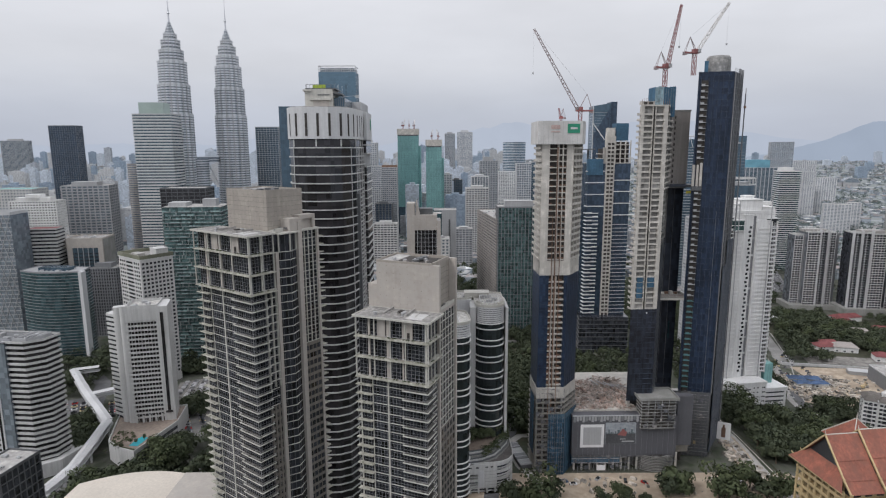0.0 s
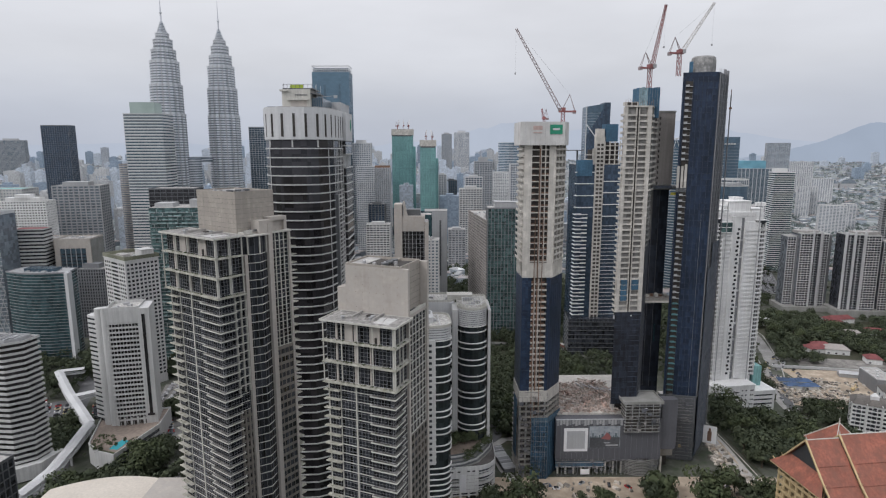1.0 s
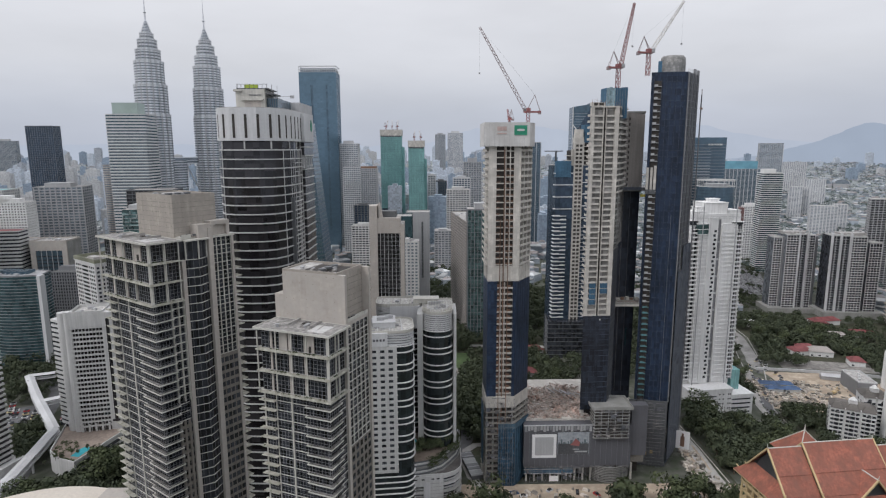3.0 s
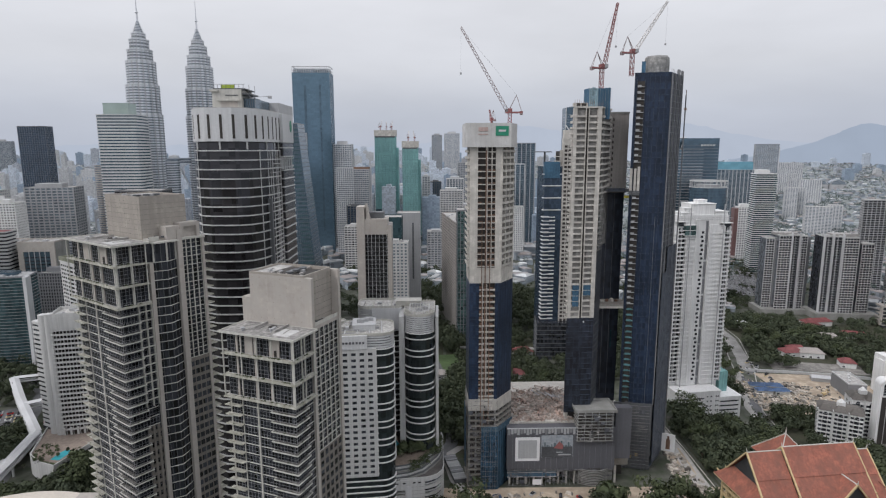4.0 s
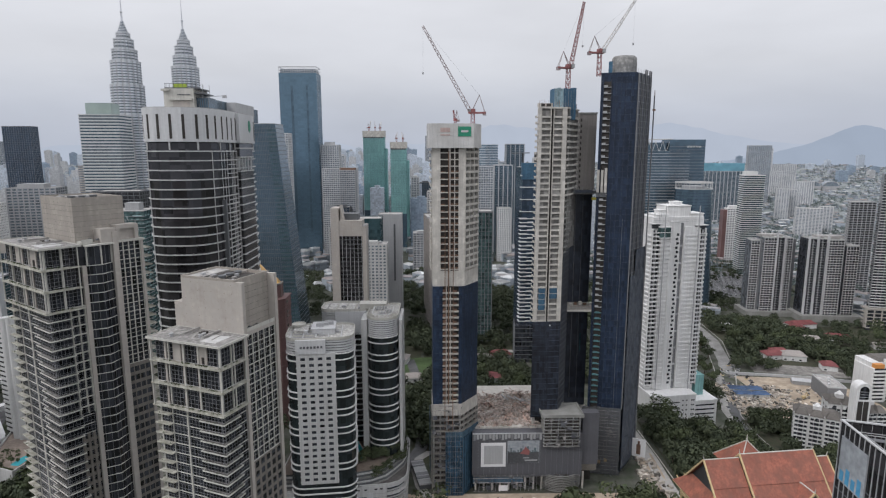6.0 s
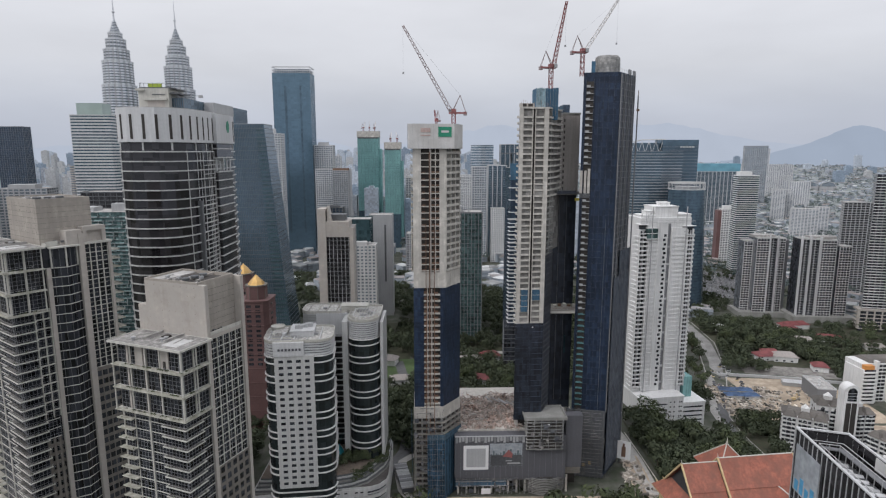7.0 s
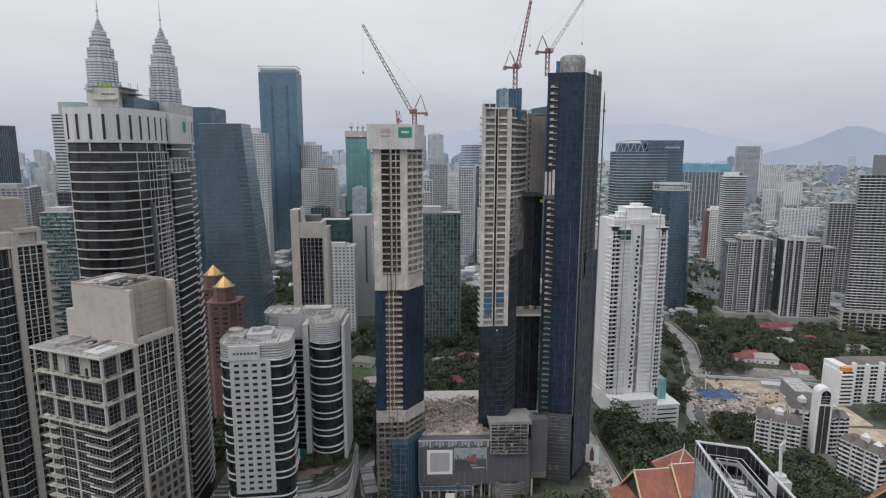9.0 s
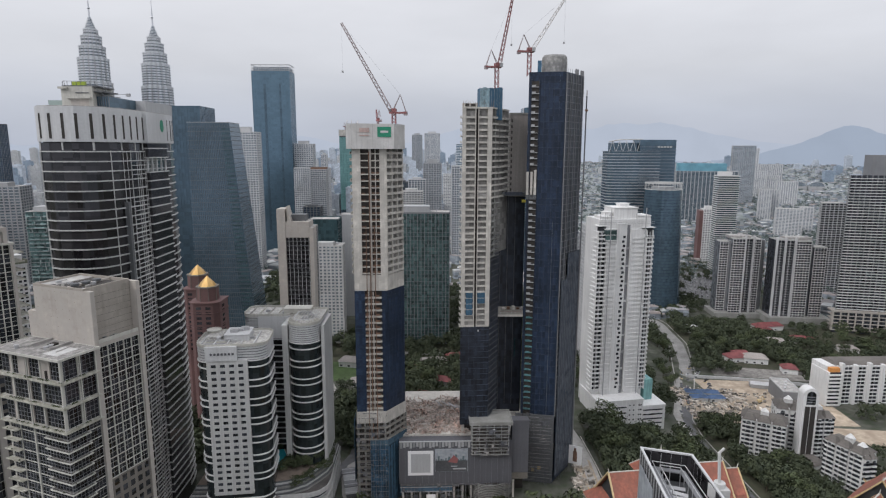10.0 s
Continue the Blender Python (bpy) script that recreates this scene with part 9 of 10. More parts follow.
TREES = []
for k in range(6):
    hh = (9, 11, 13, 10, 14, 8)[k]
    rr = (4.5, 5.5, 6.5, 6, 7.5, 4)[k]
    TREES.append((trunk_data(k, hh).mesh("trunk", BARK), crown_data(k + 20, rr, hh, 9, 60, 0.62).mesh("crown", LEAF if k % 2 else LEAF2)))
TREE_LABELS = ("rain tree with dense dark green crown", "broad street tree with leafy green crown")
tree_rnd = random.Random(11)


def tree(x, y, s=1.0, z=None):
    k = tree_rnd.randrange(6)
    t = thing("tree", x, y, (gz(x, y) if z is None else z) - 0.3, tree_rnd.uniform(0, 360), TREE_LABELS[k % 2], "tree", "city trees")
    t.scale = (s, s, s * tree_rnd.uniform(0.85, 1.1))
    part("trunk", TREES[k][0], BARK, t)
    part("crown", TREES[k][1], LEAF, t)


KEEP_CLEAR = ((388, 440, 546, 606), (428, 452, 538, 570), (470, 522, 668, 708), (392, 412, 684, 700), (304, 338, 384, 414), (336, 376, 390, 420), (344, 372, 344, 380), (408, 490, 478, 512), (380, 520, 400, 446), (220, 262, 396, 430), (193, 264, 402, 452), (298, 432, 446, 514), (406, 474, 464, 498),
              (452, 592, 722, 792), (572, 684, 688, 742), (-30, 46, 262, 356), (70, 148, 312, 382), (115, 173, 503, 552), (62, 110, 566, 600),
              (28, 62, 616, 660), (-34, 26, 458, 506), (-4, 54, 476, 528), (24, 44, 462, 480), (-36, 26, 598, 694), (160, 215, 225, 260), (176, 192, 290, 440), (130, 192, 320, 395))
ROAD_LINE = [(283, 330), (284, 420), (290, 450), (337, 559), (366, 645), (374, 723), (360, 800)]


def clear_of(x, y):
    if any(a < x < b and e < y < f for a, b, e, f in KEEP_CLEAR):
        return False
    for a, b in zip(ROAD_LINE, ROAD_LINE[1:]):
        A, B, P = Vector(a), Vector(b), Vector((x, y))
        f = max(0.0, min(1.0, (P - A).dot(B - A) / (B - A).length_squared))
        if (A.lerp(B, f) - P).length < 11:
            return False
    return True


def grove(n, x0, x1, y0, y1, s0=0.8, s1=1.4, skip=()):
    c = 0
    while c < n:
        x, y = tree_rnd.uniform(x0, x1), tree_rnd.uniform(y0, y1)
        c += 1
        if any(a < x < b and e < y < f for a, b, e, f in skip) or not clear_of(x, y):
            continue
        tree(x, y, tree_rnd.uniform(s0, s1))


# street fronts and gardens
grove(36, 195, 276, 318, 400, 1.0, 1.6)
for big_x, big_y, big_s in ((124.5, 290, 2.0), (130, 287, 1.6), (119, 285, 1.4), (151, 285.6, 1.6), (158, 288, 1.5), (146, 281, 1.4), (171, 290, 1.6), (180, 286, 1.3), (33.7, 279, 1.35), (39, 281, 1.1), (50, 283.9, 1.5), (56.5, 285, 1.2), (45, 280, 1.2), (93.6, 283.5, 1.1), (97, 280, 0.9), (83.4, 278, 1.0), (106, 279, 0.9)):
    tree(big_x, big_y, big_s * 1.12, gz(big_x, big_y) - 2.6 * big_s)
for i in range(9):
    tree(306 + (i * 5) % 14 + i * 0.8, 522 + i * 7, 0.8 + 0.1 * (i % 4))
grove(14, 288, 330, 400, 444, 0.8, 1.3)
grove(8, 158, 182, 272, 296, 0.8, 1.3)
grove(12, 50, 66, 345, 440, 0.8, 1.3)
grove(9, 22, 46, 372, 450, 0.8, 1.2)
grove(12, -78, -48, 340, 404, 0.6, 1.0)
grove(16, 64, 120, 380, 520, 0.9, 1.5)
grove(8, -36, 36, 520, 640, 0.9, 1.4)
grove(24, 385, 470, 540, 660, 0.9, 1.6)
grove(10, 300, 345, 590, 700, 0.9, 1.5)
grove(18, 380, 560, 560, 700, 0.8, 1.5)
grove(14, -208, -165, 290, 316, 0.9, 1.5)
grove(9, -247, -233, 350, 370, 0.7, 1.0)
grove(9, -180, -160, 322, 345, 0.9, 1.3)
grove(12, -150, -118, 300, 350, 0.8, 1.4)
grove(20, 296, 346, 330, 382, 0.8, 1.3)
for i in range(9):
    tree(13 + i * 1.9, 301 + (i % 3) * 2 + i * 0.5, 0.46, 24)
for i in range(16):
    tree(14.5 + i * 1.1, 299.5 + i * 0.45 + (i * 5) % 6, 0.42 + 0.05 * (i % 4), 24)
for i in range(5):
    tree(2 + i * 1.6, 314 + i * 2.2, 0.3, 24)
for i in range(6):
    tree(-203 + i * 3, 322 + i * 3 + (i % 2) * 2, 0.3, 6.4)


def woods(name, regions, label, s, material, quads, clump=70.0, check=True):
    """Mixed tree cover as one leafy mesh: each tree is a few leafy lobes, thinned by broad gaps."""
    lobes = 3 if check else 2
    rnd, b = random.Random(len(regions) * 7 + 1), MB()
    for x0, x1, y0, y1, n in regions:
        for _ in range(n):
            x, y = rnd.uniform(x0, x1), rnd.uniform(y0, y1)
            if noise.noise((x / clump, y / clump, 4.2)) < -0.42 or (check and not clear_of(x, y)):
                continue
            r, z = rnd.uniform(3.2, 6.6) * s, gz(x, y)
            for _k in range(lobes):
                q = r * 0.6
                leaf_blob(b, rnd, (x + rnd.uniform(-q, q), y + rnd.uniform(-q, q), z + r * rnd.uniform(0.6, 1.5)), r * rnd.uniform(0.45, 0.85), quads, r * 0.15)
    solid(name, b, material, label, kind="stuff")


woods("woodland", ((330, 470, 760, 900, 120), (262, 346, 330, 384, 120), (372, 470, 300, 372, 130), (250, 700, 800, 1150, 330), (193, 282, 318, 404, 230), (286, 340, 350, 446, 130), (340, 480, 555, 720, 460), (430, 680, 500, 700, 400), (46, 128, 345, 580, 520),
                   (-40, 48, 530, 640, 120), (18, 48, 365, 455, 70), (-80, -46, 338, 408, 60), (125, 300, 440, 760, 640), (296, 470, 296, 366, 150), (380, 520, 380, 470, 90), (-150, 60, 640, 900, 330), (-212, -160, 286, 316, 60), (-178, -158, 318, 346, 40), (-248, -234, 348, 372, 26), (-152, -116, 296, 352, 40), (300, 420, 720, 900, 160), (-40, 210, 600, 800, 330), (-378, -296, 440, 530, 120), (-246, -190, 484, 520, 70), (-192, -172, 392, 412, 30), (-264, -246, 366, 404, 26)),
      "belts of mixed city trees", 1.15, LEAF, 54)
woods("far_woodland", ((-900, -100, 900, 2200, 500), (-100, 900, 900, 2200, 650), (700, 2600, 900, 3000, 1500), (-1600, 200, 1800, 3500, 500), (600, 1500, 760, 1500, 420), (300, 2800, 2400, 4200, 1900), (450, 1700, 1000, 2500, 2300), (560, 1500, 760, 1500, 900)), "distant tree cover with haze in its green", 1.7, LEAF_FAR, 15, 220.0, False)


# ---- far city ----
def far_city():
    rnd = random.Random(3)
    low, roofs, flat = MB(), MB(), MB()
    tones = [MB() for _ in range(4)]
    for k in range(7600):
        y = 750 + 3900 * rnd.random() ** 1.25
        x = 45 + (rnd.uniform(-0.86, 0.86) if k < 7000 else rnd.uniform(0.28, 0.86)) * (y + 120)
        if y < 1070 and 420 < x < 610:
            continue
        if y < 1000 and -260 < x < 330 and (y < 790 or rnd.random() < 0.25):
            continue
        w, d, h = rnd.uniform(8, 26), rnd.uniform(8, 22), rnd.uniform(4, 14)
        z = gz(x, y)
        a = rnd.uniform(0, 1.6)
        pts = [(x + p * math.cos(a) - q * math.sin(a), y + p * math.sin(a) + q * math.cos(a)) for p, q in R(-w / 2, w / 2, -d / 2, d / 2)]
        low.prism(pts, z - 1, z + h)
        (roofs if rnd.random() < 0.6 else flat).frustum(offset(pts, 0.5), offset(pts, -min(w, d) * rnd.choice((0.02, 0.1, 0.3))), z + h, z + h + rnd.uniform(0.5, 2.6))
    for _ in range(1300):
        y = 1150 + 3400 * rnd.random() ** 1.2
        x = 45 + rnd.uniform(-0.84, 0.84) * (y + 120)
        if (x > 420 and y < 2700) or (x > 420 and rnd.random() < 0.8):
            continue
        w, d, h = rnd.uniform(16, 46), rnd.uniform(14, 24), rnd.uniform(28, 105) * (1.15 if x < 400 else 0.75)
        z = gz(x, y)
        mid = tones[rnd.choice((0, 0, 0, 1, 1, 2, 2, 3))]
        pts = R(x - w / 2, x + w / 2, y, y + d)
        mid.prism(pts, z, z + h)
        mid.prism(R(x - w * 0.2, x + w * 0.2, y + 3, y + d - 3), z + h, z + h + rnd.uniform(3, 7))
        nfl = int(h / 6.4)
        for i in range(nfl):
            mid.prism(offset(pts, 0.5), z + 3 + i * 6.4, z + 5.4 + i * 6.4)
        for i in range(int(w / 9) + 1):
            px = x - w / 2 + i * 9
            mid.box(px - 1, px + 1, y - 0.9, y + 0.4, z, z + h)
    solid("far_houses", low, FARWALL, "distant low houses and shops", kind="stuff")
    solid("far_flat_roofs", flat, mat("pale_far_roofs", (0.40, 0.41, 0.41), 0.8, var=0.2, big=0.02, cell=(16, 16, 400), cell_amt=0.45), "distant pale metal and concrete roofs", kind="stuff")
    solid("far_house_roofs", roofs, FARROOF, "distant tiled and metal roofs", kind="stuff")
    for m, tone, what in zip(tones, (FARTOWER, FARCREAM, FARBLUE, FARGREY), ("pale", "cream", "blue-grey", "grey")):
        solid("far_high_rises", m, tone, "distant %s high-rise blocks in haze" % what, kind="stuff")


far_city()


# ---- roads, site, cars ----
def road(name, pts, w, label, lift=0.12, material=ASPHALT, kind="structure"):
    b = MB()
    for i, p in enumerate(pts):
        q0, q1 = Vector(pts[max(0, i - 1)]), Vector(pts[min(len(pts) - 1, i + 1)])
        e = (q1 - q0).normalized() * (w / 2)
        for s in (-1, 1):
            x, y = p[0] - s * e.y, p[1] + s * e.x
            b.v.append((x, y, gz(x, y) + lift))
    b.f = [(2 * i + 1, 2 * i, 2 * i + 2, 2 * i + 3) for i in range(len(pts) - 1)]
    solid(name, b, material, label, kind=kind)


def subdivide(pts, step=12):
    out = []
    for a, b in zip(pts, pts[1:]):
        n = max(1, int((Vector(b) - Vector(a)).length / step))
        out += [tuple(Vector(a).lerp(Vector(b), i / n)) for i in range(n)]
    return out + [pts[-1]]


road("road_1", subdivide([(184, 280), (184, 317), (185.5, 347), (185, 375), (180, 430)]), 8, "grey street beside the navy tower", material=PAVE)
road("road_wall", subdivide([(189, 290), (189.5, 347), (189, 380)]), 0.6, "low concrete street wall", 1.4, CONC)
road("road_2", subdivide([(283, 330), (284, 420), (292, 450), (338, 552)]), 8, "asphalt road bending past a building site")
road("road_7", subdivide([(278, 330), (279, 420), (285, 452), (329, 552)]), 6, "pale concrete slip road", 0.2, PAVE)
road("road_8", subdivide([(333, 548), (348, 582), (367, 648), (374, 723), (360, 800)]), 12, "broad worn concrete road", 0.14, mat("worn_concrete_road", (0.25, 0.245, 0.235), 0.9, var=0.25, big=0.08, fine=0.5))
road("road_9", subdivide([(20, 394), (20, 415), (22, 432), (14, 460), (2, 494), (-4, 530)]), 5, "pale footpath beside the lawn", 0.1, PAVE)
road("road_10", subdivide([(54, 296), (44.5, 316), (41.5, 333), (43, 346), (49, 353), (60, 354)], 5), 5, "curved pale ramp beside the slim tower", 0.5, PAVE)
road("road_11", subdivide([(56, 546), (130, 542)]), 7, "pale drive below the green office tower", 0.1, PAVE)
road("car_park_ground_3", subdivide([(480, 850), (560, 1040)], 20), 70, "open car park beside the road", 0.4, mat("car_park_paving", (0.19, 0.19, 0.19), 0.9, var=0.25))
road("road_3", subdivide([(20, 250), (30, 318), (44, 360), (48, 420), (30, 520)]), 8, "narrow street between tower podiums")
road("road_4", subdivide([(-20, 292), (80, 300), (160, 298), (220, 300)]), 14, "wide sandy street before the building site", material=SOIL)
road("road_5", subdivide([(-205, 270), (-232, 340), (-262, 400), (-290, 470), (-340, 520)]), 12, "street below the covered walkway")
road("road_6", subdivide([(-160, 290), (-120, 340), (-110, 420), (-130, 520)]), 12, "street beside the hotel")
road("gravel_lot", subdivide([(366, 566), (450, 548)], 12), 26, "grey gravel lot beside red roofs", 0.07, mat("grey_gravel", (0.20, 0.19, 0.175), 0.95, var=0.4, big=0.15, fine=0.8))
for kx in (-6.4, 6.4):
    road("pavement_1" if kx < 0 else "pavement_2", subdivide([(a + kx * (1.0 if b < 500 else 1.6), b) for a, b in ROAD_LINE]), 1.0, "pale kerbed pavement along the road", 0.3, PAVE)
road("site_ground", subdivide([(300, 486), (430, 478)], 20), 66, "sandy open building site", 0.06, SOIL)
road("site_ground_5", subdivide([(336, 530), (420, 521)], 12), 26, "sandy strip along the boundary wall", 0.08, SOIL)
road("site_ground_2", subdivide([(-10, 296), (200, 296)], 20), 26, "pale site forecourt", 0.04, SOIL)
road("site_ground_4", subdivide([(177, 298), (181, 330), (182, 352)], 12), 11, "sandy builders' yard beside the tower", 0.1, SOIL)
road("site_ground_3", subdivide([(376, 432), (520, 412)], 20), 30, "sandy lot by the apartments", 0.06, SOIL)
# Undergrowth colour is darkened to include the shade below the trees.
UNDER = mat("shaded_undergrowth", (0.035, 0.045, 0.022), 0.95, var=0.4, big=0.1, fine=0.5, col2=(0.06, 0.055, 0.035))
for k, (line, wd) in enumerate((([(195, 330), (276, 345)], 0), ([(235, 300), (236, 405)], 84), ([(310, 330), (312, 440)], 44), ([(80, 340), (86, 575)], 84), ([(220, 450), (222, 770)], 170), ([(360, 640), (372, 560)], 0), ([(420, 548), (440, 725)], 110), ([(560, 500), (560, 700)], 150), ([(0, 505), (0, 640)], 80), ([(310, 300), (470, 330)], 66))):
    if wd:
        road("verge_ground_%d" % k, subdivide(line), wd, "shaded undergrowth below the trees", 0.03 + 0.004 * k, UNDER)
road("lawn", subdivide([(-4, 500), (54, 504)], 10), 44, "mown lawn beside the street", 0.08, GRASS)
road("car_park_ground", subdivide([(-254, 366), (-292, 440)], 12), 30, "asphalt car park full of cars", 0.08, ASPHALT)
road("car_park_ground_2", subdivide([(-182, 358), (-192, 424), (-205, 474)], 12), 40, "asphalt car park beside trees", 0.08, mat("worn_car_park", (0.17, 0.165, 0.155), 0.9, var=0.3, big=0.1, fine=0.5))


CAR_COLS = [mat("car_paint_" + n, c, 0.25, var=0.03) for n, c in (("white", (0.7, 0.7, 0.7)), ("silver", (0.45, 0.46, 0.47)), ("black", (0.03, 0.03, 0.03)), ("red", (0.35, 0.03, 0.03)), ("grey", (0.18, 0.18, 0.19)), ("cream", (0.6, 0.5, 0.3)))]
CAR_NAMES = ("white", "silver", "black", "red", "dark grey", "cream")
CAR_BODY = [MB().box(-2.1, 2.1, -0.85, 0.85, 0.22, 0.95).box(-1.7, -0.9, -0.87, 0.87, 0, 0.3).box(0.9, 1.7, -0.87, 0.87, 0, 0.3).mesh("body", c) for c in CAR_COLS]
CAR_CABIN = MB().frustum(R(-1.4, 1.3, -0.8, 0.8), R(-0.9, 0.8, -0.65, 0.65), 0.95, 1.5).mesh("cabin", GL_DARK)


def car(x, y, rz, k, z=None):
    t = thing("car", x, y, (gz(x, y) if z is None else z) + 0.09, rz, CAR_NAMES[k] + " parked car on asphalt", "car", "parked cars")
    part("body", CAR_BODY[k], WHITE, t)
    part("cabin", CAR_CABIN, WHITE, t)


car_rnd = random.Random(21)
for row, (xa, ya, xb, yb) in enumerate(((-252, 374, -284, 432), (-257, 372, -291, 432), (-265, 372, -300, 434), (-196, 412, -172, 366), (-204, 416, -180, 362), (-190, 420, -164, 372))):
    for i in range(22):
        f = i / 22
        if car_rnd.random() < 0.75:
            car(xa + (xb - xa) * f, ya + (yb - ya) * f, 20 if row < 3 else -12, car_rnd.randrange(6))
for i in range(26):
    f = car_rnd.random()
    x, y = 291 + f * 46, 452 + f * 107
    car(x + car_rnd.choice((-3, 3)), y, 86, car_rnd.randrange(6))
for row, (xa, ya, xb, yb) in enumerate(((-273, 378, -311, 446), (-246, 404, -262, 432))):
    for i in range(18):
        f = i / 18
        if car_rnd.random() < 0.85:
            car(xa + (xb - xa) * f, ya + (yb - ya) * f, 20, car_rnd.randrange(6))
for i in range(12):
    car(340 + car_rnd.uniform(0, 12), 520 + i * 5, 30, car_rnd.randrange(6))


def walkway():
    t = thing("covered_walkway", 0, 0, 0, 0, "elevated covered walkway with pale curved roof", "walkway")
    pts = [(-219, 288), (-218, 302), (-218, 314), (-223.5, 340), (-232, 375), (-280, 429), (-315, 471), (-297, 478)]
    for a, d in list(zip(pts, pts[1:])) + [((-272, 420), (-252, 436))]:
        A, D = Vector(a), Vector(d)
        e = (D - A).normalized()
        nrm = Vector((-e.y, e.x)) * 3.2
        zA, zD = gz(*a) + 9.5, gz(*d) + 9.5
        part("roof_segment", MB().poly([(*(A + nrm), zA + 3), (*(D + nrm), zD + 3), (*D, zD + 4.1), (*A, zA + 4.1)][::-1]).poly([(*A, zA + 4.1), (*D, zD + 4.1), (*(D - nrm), zD + 3), (*(A - nrm), zA + 3)][::-1]), GREYL, t, "pale metal walkway roof")
        part("deck_segment", MB().prism([tuple(A - nrm), tuple(D - nrm), tuple(D + nrm), tuple(A + nrm)], min(zA, zD) - 0.6, max(zA, zD)), GREYL, t)
        part("column", MB().box(A.x - 0.5, A.x + 0.5, A.y - 0.5, A.y + 0.5, gz(*a) - 1, zA), GREYL, t)


walkway()


# ---- low houses, site sheds ----
def house(x, y, w, d, h, rz, roofm, label, wallm=WHITE):
    t = thing("house", x, y, gz(x, y) - 0.5, rz, label, "house", "low houses")
    part("wall", MB().box(-w / 2, w / 2, -d / 2, d / 2, 0, h), wallm, t)
    b = MB()
    e = 0.9
    b.v = [(-w / 2 - e, -d / 2 - e, h), (w / 2 + e, -d / 2 - e, h), (w / 2 + e, d / 2 + e, h), (-w / 2 - e, d / 2 + e, h), (-w / 2 + d * 0.35, 0, h + d * 0.3), (w / 2 - d * 0.35, 0, h + d * 0.3)]
    b.f = [(0, 1, 5, 4), (1, 2, 5), (2, 3, 4, 5), (3, 0, 4), (3, 2, 1, 0)]
    part("roof", b, roofm, t)
    for i in range(max(1, int(w / 7))):
        part("window", MB().box(-w / 2 + 1.2 + i * 7, -w / 2 + 3.4 + i * 7, -d / 2 - 0.08, -d / 2 + 0.1, 1.2, 2.6), GL_DARK, t)


hr = random.Random(6)
for hx, hy, hw, hd in ((497, 698, 34, 13), (484, 684, 20, 12), (404, 594, 20, 14), (422, 589, 22, 14), (414, 601, 16, 11), (440, 560, 13, 13), (472, 640, 22, 12), (60, 470, 14, 10), (34, 472, 15, 10), (86, 440, 18, 12), (20, 515, 18, 12), (100, 470, 16, 10), (91, 512, 26, 14), (78, 494, 16, 12), (112, 522, 16, 12), (245, 340, 16, 10), (270, 318, 18, 10), (228, 322, 14, 9), (510, 650, 26, 12), (540, 620, 20, 12)):
    house(hx, hy, hw, hd, hr.uniform(4, 6.5), hr.uniform(-25, 15), RED_PAINT if hr.random() < 0.7 else BROWNF, "low house with hipped tiled roof among trees")
for i in range(4):
    house(322 + (i % 2) * 15, 506 - (i // 2) * 11, 13, 7, 4, -14 + 5 * i, BLUE_SHEET, "site shed with blue sheet roof")
house(402, 692, 15, 13, 5, -20, GREYL, "low hall with pale metal roof")
for i in range(9):
    car(72 + i * 13 + (i * 7) % 5, 297 + (i * 5) % 7, (i * 40) % 180, i % 6)
sb = thing("site_building", 388, 484, -26.5, -10, "grey flat-roofed site building", "building")
part("wall", MB().box(0, 15, 0, 30, 0, 13), GREYD, sb, "dark grey sheet walls")
part("roof_deck", MB().box(0.4, 14.6, 0.4, 29.6, 13, 13.3), ROOFCON, sb)
part("parapet", MB().ring(rect(0, 15, 0, 30), 0.4, 13, 14), GREYL, sb)
for k in range(3):
    part("roof_unit", MB().box(3 + k * 3, 5 + k * 3, 6 + k * 7, 8 + k * 7, 13.3, 14.4), GREYL, sb)
cb = thing("shop_row", 384, 522, -26.5, -18, "low shed with pale metal roof", "shed")
part("wall", MB().box(-2, 14, 0, 8, 0, 4), GREYC, cb)
part("roof", MB().frustum(rect(-2.6, 14.6, -0.6, 8.6), rect(-2, 14, 3.4, 4.4), 4, 5.6), GREYL, cb)


wall_line = MB()
for a, b in zip([(334, 548), (372, 542), (408, 534)], [(372, 542), (408, 534), (446, 522)]):
    A, B = Vector(a), Vector(b)
    e = (B - A).normalized()
    nn = Vector((-e.y, e.x)) * 0.5
    wall_line.prism([tuple(A - nn), tuple(B - nn), tuple(B + nn), tuple(A + nn)], -27, -23.4)
solid("boundary_wall", wall_line, GREYL, "long pale boundary wall of the site", kind="structure")


shed = thing("site_shed", 45, 326, 0, 13, "long grey builders' shed with metal roof", "shed")
part("wall", MB().box(-3.2, 3.2, -13, 13, 0, 3.0), DARKC, shed)
for k in range(4):
    part("roof_sheet", MB().box(-3.6, 3.6, -13.4 + k * 6.7, -6.9 + k * 6.7, 3.0 + 0.25 * (k % 2), 3.35 + 0.25 * (k % 2)), GREYD if k % 2 else GREYC, shed, "grey metal roof sheet")
for k in range(7):
    part("roof_rib", MB().box(-3.7, 3.7, -12.4 + k * 4, -12.1 + k * 4, 3.6, 3.75), GREYL, shed)
part("tarpaulin", MB().frustum(rect(-2.5, 2.5, -2, 2), rect(-1.8, 1.6, -1.3, 1.2), 0, 0.9), BLUE_SHEET, thing("sheet_heap", 67.5, 300.5, 0, 15, "heap under a bright blue tarpaulin", "heap"), "blue tarpaulin")
bn = thing("hanging_banner", 173.2, 343, 4, -25, "white printed banner hung on the scaffold net", "banner")
part("sheet", MB().box(-0.5, 7.2, -1.2, -1.0, 0, 11.5), QRW, bn)
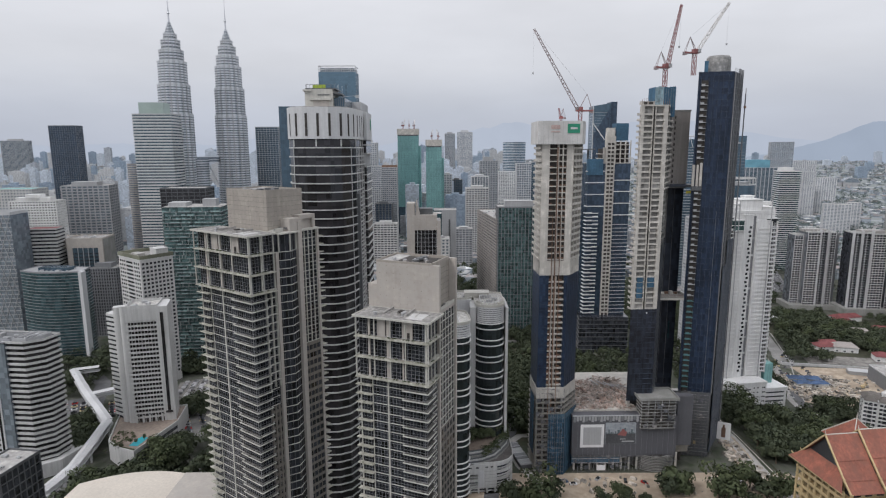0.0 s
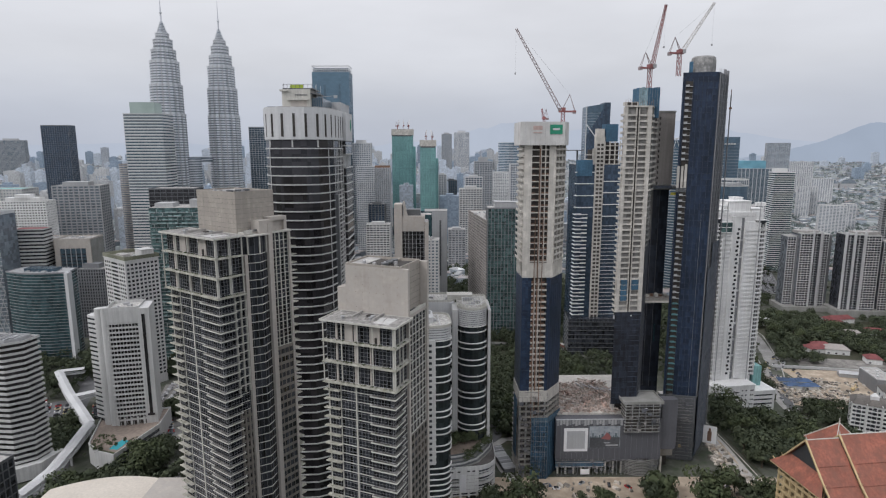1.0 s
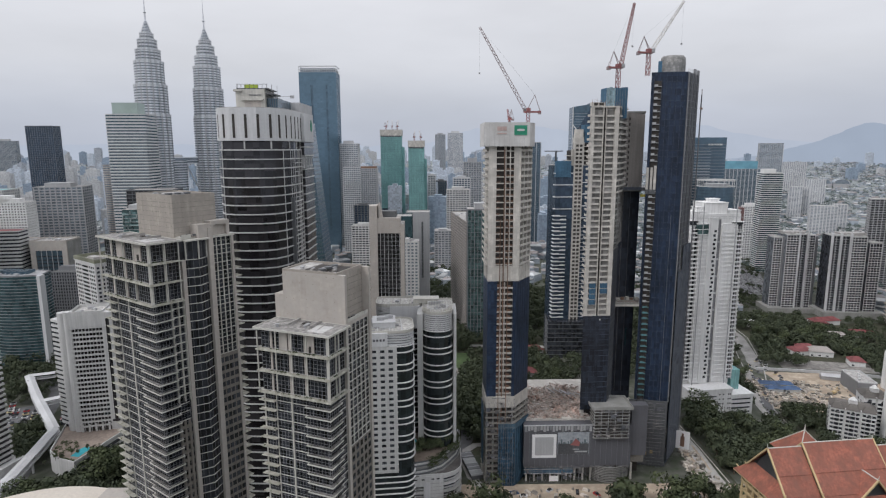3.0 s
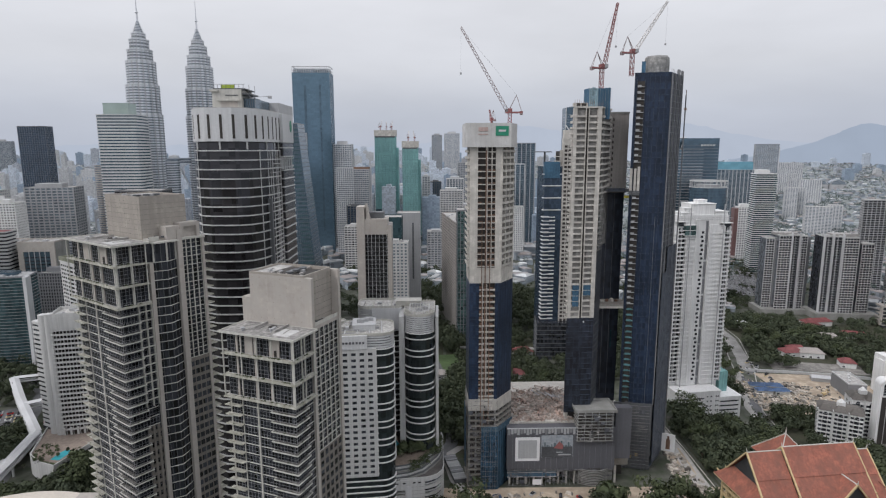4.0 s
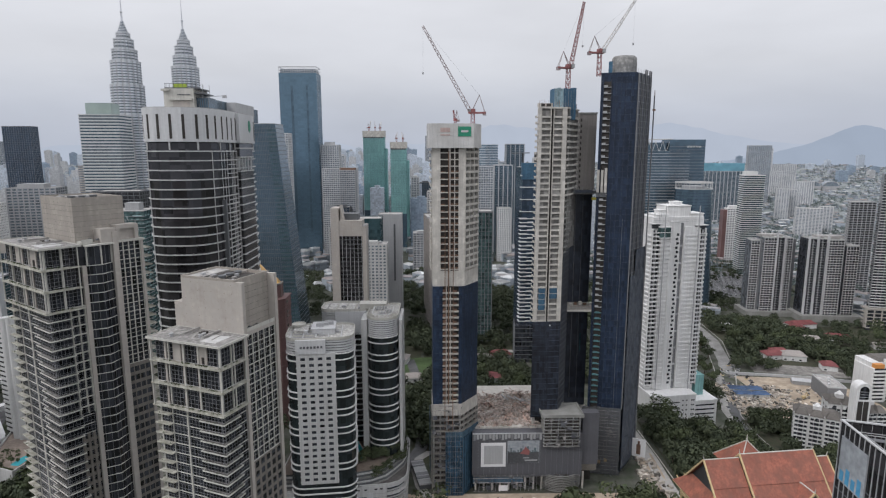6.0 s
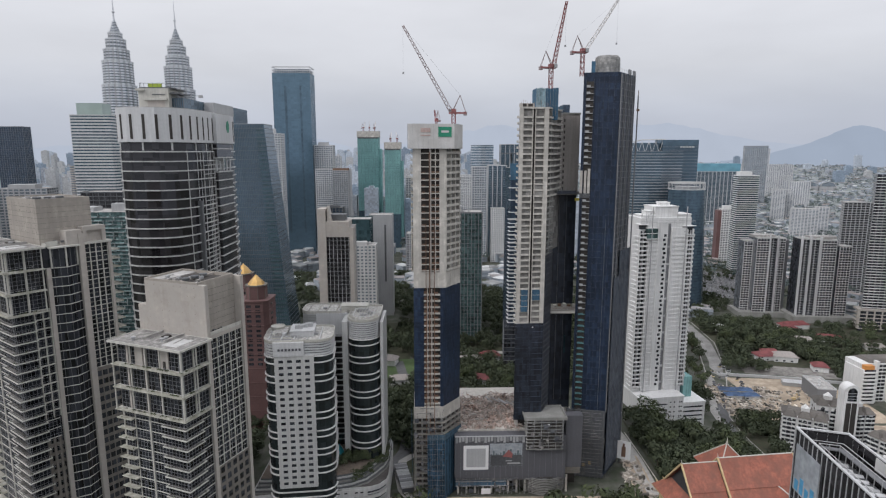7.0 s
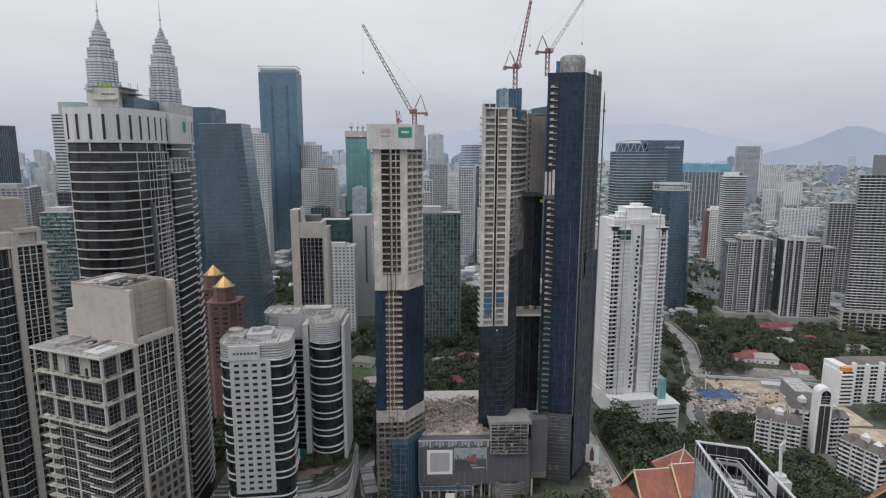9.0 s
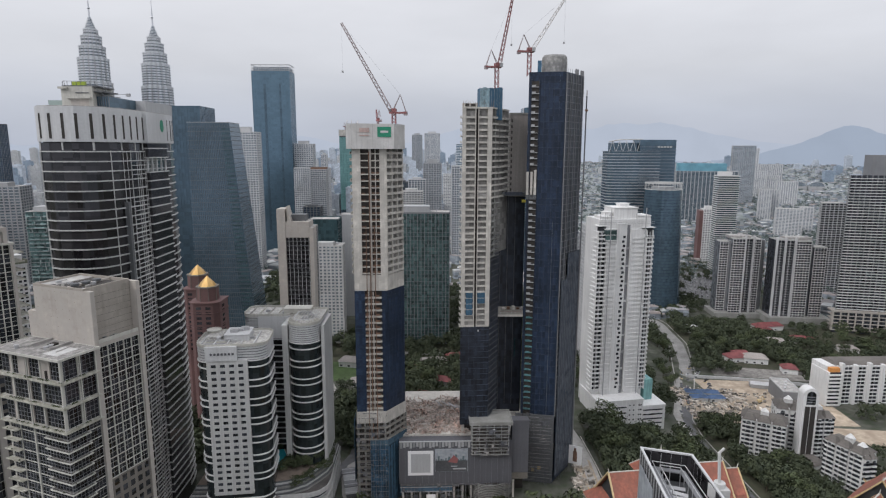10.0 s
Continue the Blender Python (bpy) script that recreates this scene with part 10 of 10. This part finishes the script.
part("printed_shape", MB().box(2.0, 4.4, -1.26, -1.2, 1.5, 8).box(2.6, 3.8, -1.26, -1.2, 8, 10), RUST, bn, "brown printed shape")


def clutter_field(name, n, x0, x1, y0, y1, label, z=None):
    rnd, b = random.Random(n), MB()
    for _ in range(n):
        x, y = rnd.uniform(x0, x1), rnd.uniform(y0, y1)
        zz = gz(x, y) if z is None else z
        s, a = rnd.uniform(0.4, 2.4), rnd.uniform(0, 3)
        pts = [(x + p * math.cos(a) - q * math.sin(a), y + p * math.sin(a) + q * math.cos(a)) for p, q in R(-s, s, -s * 0.5, s * 0.5)]
        b.frustum(pts, offset(pts, -0.15 * s), zz, zz + rnd.uniform(0.3, 1.8))
    solid(name, b, mat(name + "_mix", (0.33, 0.30, 0.26), 0.9, var=0.3, cell=(4, 4, 9), cell_amt=0.8), label, kind="stuff")


def parked_rows(name, x0, y0, x1, y1, rows, n, label):
    """Far car park: many small car bodies in rows."""
    rnd, b = random.Random(44), MB()
    A, B = Vector((x0, y0)), Vector((x1, y1))
    e = (B - A).normalized()
    side = Vector((-e.y, e.x))
    for r in range(rows):
        for i in range(n):
            if rnd.random() < 0.15:
                continue
            q = A.lerp(B, (i + 0.5) / n) + side * (r - rows / 2) * 7.5
            pts = [tuple(q + e * u + side * v) for u, v in R(-0.9, 0.9, -2.1, 2.1)]
            z = gz(q.x, q.y) + 0.45
            b.prism(pts, z, z + 0.9).frustum(offset(pts, -0.15), offset(pts, -0.5), z + 0.9, z + 1.45)
    solid(name, b, CARS, label, kind="stuff")


parked_rows("parked_car_rows", 482, 855, 558, 1036, 8, 60, "rows of distant parked cars")
parked_rows("parked_cars", -196, 404, -206, 470, 5, 22, "cars parked close together beside the hotel")
clutter_field("site_rubble", 480, 300, 362, 462, 520, "heaps of grey rubble and scrap on the site")
clutter_field("site_materials", 260, 300, 400, 446, 512, "stacked building materials on the sandy site")
clutter_field("yard_materials", 90, 172, 185, 300, 346, "scattered building materials in the yard")
clutter_field("forecourt_materials", 60, 66, 190, 288, 304, "building materials on the forecourt")
ex = thing("excavator", 372, 490, gz(372, 490), 30, "yellow excavator on the sandy site", "excavator")
part("tracks", MB().box(-2.2, 2.2, -1.6, -0.9, 0, 0.9).box(-2.2, 2.2, 0.9, 1.6, 0, 0.9), DARKC, ex)
part("house", MB().box(-1.8, 1.8, -1.3, 1.3, 0.9, 2.8), CREAM, ex)
part("boom", MB().beam((1.2, 0, 2), (4.6, 0, 5.4), 0.35, 4).beam((4.6, 0, 5.4), (6.8, 0, 2.2), 0.28, 4).box(6.2, 7.4, -0.6, 0.6, 1.2, 2.2), CREAM, ex)
